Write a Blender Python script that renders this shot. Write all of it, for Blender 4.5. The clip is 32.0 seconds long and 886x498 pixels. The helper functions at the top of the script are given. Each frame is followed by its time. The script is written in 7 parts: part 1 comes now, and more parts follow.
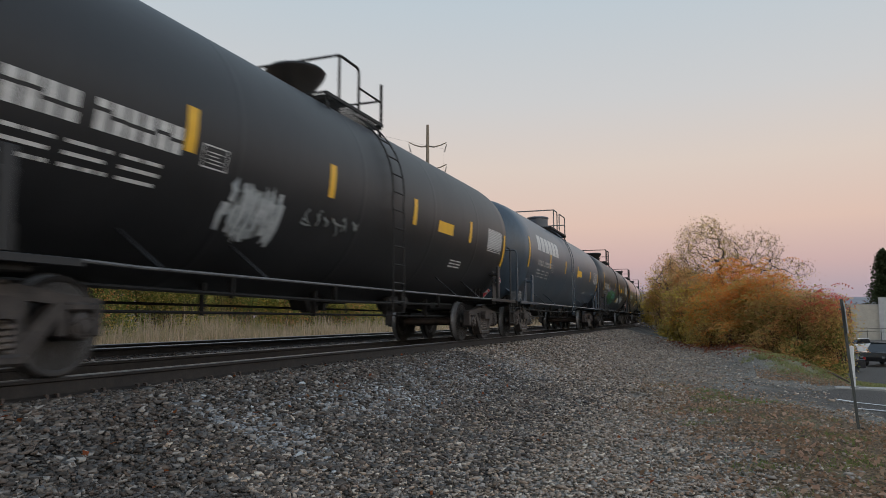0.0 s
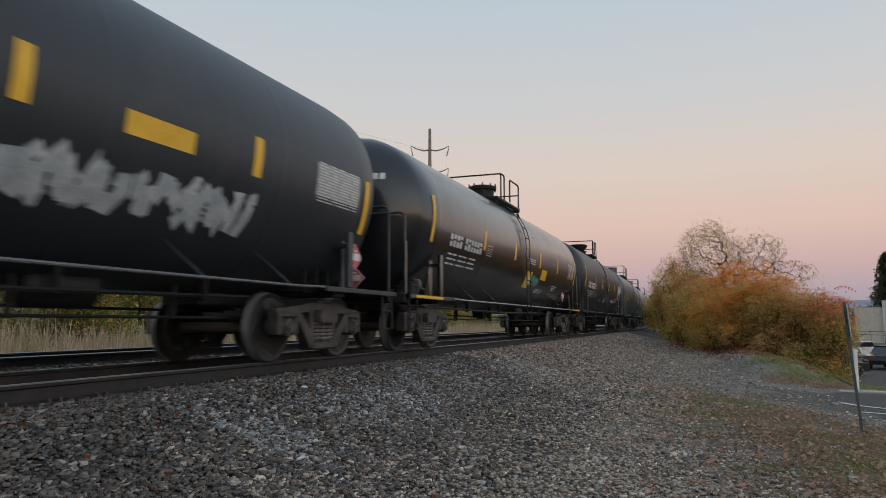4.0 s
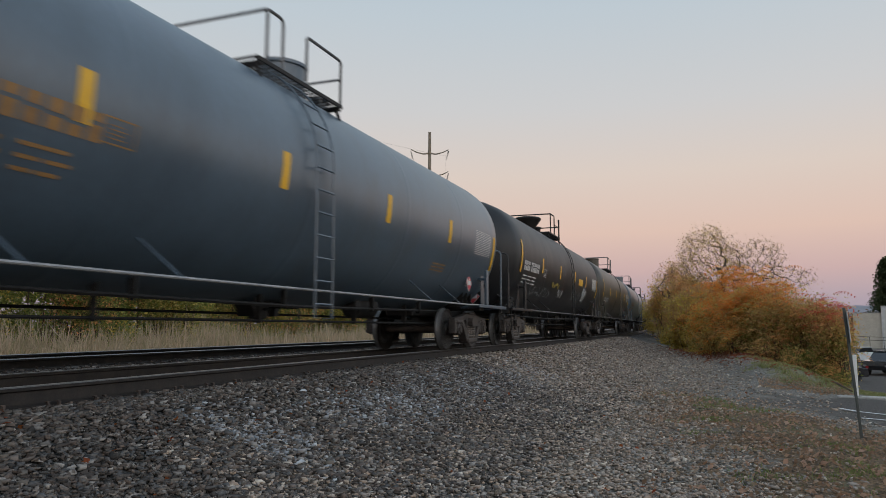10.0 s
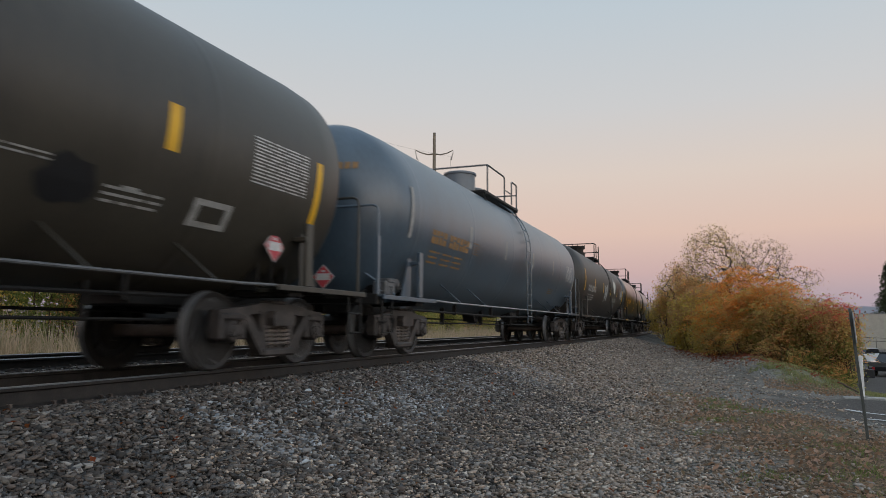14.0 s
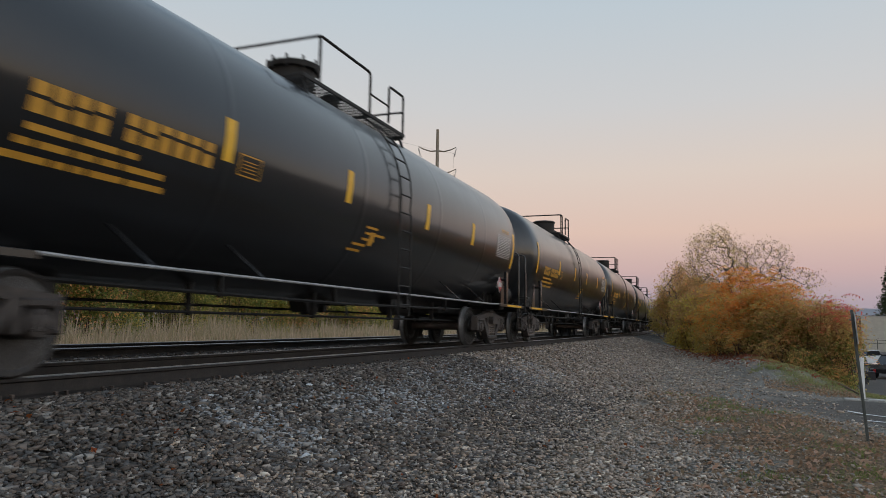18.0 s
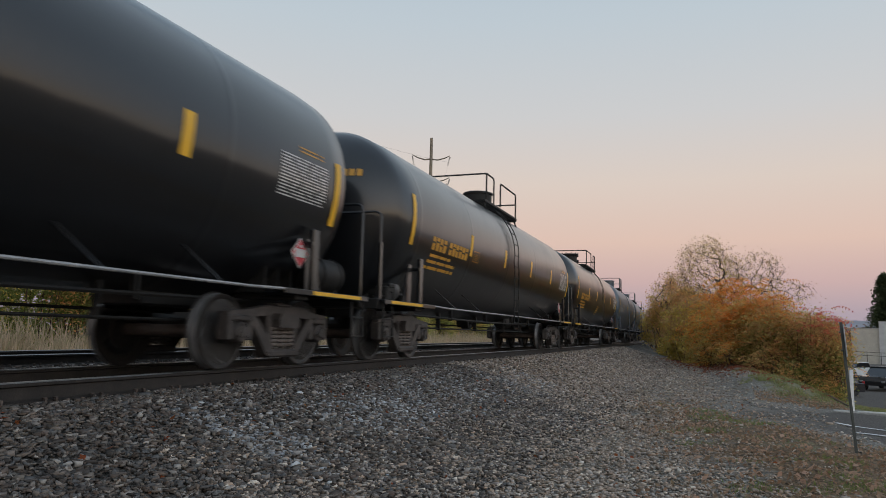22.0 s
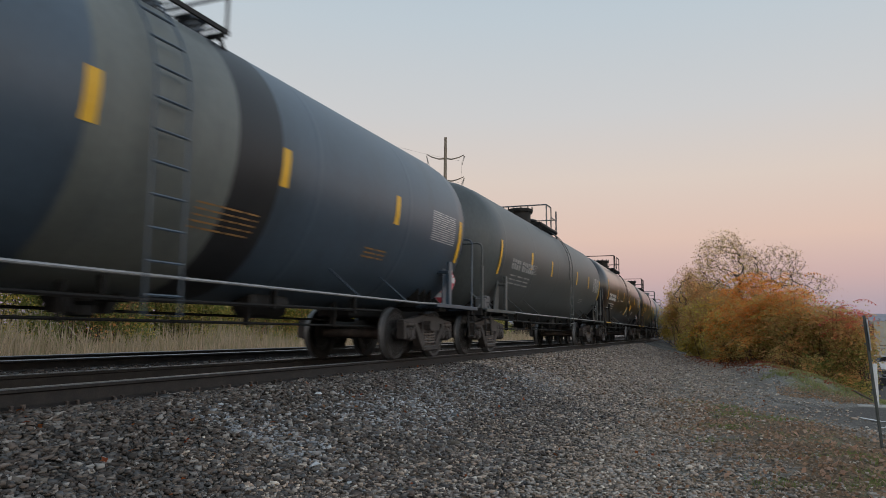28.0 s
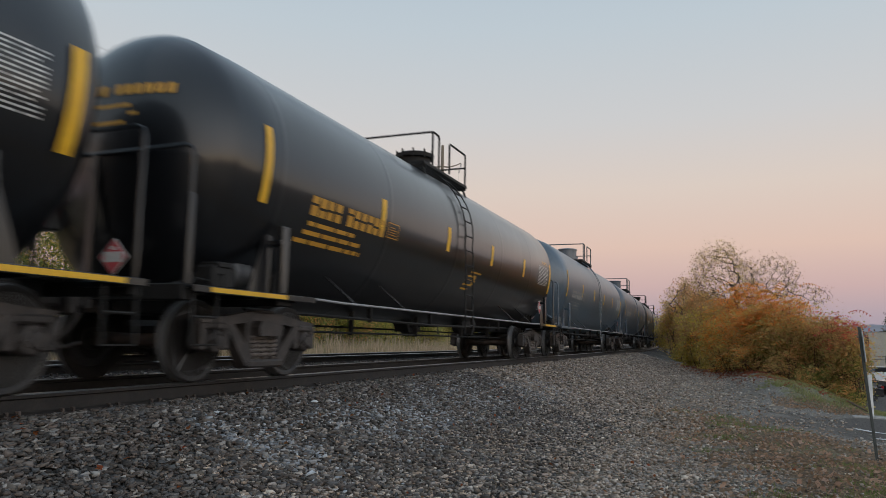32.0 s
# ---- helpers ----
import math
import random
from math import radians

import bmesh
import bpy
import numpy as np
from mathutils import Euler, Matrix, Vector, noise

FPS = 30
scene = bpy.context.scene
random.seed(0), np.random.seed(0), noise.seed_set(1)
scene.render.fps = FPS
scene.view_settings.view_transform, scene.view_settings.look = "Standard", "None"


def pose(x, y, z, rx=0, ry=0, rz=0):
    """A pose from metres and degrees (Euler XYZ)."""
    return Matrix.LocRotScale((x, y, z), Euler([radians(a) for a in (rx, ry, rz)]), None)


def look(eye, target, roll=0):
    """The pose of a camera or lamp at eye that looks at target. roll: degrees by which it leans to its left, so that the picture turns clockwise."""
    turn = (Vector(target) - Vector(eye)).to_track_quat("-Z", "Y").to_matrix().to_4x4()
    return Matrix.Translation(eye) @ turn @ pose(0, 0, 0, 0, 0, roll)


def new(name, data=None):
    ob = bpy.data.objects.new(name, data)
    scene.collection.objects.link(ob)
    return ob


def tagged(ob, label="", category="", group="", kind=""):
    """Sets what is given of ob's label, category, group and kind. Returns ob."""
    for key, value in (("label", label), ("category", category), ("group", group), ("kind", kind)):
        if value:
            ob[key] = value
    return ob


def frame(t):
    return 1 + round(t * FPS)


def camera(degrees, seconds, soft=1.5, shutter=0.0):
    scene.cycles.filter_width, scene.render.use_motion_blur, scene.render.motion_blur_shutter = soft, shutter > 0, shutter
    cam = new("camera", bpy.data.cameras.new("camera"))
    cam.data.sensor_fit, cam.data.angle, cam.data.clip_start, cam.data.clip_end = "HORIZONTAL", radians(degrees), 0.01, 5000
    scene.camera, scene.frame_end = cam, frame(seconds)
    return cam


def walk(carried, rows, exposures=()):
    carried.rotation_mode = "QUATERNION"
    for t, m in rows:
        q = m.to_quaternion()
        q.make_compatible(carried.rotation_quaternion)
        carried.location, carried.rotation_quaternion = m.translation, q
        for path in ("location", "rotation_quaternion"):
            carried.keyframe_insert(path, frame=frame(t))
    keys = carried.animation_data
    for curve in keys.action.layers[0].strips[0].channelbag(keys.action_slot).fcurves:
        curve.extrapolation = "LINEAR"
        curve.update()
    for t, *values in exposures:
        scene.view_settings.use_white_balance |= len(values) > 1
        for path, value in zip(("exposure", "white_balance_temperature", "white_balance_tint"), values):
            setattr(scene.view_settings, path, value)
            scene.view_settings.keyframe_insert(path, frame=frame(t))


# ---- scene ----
EYE_Z = 0.52          # height of the eye over the top of the rail; z = 0 is the top of the rail
PACE = ((0.0, 10.47), (10.0, 10.66), (20.0, 10.87), (25.0, 10.88), (32.0, 10.80))   # seconds, and the train's speed in m/s: it gathers way slowly
TRACK_X, CURVE_FROM, CURVE = -6.272, 20.0, 0.00079   # the near track: straight, then a wide curve to the left
END = 32.0


def shot(yaw, pitch, roll, dx, dy, dz):
    y, p = radians(yaw), radians(pitch)
    eye = Vector((dx, dy, EYE_Z + dz))
    return look(eye, eye + Vector((-math.sin(y) * math.cos(p), math.cos(y) * math.cos(p), math.sin(p))), -roll)


cam = camera(65.015, END, soft=0.6, shutter=0.3)
# a telephone held by a standing onlooker: seconds, turn to the left, upward tilt, roll, sway in metres
HELD = [
    (0.0, 20.56, 5.75, 0.07, -0.004, 0.001, -0.006),
    (0.5, 20.66, 5.76, 0.09, 0.000, 0.002, 0.003),
    (1.0, 20.75, 5.83, 0.08, 0.000, 0.000, -0.000),
    (1.5, 20.76, 5.88, 0.08, -0.004, 0.001, -0.006),
    (2.0, 20.70, 5.81, 0.06, -0.009, 0.004, -0.001),
    (2.5, 20.70, 5.83, 0.08, -0.006, 0.002, -0.009),
    (3.0, 20.71, 5.82, 0.06, -0.005, 0.003, -0.001),
    (3.5, 20.72, 5.99, 0.15, 0.005, 0.000, -0.009),
    (5.5, 21.03, 6.07, -0.09, -0.001, -0.003, -0.005),
    (6.0, 21.17, 6.02, -0.23, -0.015, 0.002, -0.001),
    (6.5, 21.25, 6.04, -0.24, -0.008, -0.006, -0.004),
    (7.0, 21.17, 6.08, -0.26, -0.016, 0.002, -0.002),
    (7.5, 21.14, 6.20, -0.23, -0.005, -0.003, -0.003),
    (8.0, 21.05, 6.30, -0.19, -0.004, -0.005, -0.008),
    (8.5, 20.99, 6.30, -0.18, -0.002, -0.000, -0.003),
    (9.0, 20.91, 6.33, -0.14, -0.003, -0.001, -0.002),
    (9.5, 20.82, 6.36, -0.11, -0.005, -0.003, -0.005),
    (10.0, 20.70, 6.33, -0.12, -0.007, -0.000, -0.000),
    (10.5, 20.63, 6.36, -0.11, -0.002, 0.001, -0.003),
    (11.0, 20.65, 6.41, -0.09, -0.001, 0.000, 0.000),
    (11.5, 20.71, 6.52, -0.06, -0.003, -0.005, -0.002),
    (12.0, 20.83, 6.54, -0.06, 0.001, 0.000, -0.001),
    (12.5, 20.88, 6.55, -0.06, -0.003, -0.001, -0.008),
    (13.0, 20.96, 6.47, -0.11, -0.007, -0.000, -0.005),
    (13.5, 21.07, 6.38, -0.17, -0.007, -0.000, -0.002),
    (14.0, 21.08, 6.38, -0.18, -0.006, -0.005, -0.007),
    (14.5, 21.07, 6.42, -0.18, -0.007, -0.002, -0.006),
    (16.5, 21.25, 6.38, -0.37, -0.007, -0.001, 0.001),
    (17.0, 21.30, 6.36, -0.41, -0.007, -0.004, -0.007),
    (17.5, 21.29, 6.23, -0.59, -0.011, -0.006, -0.005),
    (18.0, 21.24, 6.13, -0.88, -0.008, -0.009, -0.015),
    (18.5, 21.29, 6.17, -1.15, -0.001, -0.008, -0.005),
    (19.0, 21.27, 6.46, -1.30, -0.005, -0.022, -0.004),
    (19.5, 21.19, 6.63, -1.41, 0.006, -0.023, -0.010),
    (20.0, 20.86, 6.65, -1.47, -0.001, -0.029, -0.002),
    (20.5, 20.58, 6.78, -1.45, 0.011, -0.022, -0.008),
    (21.0, 20.44, 6.81, -1.40, 0.005, -0.024, -0.003),
    (21.5, 20.54, 6.80, -1.41, 0.007, -0.025, -0.004),
    (22.0, 20.65, 6.82, -1.38, -0.000, -0.026, -0.008),
    (22.5, 20.76, 6.86, -1.30, 0.003, -0.025, -0.009),
    (23.0, 20.77, 6.81, -1.22, 0.003, -0.023, -0.003),
    (23.5, 20.75, 6.74, -1.10, 0.005, -0.022, -0.002),
    (24.0, 20.78, 6.70, -0.96, -0.001, -0.021, -0.007),
    (24.5, 20.96, 6.60, -0.88, -0.003, -0.019, -0.001),
    (25.0, 21.25, 6.59, -0.78, -0.003, -0.017, -0.014),
    (25.5, 21.57, 6.55, -0.76, -0.004, -0.012, -0.013),
    (27.5, 21.85, 6.70, -0.65, -0.005, -0.010, -0.015),
    (28.0, 21.96, 6.74, -0.60, -0.006, -0.009, -0.011),
    (28.5, 22.04, 6.74, -0.63, -0.019, -0.019, -0.006),
    (29.0, 22.10, 6.83, -0.62, -0.015, -0.025, -0.008),
    (29.5, 21.97, 6.97, -0.60, -0.008, -0.023, -0.006),
    (30.0, 21.81, 7.10, -0.62, -0.008, -0.024, -0.006),
    (30.5, 21.75, 7.16, -0.64, -0.005, -0.023, -0.004),
    (31.0, 21.70, 7.22, -0.72, -0.011, -0.021, -0.008),
    (31.5, 21.65, 7.31, -0.82, -0.014, -0.027, -0.011),
    (32.0, 21.66, 7.38, -0.97, -0.010, -0.029, -0.000),
]
walk(cam, [(row[0], shot(*row[1:])) for row in HELD], exposures=[(0.0, 0.0), (32.0, 0.0)])


# ---- dusk sky ----
def node(tree, kind, **inputs):
    n = tree.nodes.new(kind)
    for key, value in inputs.items():
        n.inputs[key.replace("_", " ")].default_value = value
    return n


def ramp(tree, stops, source=None):
    n = tree.nodes.new("ShaderNodeValToRGB")
    while len(n.color_ramp.elements) < len(stops):
        n.color_ramp.elements.new(0.5)
    for e, (at, colour) in zip(n.color_ramp.elements, stops):
        e.position, e.color = at, (*colour, 1) if len(colour) == 3 else colour
    if source is not None:
        tree.links.new(source, n.inputs[0])
    return n


def mix(tree, factor, a, b, blend="MIX"):
    n = tree.nodes.new("ShaderNodeMix")
    n.data_type, n.blend_type = "RGBA", blend
    for socket, value in ((n.inputs[0], factor), (n.inputs[6], a), (n.inputs[7], b)):
        if isinstance(value, (int, float)):
            socket.default_value = value
        elif isinstance(value, tuple):
            socket.default_value = (*value, 1)
        else:
            tree.links.new(value, socket)
    return n.outputs[2]


def math_node(tree, op, a, b=0.0, clamp=False):
    n = tree.nodes.new("ShaderNodeMath")
    n.operation, n.use_clamp = op, clamp
    for socket, value in zip(n.inputs, (a, b)):
        if isinstance(value, (int, float)):
            socket.default_value = value
        else:
            tree.links.new(value, socket)
    return n.outputs[0]


world = bpy.data.worlds.new("dusk")
scene.world = world
world.use_nodes = True
wt = world.node_tree
wt.nodes.clear()
coord = wt.nodes.new("ShaderNodeTexCoord")
split = wt.nodes.new("ShaderNodeSeparateXYZ")
wt.links.new(coord.outputs["Generated"], split.inputs[0])
away = ramp(wt, [(0.0, (0.33, 0.29, 0.35)), (0.035, (0.40, 0.325, 0.37)), (0.075, (0.55, 0.39, 0.38)),
                 (0.13, (0.67, 0.49, 0.415)), (0.21, (0.65, 0.555, 0.495)), (0.30, (0.56, 0.56, 0.565)),
                 (0.42, (0.475, 0.54, 0.59)), (0.60, (0.36, 0.465, 0.565)), (1.0, (0.25, 0.37, 0.52))], split.outputs[2])
glow = ramp(wt, [(0.0, (1.9, 1.1, 0.6)), (0.085, (2.6, 1.9, 1.15)), (0.13, (2.0, 1.68, 1.38)), (0.20, (1.55, 1.48, 1.45)), (0.32, (1.3, 1.36, 1.44)),
                 (0.48, (0.95, 1.07, 1.2)), (0.72, (0.5, 0.63, 0.78)), (1.0, (0.25, 0.37, 0.52))], split.outputs[2])
side = math_node(wt, "ADD", math_node(wt, "MULTIPLY", split.outputs[0], 0.80), math_node(wt, "MULTIPLY", split.outputs[1], -0.42))
toward = ramp(wt, [(0.20, (0, 0, 0)), (0.85, (1, 1, 1))], side)
# between the pink belt ahead and the glow lies plain cool sky
plain = ramp(wt, [(0.0, (0.62, 0.52, 0.45)), (0.09, (0.74, 0.63, 0.52)), (0.16, (0.50, 0.53, 0.57)), (0.28, (0.38, 0.48, 0.60)), (0.45, (0.33, 0.45, 0.59)), (1.0, (0.25, 0.37, 0.52))], split.outputs[2])
beside = ramp(wt, [(0.24, (0, 0, 0)), (0.55, (1, 1, 1))], split.outputs[0])
background = node(wt, "ShaderNodeBackground", Strength=1.09)
wt.links.new(mix(wt, toward.outputs[0], mix(wt, beside.outputs[0], away.outputs[0], plain.outputs[0]), glow.outputs[0]), background.inputs[0])
world_out = wt.nodes.new("ShaderNodeOutputWorld")
wt.links.new(background.outputs[0], world_out.inputs[0])

# the afterglow of the sun that has just set, broad and weak
afterglow = new("sun", bpy.data.lights.new("sun", "SUN"))
afterglow.data.energy, afterglow.data.angle, afterglow.data.color = 0.5, radians(170), (0.97, 0.98, 1.0)
afterglow.matrix_world = look((0, 0, 40), (-60, 8, 0))


# ---- materials ----
def material(name, colours, scale=6.0, rough=0.6, rough_spread=0.1, metal=0.0, bump=0.15, fine=8.0, coat=0.0,
             spots=None, spots_at=(0.55, 0.75), spots_scale=1.5, streak=(1, 1, 1), island=0.0, by_object=0.0, leaf=0.0, spec=0.5):
    m = bpy.data.materials.new(name)
    m.use_nodes = True
    tree = m.node_tree
    shader = tree.nodes["Principled BSDF"]
    tc = tree.nodes.new("ShaderNodeTexCoord")
    mapping = node(tree, "ShaderNodeMapping", Scale=streak)
    tree.links.new(tc.outputs["Object"], mapping.inputs[0])
    shift = node(tree, "ShaderNodeVectorMath")
    shift.operation = "SCALE"
    shift.inputs[0].default_value = (37.0, 23.0, 11.0)
    tree.links.new(tree.nodes.new("ShaderNodeObjectInfo").outputs["Random"], shift.inputs["Scale"])
    tree.links.new(shift.outputs[0], mapping.inputs["Location"])
    broad = node(tree, "ShaderNodeTexNoise", Scale=scale, Detail=5.0, Roughness=0.62)
    grain = node(tree, "ShaderNodeTexNoise", Scale=scale * fine, Detail=3.0)
    for n in (broad, grain):
        tree.links.new(mapping.outputs[0], n.inputs["Vector"])
    count = len(colours)
    base = ramp(tree, [(0.3 + 0.4 * i / max(1, count - 1), c) for i, c in enumerate(colours)], broad.outputs["Fac"]).outputs[0]
    if island or by_object:
        source = tree.nodes.new("ShaderNodeNewGeometry").outputs["Random Per Island"] if island else tree.nodes.new("ShaderNodeObjectInfo").outputs["Random"]
        pick = ramp(tree, [(i / max(1, count - 1), c) for i, c in enumerate(colours)], source).outputs[0]
        base = mix(tree, max(island, by_object), base, pick)
    if spots:
        patch = node(tree, "ShaderNodeTexNoise", Scale=spots_scale, Detail=6.0, Roughness=0.68)
        tree.links.new(mapping.outputs[0], patch.inputs["Vector"])
        mask = ramp(tree, [(spots_at[0], (0, 0, 0)), (spots_at[1], (1, 1, 1))], patch.outputs["Fac"])
        base = mix(tree, mask.outputs[0], base, spots)
    base = mix(tree, 0.22, base, grain.outputs["Fac"], "OVERLAY")
    tree.links.new(base, shader.inputs["Base Color"])
    spread = tree.nodes.new("ShaderNodeMapRange")
    spread.inputs["To Min"].default_value, spread.inputs["To Max"].default_value = max(0.03, rough - rough_spread), min(1.0, rough + rough_spread)
    tree.links.new(broad.outputs["Fac"], spread.inputs["Value"])
    tree.links.new(spread.outputs[0], shader.inputs["Roughness"])
    shader.inputs["Metallic"].default_value = metal
    shader.inputs["Coat Weight"].default_value = coat
    shader.inputs["Coat Roughness"].default_value = 0.12
    shader.inputs["Specular IOR Level"].default_value = spec
    if bump:
        b = node(tree, "ShaderNodeBump", Strength=bump, Distance=0.01)
        tree.links.new(grain.outputs["Fac"], b.inputs["Height"])
        tree.links.new(b.outputs[0], shader.inputs["Normal"])
    if leaf:
        shader.inputs["Subsurface Weight"].default_value = 0.0
        light = tree.nodes.new("ShaderNodeBsdfTranslucent")
        tree.links.new(base, light.inputs[0])
        both = node(tree, "ShaderNodeMixShader", Fac=leaf)
        tree.links.new(shader.outputs[0], both.inputs[1])
        tree.links.new(light.outputs[0], both.inputs[2])
        tree.links.new(both.outputs[0], tree.nodes["Material Output"].inputs[0])
    return m


def paint(name, colour, rough, dirt, coat=0.0, dirt_at=(0.52, 0.8), spec=0.5):
    """Tank paint: sun-worn, with streaks of grime running down its sides."""
    low = tuple(c * 0.72 for c in colour)
    return material(name, [low, colour, tuple(c * 1.18 for c in colour)], scale=0.9, rough=rough, rough_spread=0.07, bump=0.03, fine=24.0,
                    coat=coat, spots=dirt, spots_at=dirt_at, spots_scale=1.1, streak=(1.0, 1.0, 0.35), spec=spec)


PAINT = {
    "gloss_black": paint("gloss_black_paint", (0.0055, 0.0063, 0.008), 0.36, (0.01, 0.01, 0.0105), 0.62, (0.6, 0.95), spec=0.32),
    "black": paint("flat_black_paint", (0.0125, 0.0132, 0.015), 0.46, (0.02, 0.02, 0.0215), spec=0.42),
    "grey": paint("blue_grey_paint", (0.054, 0.084, 0.115), 0.34, (0.045, 0.056, 0.069), spec=0.95),
    "slate": paint("slate_grey_paint", (0.042, 0.064, 0.09), 0.38, (0.03, 0.037, 0.046), spec=0.6),
    "dark_grey": paint("charcoal_paint", (0.019, 0.0225, 0.028), 0.42, (0.036, 0.036, 0.037), spec=0.45),
    "olive": paint("olive_brown_paint", (0.042, 0.037, 0.028), 0.42, (0.022, 0.02, 0.018)),
    "soot": paint("sooty_brown_paint", (0.028, 0.025, 0.022), 0.5, (0.055, 0.042, 0.03)),
    "band": paint("pale_grey_green_paint", (0.115, 0.125, 0.115), 0.5, (0.07, 0.08, 0.08)),
    "green_grey": paint("green_grey_paint", (0.062, 0.07, 0.07), 0.45, (0.085, 0.05, 0.03), 0, (0.62, 0.85)),
}
STEEL = material("grimy_cast_steel", [(0.022, 0.019, 0.018), (0.044, 0.037, 0.034), (0.082, 0.068, 0.06)], 5, 0.55, 0.12, 0.15, 0.3)
RUSTY = material("rusty_cast_steel", [(0.03, 0.023, 0.02), (0.062, 0.046, 0.038), (0.11, 0.084, 0.07)], 4, 0.75, 0.1, 0.1, 0.3)
TREAD = material("wheel_steel", [(0.016, 0.014, 0.013), (0.032, 0.027, 0.024)], 5, 0.5, 0.12, 0.3, 0.1)
BRIGHT = material("polished_running_steel", [(0.20, 0.195, 0.19), (0.30, 0.29, 0.28)], 6, 0.4, 0.08, 1.0, 0.02)
WORN_TREAD = material("worn_wheel_tread", [(0.12, 0.122, 0.126), (0.19, 0.19, 0.192)], 6, 0.42, 0.1, 0.4, 0.05)
RAIL = material("rail_steel", [(0.011, 0.009, 0.008), (0.021, 0.017, 0.0145), (0.036, 0.029, 0.025)], 7, 0.7, 0.12, 0.2, 0.25)
DARK = material("underframe_black", [(0.007, 0.007, 0.007), (0.016, 0.0145, 0.013)], 5, 0.6, 0.12, 0.0, 0.1, spec=0.3)
GREY_METAL = material("worn_grey_steel", [(0.08, 0.082, 0.085), (0.15, 0.152, 0.155)], 6, 0.5, 0.1, 0.3, 0.1)
# paler than the pipe itself: the sky's gleam along its top is in the colour
PALE_PIPE = material("sky_lit_pipe", [(0.22, 0.222, 0.225), (0.36, 0.362, 0.365)], 6, 0.45, 0.1, 0.4, 0.05)
YELLOW = material("reflective_yellow", [(0.62, 0.34, 0.012), (0.75, 0.43, 0.02)], 5, 0.45, 0.08, 0, 0.02)
ORANGE = material("stencil_yellow", [(0.42, 0.21, 0.02), (0.58, 0.30, 0.03)], 9, 0.55, 0.08, 0, 0.02)
FADED = material("faded_orange_stencil", [(0.20, 0.115, 0.05), (0.33, 0.18, 0.055)], 9, 0.6, 0.08, 0, 0.02)
WHITE = material("stencil_white", [(0.42, 0.42, 0.41), (0.62, 0.62, 0.61)], 9, 0.55, 0.08, 0, 0.02)
DULL_WHITE = material("grimy_stencil_white", [(0.22, 0.22, 0.21), (0.36, 0.36, 0.35)], 9, 0.6, 0.08, 0, 0.02)
RED = material("placard_red", [(0.42, 0.045, 0.06), (0.55, 0.07, 0.085)], 9, 0.45, 0.05, 0, 0.02)
SPRAY = {
    "silver": material("silver_spray", [(0.28, 0.31, 0.33), (0.5, 0.53, 0.54)], 5, 0.5, 0.1, 0.2, 0.02),
    "green": material("green_spray", [(0.013, 0.11, 0.03), (0.035, 0.22, 0.06)], 4, 0.5, 0.1, 0, 0.02),
    "teal": material("teal_spray", [(0.05, 0.22, 0.17), (0.12, 0.36, 0.29)], 4, 0.5, 0.1, 0, 0.02),
    "lilac": material("lilac_spray", [(0.17, 0.13, 0.30), (0.28, 0.22, 0.42)], 4, 0.5, 0.1, 0, 0.02),
    "yellow": material("olive_yellow_spray", [(0.26, 0.2, 0.03), (0.4, 0.31, 0.05)], 4, 0.5, 0.1, 0, 0.02),
    "brown": material("brown_spray", [(0.10, 0.06, 0.04), (0.16, 0.10, 0.07)], 4, 0.55, 0.1, 0, 0.02),
    "pale": material("pale_spray", [(0.48, 0.5, 0.46), (0.62, 0.64, 0.58)], 4, 0.5, 0.1, 0, 0.02),
    "grey": material("grey_spray", [(0.11, 0.12, 0.12), (0.2, 0.22, 0.22)], 4, 0.5, 0.1, 0, 0.02),
}


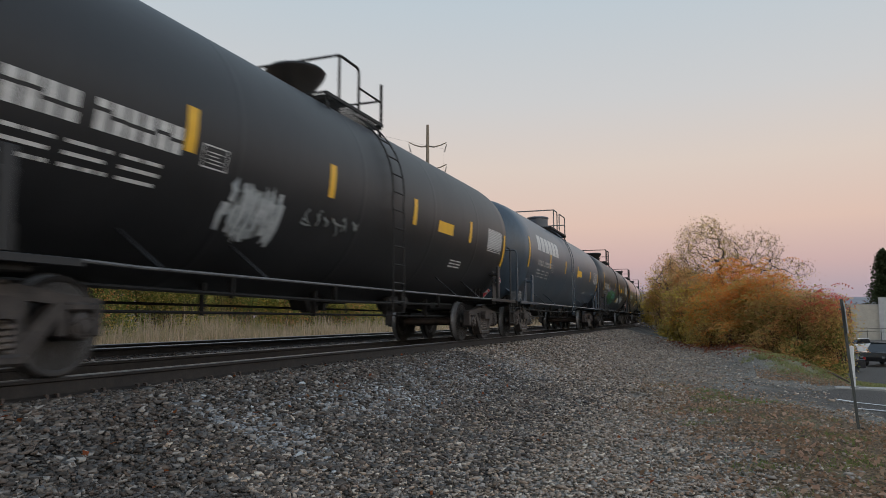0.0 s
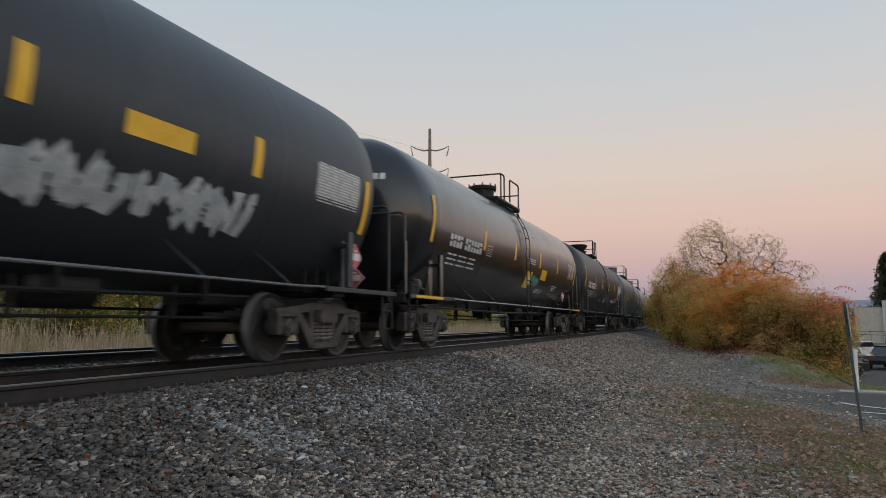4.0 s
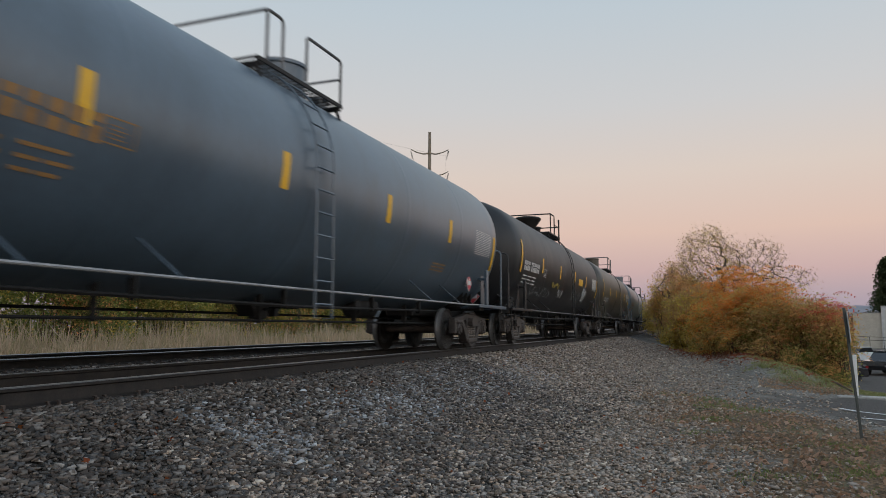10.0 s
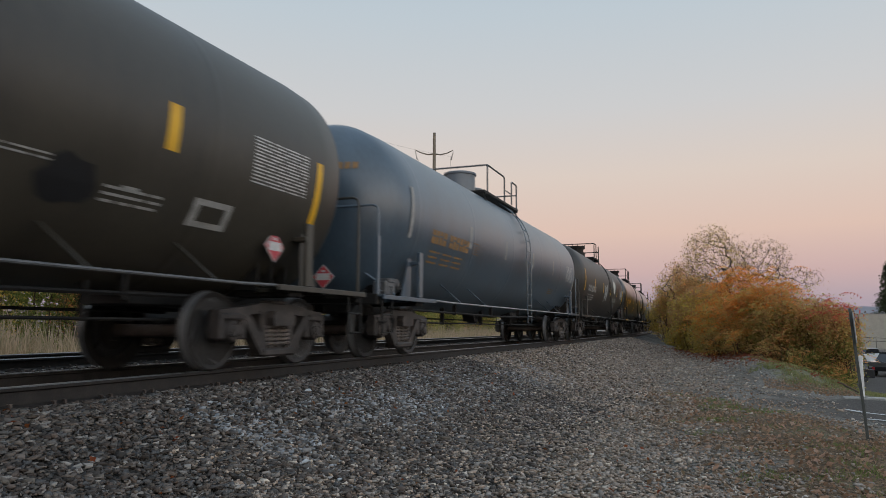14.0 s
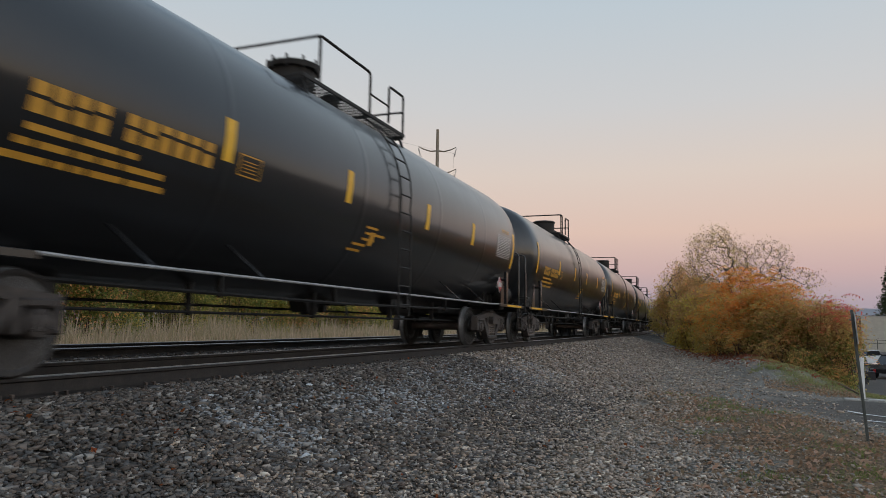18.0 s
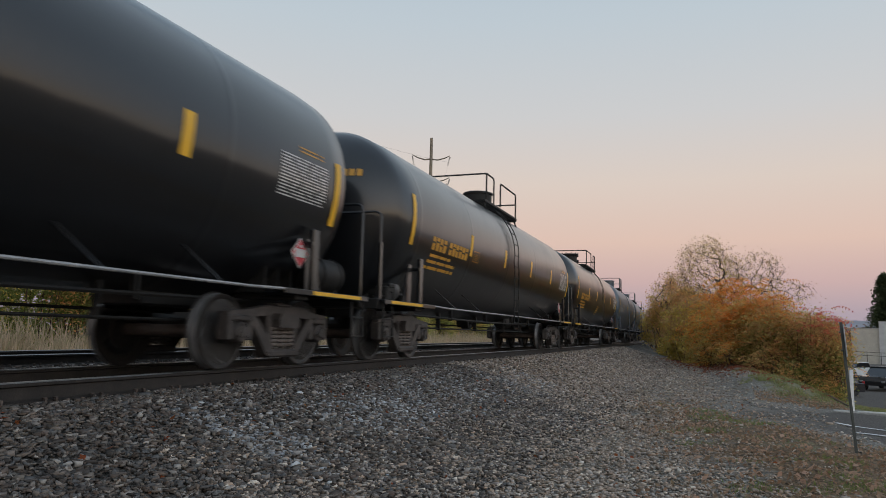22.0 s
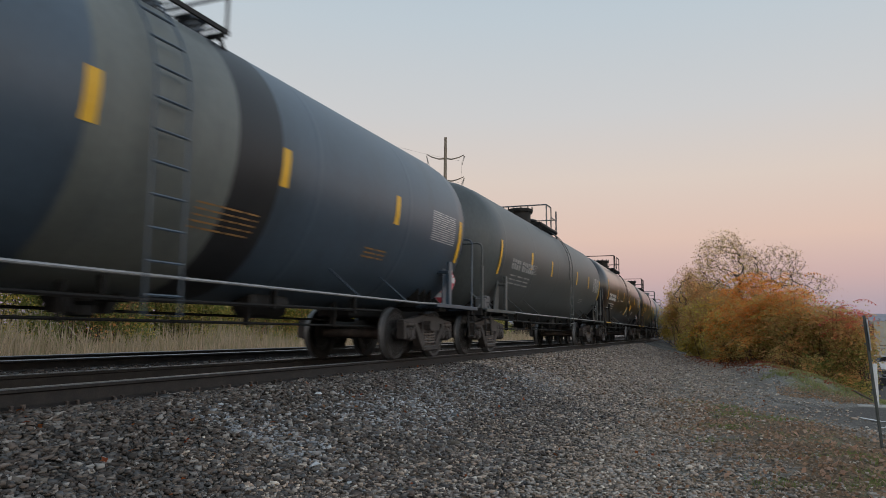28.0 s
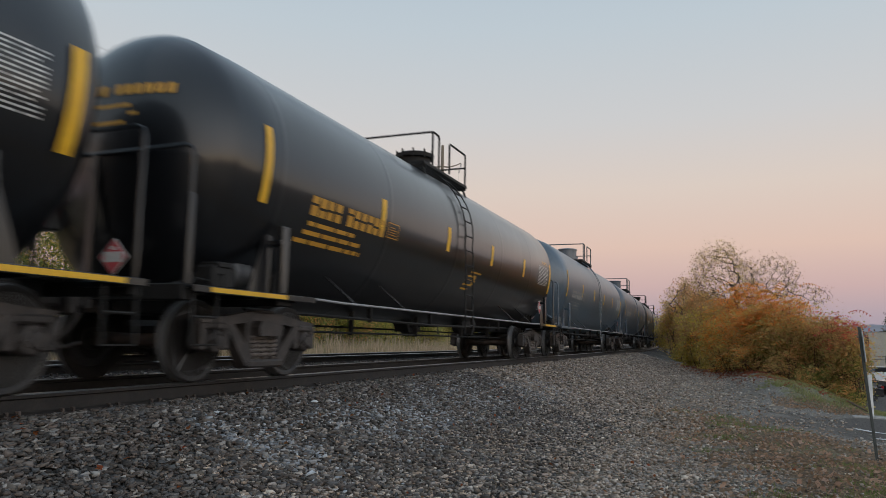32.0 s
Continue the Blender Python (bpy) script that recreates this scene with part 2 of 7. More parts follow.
# ---- mesh building ----
class Shape:
    """Collects the vertices and faces of one mesh."""

    def __init__(self):
        self.v, self.f, self.m, self.slot = [], [], [], 0

    def add(self, verts, faces):
        at = len(self.v)
        self.v.extend(tuple(p) for p in verts)
        self.f.extend(tuple(at + i for i in face) for face in faces)
        self.m.extend([self.slot] * len(faces))
        return self

    def box(self, x0, x1, y0, y1, z0, z1, c=0.01):
        """A block with chamfered edges."""
        c = min(c, (x1 - x0) / 3, (y1 - y0) / 3, (z1 - z0) / 3)
        verts, index = [], {}
        for sx in (0, 1):
            for sy in (0, 1):
                for sz in (0, 1):
                    for axis in range(3):
                        p = [(x0, x1)[sx], (y0, y1)[sy], (z0, z1)[sz]]
                        for a, s in enumerate((sx, sy, sz)):
                            if a != axis:
                                p[a] += -c if s else c
                        index[(sx, sy, sz, axis)] = len(verts)
                        verts.append(p)
        faces = []
        for axis in range(3):
            b, d = (axis + 1) % 3, (axis + 2) % 3
            for side in (0, 1):
                quad = []
                for u, w in ((0, 0), (1, 0), (1, 1), (0, 1)):
                    k = [0, 0, 0]
                    k[axis], k[b], k[d] = side, u, w
                    quad.append(index[(*k, axis)])
                faces.append(quad if side else quad[::-1])
            for u in (0, 1):
                for w in (0, 1):
                    k0, k1 = [0, 0, 0], [0, 0, 0]
                    k0[b] = k1[b] = u
                    k0[d] = k1[d] = w
                    k1[axis] = 1
                    quad = [index[(*k0, b)], index[(*k1, b)], index[(*k1, d)], index[(*k0, d)]]
                    faces.append(quad if u == w else quad[::-1])
        for sx in (0, 1):
            for sy in (0, 1):
                for sz in (0, 1):
                    tri = [index[(sx, sy, sz, a)] for a in range(3)]
                    faces.append(tri if (sx + sy + sz) % 2 else tri[::-1])
        return self.add(verts, faces)

    def tube(self, path, radius, sides=8, caps=True):
        """A round bar along a path; radius may be a list."""
        path = [Vector(p) for p in path]
        radii = radius if isinstance(radius, (list, tuple)) else [radius] * len(path)
        verts, faces, n = [], [], len(path)
        tangent = (path[1] - path[0]).normalized()
        up = Vector((0, 0, 1)) if abs(tangent.z) < 0.9 else Vector((1, 0, 0))
        for i, p in enumerate(path):
            t = (path[min(i + 1, n - 1)] - path[max(i - 1, 0)]).normalized()
            a = t.cross(up)
            a = a.normalized() if a.length > 1e-5 else t.orthogonal().normalized()
            b = a.cross(t).normalized()
            up = b
            for k in range(sides):
                w = 2 * math.pi * k / sides
                verts.append(p + (a * math.cos(w) + b * math.sin(w)) * radii[i])
        for i in range(n - 1):
            for k in range(sides):
                q = (k + 1) % sides
                faces.append((i * sides + k, i * sides + q, (i + 1) * sides + q, (i + 1) * sides + k))
        if caps:
            faces.append(tuple(range(sides))[::-1])
            faces.append(tuple((n - 1) * sides + k for k in range(sides)))
        return self.add(verts, faces)

    def turned(self, profile, sides, axis="z", at=(0, 0, 0)):
        """A body of revolution from (radius, along) pairs round the axis."""
        verts, faces, n = [], [], len(profile)
        for r, h in profile:
            for k in range(sides):
                w = 2 * math.pi * k / sides
                c, s = r * math.cos(w), r * math.sin(w)
                p = {"z": (c, s, h), "x": (h, c, s), "y": (s, h, c)}[axis]
                verts.append((p[0] + at[0], p[1] + at[1], p[2] + at[2]))
        for i in range(n - 1):
            for k in range(sides):
                q = (k + 1) % sides
                faces.append((i * sides + k, i * sides + q, (i + 1) * sides + q, (i + 1) * sides + k))
        faces.append(tuple(range(sides))[::-1])
        faces.append(tuple((n - 1) * sides + k for k in range(sides)))
        return self.add(verts, faces)

    def prism(self, outline, x0, x1):
        """An outline of (y, z) pairs, thick from x0 to x1."""
        n = len(outline)
        verts = [(x0, y, z) for y, z in outline] + [(x1, y, z) for y, z in outline]
        faces = [tuple(range(n))[::-1], tuple(range(n, 2 * n))]
        faces += [(i, (i + 1) % n, n + (i + 1) % n, n + i) for i in range(n)]
        return self.add(verts, faces)

    def mesh(self, name, mats, smooth=False):
        me = bpy.data.meshes.new(name)
        me.from_pydata(self.v, [], self.f)
        for m in mats if isinstance(mats, (list, tuple)) else [mats]:
            me.materials.append(m)
        if max(self.m, default=0):
            me.polygons.foreach_set("material_index", self.m)
        if smooth:
            me.shade_smooth()
            me.set_sharp_from_angle(angle=radians(40))
        me.update()
        return me


def part(name, data, parent, label="", at=None):
    ob = new(name, data)
    ob.parent = parent
    if at is not None:
        ob.matrix_basis = at
    return tagged(ob, label)


def thing(name, data, label, category, group="", kind="", at=None):
    ob = new(name, data)
    if at is not None:
        ob.matrix_basis = at
    return tagged(ob, label, category, group, kind)


def raw_mesh(name, verts, faces, mats, smooth=False):
    """A large mesh from arrays: verts (n, 3), faces (m, 3 or 4)."""
    me = bpy.data.meshes.new(name)
    verts, faces = np.asarray(verts, np.float32), np.asarray(faces, np.int32)
    k = faces.shape[1]
    me.vertices.add(len(verts))
    me.vertices.foreach_set("co", verts.ravel())
    me.loops.add(faces.size)
    me.loops.foreach_set("vertex_index", faces.ravel())
    me.polygons.add(len(faces))
    me.polygons.foreach_set("loop_start", np.arange(0, faces.size, k, dtype=np.int32))
    me.update(calc_edges=True)
    me.validate()
    for m in mats if isinstance(mats, (list, tuple)) else [mats]:
        me.materials.append(m)
    if smooth:
        me.shade_smooth()
    return me


# ---- the line of the railway ----
def on_line(s, a=0.0):
    """The place s metres along the near track, a metres to its right, and the way's turn to the left."""
    w = CURVE * np.maximum(np.asarray(s, float) - CURVE_FROM, 0)
    x = TRACK_X - (1 - np.cos(w)) / CURVE + a * np.cos(w)
    y = np.minimum(s, CURVE_FROM) + np.sin(w) / CURVE + a * np.sin(w)
    return x, y, w


def from_line(x, y):
    """How far a place lies to the right of the near track, and how far along."""
    cx, cy = TRACK_X - 1 / CURVE, CURVE_FROM
    r = np.hypot(x - cx, y - cy)
    w = np.arctan2(y - cy, x - cx)
    beyond = y > CURVE_FROM
    return np.where(beyond, r - 1 / CURVE, x - TRACK_X), np.where(beyond, CURVE_FROM + w / CURVE, y)


OTHER = -4.6          # the second track lies this far to the left of the near one


def noise2(x, y, seed=0):
    """Smooth value noise over arrays, about -1 to 1."""
    rng = np.random.RandomState(seed)
    table = rng.uniform(-1, 1, (64, 64))
    xi, yi = np.floor(x).astype(int), np.floor(y).astype(int)
    fx, fy = x - xi, y - yi
    fx, fy = fx * fx * (3 - 2 * fx), fy * fy * (3 - 2 * fy)
    g = lambda i, j: table[(xi + i) % 64, (yi + j) % 64]
    return (g(0, 0) * (1 - fx) + g(1, 0) * fx) * (1 - fy) + (g(0, 1) * (1 - fx) + g(1, 1) * fx) * fy


def step(x, a, b):
    t = np.clip((x - a) / (b - a), 0, 1)
    return t * t * (3 - 2 * t)


def height(x, y):
    """The lie of the ground."""
    x, y = np.asarray(x, float), np.asarray(y, float)
    a, s = from_line(x, y)
    z = np.interp(a, [-40, -14, -9.5, -7.6, 1.55, 1.8, 3.9, 4.6, 8.0, 400], [-1.2, -1.0, -0.75, -0.22, -0.20, -0.25, -0.88, -0.95, -0.95, -0.95])
    right = a - 7.2
    lot = np.interp(y, [0, 12, 19.5, 23, 31, 42, 75], [-0.95, -1.05, -1.15, -1.4, -2.3, -3.3, -3.3])
    z = np.where(right > 0, z + (lot - z) * step(right, 0.0, 1.6 + 2.4 * step(y, 19, 24)), z)
    bank = step(a, 6.4, 8.0) * (1 - step(a, 8.6, 10.6)) * step(y, 19.8, 23.0) * (1 - step(y, 34, 60))
    z = z + 0.4 * bank
    rough = step(np.abs(a + 2.3), 5.0, 7.0)
    z = z + rough * (0.035 * noise2(x * 0.8, y * 0.8, 3) + 0.02 * noise2(x * 2.3, y * 2.3, 4)) * np.where(right > 1.5, 0.2, 1)
    z = z + 0.008 * noise2(x * 5.1, y * 5.1, 5)
    far = np.hypot(x, y)
    return z - 2.0 * step(far, 150, 500)


# ---- ground ----
def spaced(lo, hi, fine, reach):
    """Grid lines: even from lo to hi, then wider and wider out to the reach."""
    core = list(np.arange(lo, hi + fine / 2, fine))
    d, up, down = fine, [core[-1]], [core[0]]
    while up[-1] < reach:
        d *= 1.25
        up.append(up[-1] + d)
    d = fine
    while down[-1] > -reach:
        d *= 1.25
        down.append(down[-1] - d)
    return np.array(down[:0:-1] + core + up[1:])


def ground_material():
    m = bpy.data.materials.new("gravel_and_grass")
    m.use_nodes = True
    tree = m.node_tree
    shader = tree.nodes["Principled BSDF"]
    pos = tree.nodes.new("ShaderNodeNewGeometry").outputs["Position"]

    def tex(kind, scale, **inputs):
        n = node(tree, kind, Scale=scale, **inputs)
        tree.links.new(pos, n.inputs["Vector"])
        return n

    def zone(name):
        n = tree.nodes.new("ShaderNodeAttribute")
        n.attribute_name = name
        return n.outputs["Fac"]

    cell = tex("ShaderNodeTexVoronoi", 22.0)
    small = tex("ShaderNodeTexVoronoi", 48.0)
    blotch = tex("ShaderNodeTexNoise", 0.7, Detail=6.0)
    grain = tex("ShaderNodeTexNoise", 30.0, Detail=4.0)
    grey = tree.nodes.new("ShaderNodeRGBToBW")
    tree.links.new(cell.outputs["Color"], grey.inputs[0])
    grey2 = tree.nodes.new("ShaderNodeRGBToBW")
    tree.links.new(small.outputs["Color"], grey2.inputs[0])
    ballast = ramp(tree, [(0.15, (0.018, 0.0175, 0.017)), (0.5, (0.05, 0.049, 0.047)), (0.85, (0.13, 0.128, 0.124))], grey.outputs[0]).outputs[0]
    gravel = ramp(tree, [(0.15, (0.055, 0.05, 0.043)), (0.5, (0.16, 0.148, 0.128)), (0.85, (0.36, 0.335, 0.295))], grey2.outputs[0]).outputs[0]
    gravel = mix(tree, ramp(tree, [(0.42, (0, 0, 0)), (0.62, (1, 1, 1))], blotch.outputs["Fac"]).outputs[0], gravel, (0.17, 0.15, 0.125))
    tar = ramp(tree, [(0.3, (0.055, 0.049, 0.044)), (0.7, (0.125, 0.111, 0.098))], grain.outputs["Fac"]).outputs[0]
    soil = ramp(tree, [(0.32, (0.055, 0.043, 0.027)), (0.5, (0.135, 0.092, 0.056)), (0.68, (0.29, 0.19, 0.11))], grain.outputs["Fac"]).outputs[0]
    turf = ramp(tree, [(0.3, (0.075, 0.08, 0.04)), (0.5, (0.16, 0.155, 0.085)), (0.7, (0.27, 0.24, 0.15))], grain.outputs["Fac"]).outputs[0]
    straw = ramp(tree, [(0.3, (0.33, 0.25, 0.16)), (0.7, (0.52, 0.4, 0.27))], grain.outputs["Fac"]).outputs[0]
    colour = mix(tree, zone("ballast"), gravel, ballast)
    fleck = tex("ShaderNodeTexNoise", 5.0, Detail=7.0, Roughness=0.7)
    for name, layer in (("leafy", soil), ("grass", turf), ("straw", straw), ("tar", tar)):
        edge = math_node(tree, "ADD", zone(name), math_node(tree, "MULTIPLY", math_node(tree, "SUBTRACT", fleck.outputs["Fac"], 0.5), 0.4 if name == "tar" else 1.7))
        mask = ramp(tree, [(0.40, (0, 0, 0)), (0.66, (1, 1, 1))], edge).outputs[0]
        colour = mix(tree, mask, colour, layer)
    tree.links.new(colour, shader.inputs["Base Color"])
    shader.inputs["Roughness"].default_value = 0.9
    shader.inputs["Specular IOR Level"].default_value = 0.25
    bump = node(tree, "ShaderNodeBump", Strength=0.9, Distance=0.03)
    relief = math_node(tree, "ADD", cell.outputs["Distance"], math_node(tree, "MULTIPLY", grain.outputs["Fac"], 0.6))
    tree.links.new(relief, bump.inputs["Height"])
    tree.links.new(bump.outputs[0], shader.inputs["Normal"])
    return m


def leaf_edge(y):
    return np.interp(y, [4, 7, 9.4, 12, 16], [0.95, 0.6, 0.2, -0.5, -0.7])


def build_ground():
    xs, ys = spaced(-14, 12, 0.22, 2600), spaced(-6, 46, 0.30, 2600)
    gx, gy = np.meshgrid(xs, ys)
    x, y = gx.ravel(), gy.ravel()
    verts = np.stack([x, y, height(x, y)], 1)
    n, k = len(xs), len(ys)
    i = (np.arange(k - 1)[:, None] * n + np.arange(n - 1)).ravel()
    me = raw_mesh("ground", verts, np.stack([i, i + 1, i + n + 1, i + n], 1), ground_material(), True)
    a, s = from_line(x, y)
    leafy = step(x - leaf_edge(y) + 0.9 * noise2(x * 0.9, y * 0.9, 9) + 0.4 * noise2(x * 2.7, y * 2.7, 19), -1.0, 0.2) * (1 - step(y + 1.5 * x + 0.8 * noise2(x, y, 17), 14.2, 16.6)) * (1 - step(x, 60, 90))
    tar = np.maximum(np.maximum(step(x + 0.3 * noise2(x * 2, y * 2, 41), 2.3, 2.75) * step(y, 11.2, 12.2), 0.6 * step(x + 0.7 * noise2(x * 0.9, y * 0.9, 43), -0.1, 1.3) * step(y + 0.8 * x, 14.6, 16.2)) * (1 - step(y + 0.5 * noise2(x, y, 44), 18.4, 19.2)), step(x, 5.5 + 0.02 * y, 7.2 + 0.02 * y) * step(y, 21, 24)) * (1 - step(x, 80, 120)) * (1 - step(y, 120, 160))
    patch = 0.8 * noise2(x * 0.8, y * 0.8, 10)
    grass = 0.75 * step(x + patch, 1.0, 2.0) * step(y + patch, 19.8, 21.4) * (1 - step(y, 28.5, 30)) + 0.6 * leafy * step(noise2(x * 0.9, y * 0.9, 8), 0.0, 0.6)
    straw = step(-a, 8.6, 10.0)
    for name, values in (("ballast", 1 - step(a + 0.8 * noise2(x * 0.6, y * 0.6, 29), 1.5, 5.0)), ("leafy", leafy * 0.95), ("tar", tar), ("grass", grass), ("straw", straw)):
        me.attributes.new(name, "FLOAT", "POINT").data.foreach_set("value", np.asarray(values, np.float32))
    return tagged(new("ground", me), "grey gravel ground with ballast, leaf litter and dry grass", "ground", "", "structure")


ground = build_ground()


# ---- the two tracks ----
RAIL_PROFILE = [(-0.075, -0.185), (0.075, -0.185), (0.075, -0.172), (0.012, -0.155), (0.009, -0.05), (0.036, -0.036),
                (0.037, -0.010), (0.028, 0.0), (-0.028, 0.0), (-0.037, -0.010), (-0.036, -0.036), (-0.009, -0.05), (-0.012, -0.155), (-0.075, -0.172)]


def rail_mesh(offset):
    s = np.concatenate([np.arange(-60, 60, 2.0), np.arange(60, 330, 5.0)])
    verts, faces, n = [], [], len(RAIL_PROFILE)
    shape = Shape()
    for d, z in RAIL_PROFILE:
        x, y, w = on_line(s, offset + d)
        verts.append(np.stack([x, y, np.full_like(x, z)], 1))
    verts = np.stack(verts, 1).reshape(-1, 3)
    for i in range(len(s) - 1):
        for k in range(n):
            q = (k + 1) % n
            shape.m.append(1 if k in (6, 7, 8) else 0)
            shape.f.append((i * n + k, i * n + q, (i + 1) * n + q, (i + 1) * n + k))
    shape.v = [tuple(v) for v in verts]
    return shape.mesh("rail", [RAIL, BRIGHT])


TIE_WOOD = material("creosoted_wood", [(0.03, 0.024, 0.02), (0.06, 0.048, 0.04), (0.09, 0.075, 0.062)], 6, 0.85, 0.08, 0, 0.4, streak=(0.3, 2, 2), by_object=0.4)
tie_mesh = Shape().box(-1.3, 1.3, -0.115, 0.115, -0.36, -0.193, 0.012).mesh("tie", TIE_WOOD)
plate = Shape()
plate.box(-0.18, 0.18, -0.095, 0.095, -0.193, -0.176, 0.004)
for px in (-0.10, 0.10):
    for py in (-0.055, 0.055):
        plate.box(px - 0.012, px + 0.012, py - 0.012, py + 0.012, -0.176, -0.145, 0.003)
        plate.box(px - 0.02 - (0.012 if px > 0 else -0.012), px + 0.02 - (0.012 if px > 0 else -0.012), py - 0.016, py + 0.016, -0.150, -0.136, 0.004)
plate_mesh = plate.mesh("tie_plate", RUSTY)


def build_track(name, offset, detail, label):
    track = thing(name, None, label, "railway track", "", "structure")
    for side in (-0.7525, 0.7525):
        part("rail", rail_mesh(offset + side), track, "rusty steel rail with a bright running surface")
    for i in range(detail):
        x, y, w = on_line(1.5 + i * 0.52, offset)
        tie = part("tie", tie_mesh, track, "", pose(float(x), float(y), random.uniform(-0.006, 0.004), 0, 0, math.degrees(float(w)) + random.uniform(-0.8, 0.8)))
        for side in (-0.7525, 0.7525):
            part("tie_plate", plate_mesh, tie, "", pose(side, 0, 0))
    rest = Shape()
    for i in range(detail, 330):
        x, y, w = on_line(1.5 + i * 0.52, offset)
        turn = Matrix.Translation((float(x), float(y), 0)) @ Matrix.Rotation(float(w), 4, "Z")
        at = len(rest.v)
        rest.v.extend(tuple(turn @ Vector(p)) for p in BOX_POINTS)
        rest.f.extend(tuple(at + k for k in f) for f in BOX_FACES)
        rest.m.extend([0] * 6)
    tagged(part("tie_row", rest.mesh("tie_row", TIE_WOOD), track), kind="stuff")


BOX_POINTS = [(sx * 1.3, sy * 0.115, z) for z in (-0.36, -0.193) for sx, sy in ((-1, -1), (1, -1), (1, 1), (-1, 1))]
BOX_FACES = [(3, 2, 1, 0), (4, 5, 6, 7), (0, 1, 5, 4), (1, 2, 6, 5), (2, 3, 7, 6), (3, 0, 4, 7)]
build_track("track_1", 0.0, 60, "near railway track, rusty rails on wooden ties in ballast")
build_track("track_2", OTHER, 40, "second railway track beyond the train, in ballast")


# ---- loose stone ----
def stone_field(name, place, count, size, mats, seed, label, facets=8, island=True):
    """Angular crushed stones, one mesh of many; place(rng, n) gives x, y and keeps them on the ground."""
    rng = np.random.RandomState(seed)
    x, y = place(rng, count)
    n = len(x)
    base = np.array([(sx, sy, sz) for sz in (-1, 1) for sx, sy in ((-1, -1), (1, -1), (1, 1), (-1, 1))], float)
    quads = np.array([(3, 2, 1, 0), (4, 5, 6, 7), (0, 1, 5, 4), (1, 2, 6, 5), (2, 3, 7, 6), (3, 0, 4, 7)])
    v = base[None] * rng.uniform(0.4, 1.0, (n, 8, 1)) + rng.uniform(-0.36, 0.36, (n, 8, 3))
    v *= np.stack([rng.uniform(0.75, 1.6, n), rng.uniform(0.55, 1.0, n), rng.uniform(0.32, 0.66, n)], 1)[:, None]
    v *= (size * rng.lognormal(0, 0.24, n) * 0.5)[:, None, None]
    yaw, tilt = rng.uniform(0, 2 * np.pi, n), rng.normal(0, 0.45, n)
    c, s = np.cos(tilt)[:, None], np.sin(tilt)[:, None]
    v = np.stack([v[..., 0], v[..., 1] * c - v[..., 2] * s, v[..., 1] * s + v[..., 2] * c], -1)
    c, s = np.cos(yaw)[:, None], np.sin(yaw)[:, None]
    v = np.stack([v[..., 0] * c - v[..., 1] * s, v[..., 0] * s + v[..., 1] * c, v[..., 2]], -1)
    z = height(x, y) + size * rng.uniform(-0.05, 0.75, n)
    v += np.stack([x, y, z], 1)[:, None]
    faces = (np.arange(n)[:, None, None] * 8 + quads[None]).reshape(-1, 4)
    return tagged(new(name, raw_mesh(name, v.reshape(-1, 3), faces, mats)), label, "gravel", "", "stuff")


STONE_DARK = material("crushed_ballast", [(0.022, 0.0196, 0.0171), (0.0682, 0.0515, 0.0408), (0.077, 0.0793, 0.0817), (0.143, 0.124, 0.103), (0.11, 0.0793, 0.0627), (0.33, 0.309, 0.28)], 3, 0.85, 0.08, 0, 0.4, island=0.9)
STONE_PALE = material("crushed_gravel", [(0.088, 0.068, 0.0494), (0.22, 0.168, 0.123), (0.297, 0.278, 0.258), (0.396, 0.309, 0.233), (0.33, 0.242, 0.18), (0.66, 0.587, 0.494)], 3, 0.85, 0.08, 0, 0.4, island=0.9)
STONE_MID = material("weathered_ballast", [(0.0605, 0.0474, 0.0361), (0.165, 0.127, 0.095), (0.22, 0.209, 0.198), (0.319, 0.252, 0.19), (0.231, 0.17, 0.131), (0.572, 0.505, 0.427)], 3, 0.85, 0.08, 0, 0.4, island=0.9)
STONE_BLUE = material("fresh_blue_grey_gravel", [(0.1, 0.105, 0.11), (0.19, 0.205, 0.22), (0.3, 0.32, 0.34), (0.27, 0.25, 0.23), (0.52, 0.55, 0.57)], 3, 0.85, 0.08, 0, 0.4, island=0.9)


def along_line(a0, a1, s0, s1):
    def place(rng, n):
        a, s = rng.uniform(a0, a1, n), s0 + (s1 - s0) * rng.uniform(0, 1, n) ** 1.25
        near_rail = (rng.uniform(0, 1, n) > step(a, a1 - 1.6, a1)) & (np.minimum(np.abs(np.abs(a) - 0.7525), np.abs(np.abs(a - OTHER) - 0.7525)) > 0.13)
        x, y, w = on_line(s[near_rail], a[near_rail])
        return x, y
    return place


def on_yard(x0, x1, y0, y1):
    def place(rng, n):
        y = y0 + (y1 - y0) * rng.uniform(0, 1, n) ** 1.5
        x = rng.uniform(x0, x1, n)
        limit = np.where(y < 16.2, leaf_edge(y), np.interp(y, [16.2, 17.2, 19.0, 24, 34], [-0.4, -0.1, 0.5, 1.0, 0.6]))
        keep = ((x < limit + rng.normal(-0.05, 0.5, n)) | (rng.uniform(0, 1, n) < 0.06) | ((y + 1.5 * x > 15.0) & (y < 20) & (x < 2.6) & (rng.uniform(0, 1, n) < 0.10))) & (from_line(x, y)[0] > 3.0 + rng.uniform(-0.9, 0.9, n))
        return x[keep], y[keep]
    return place


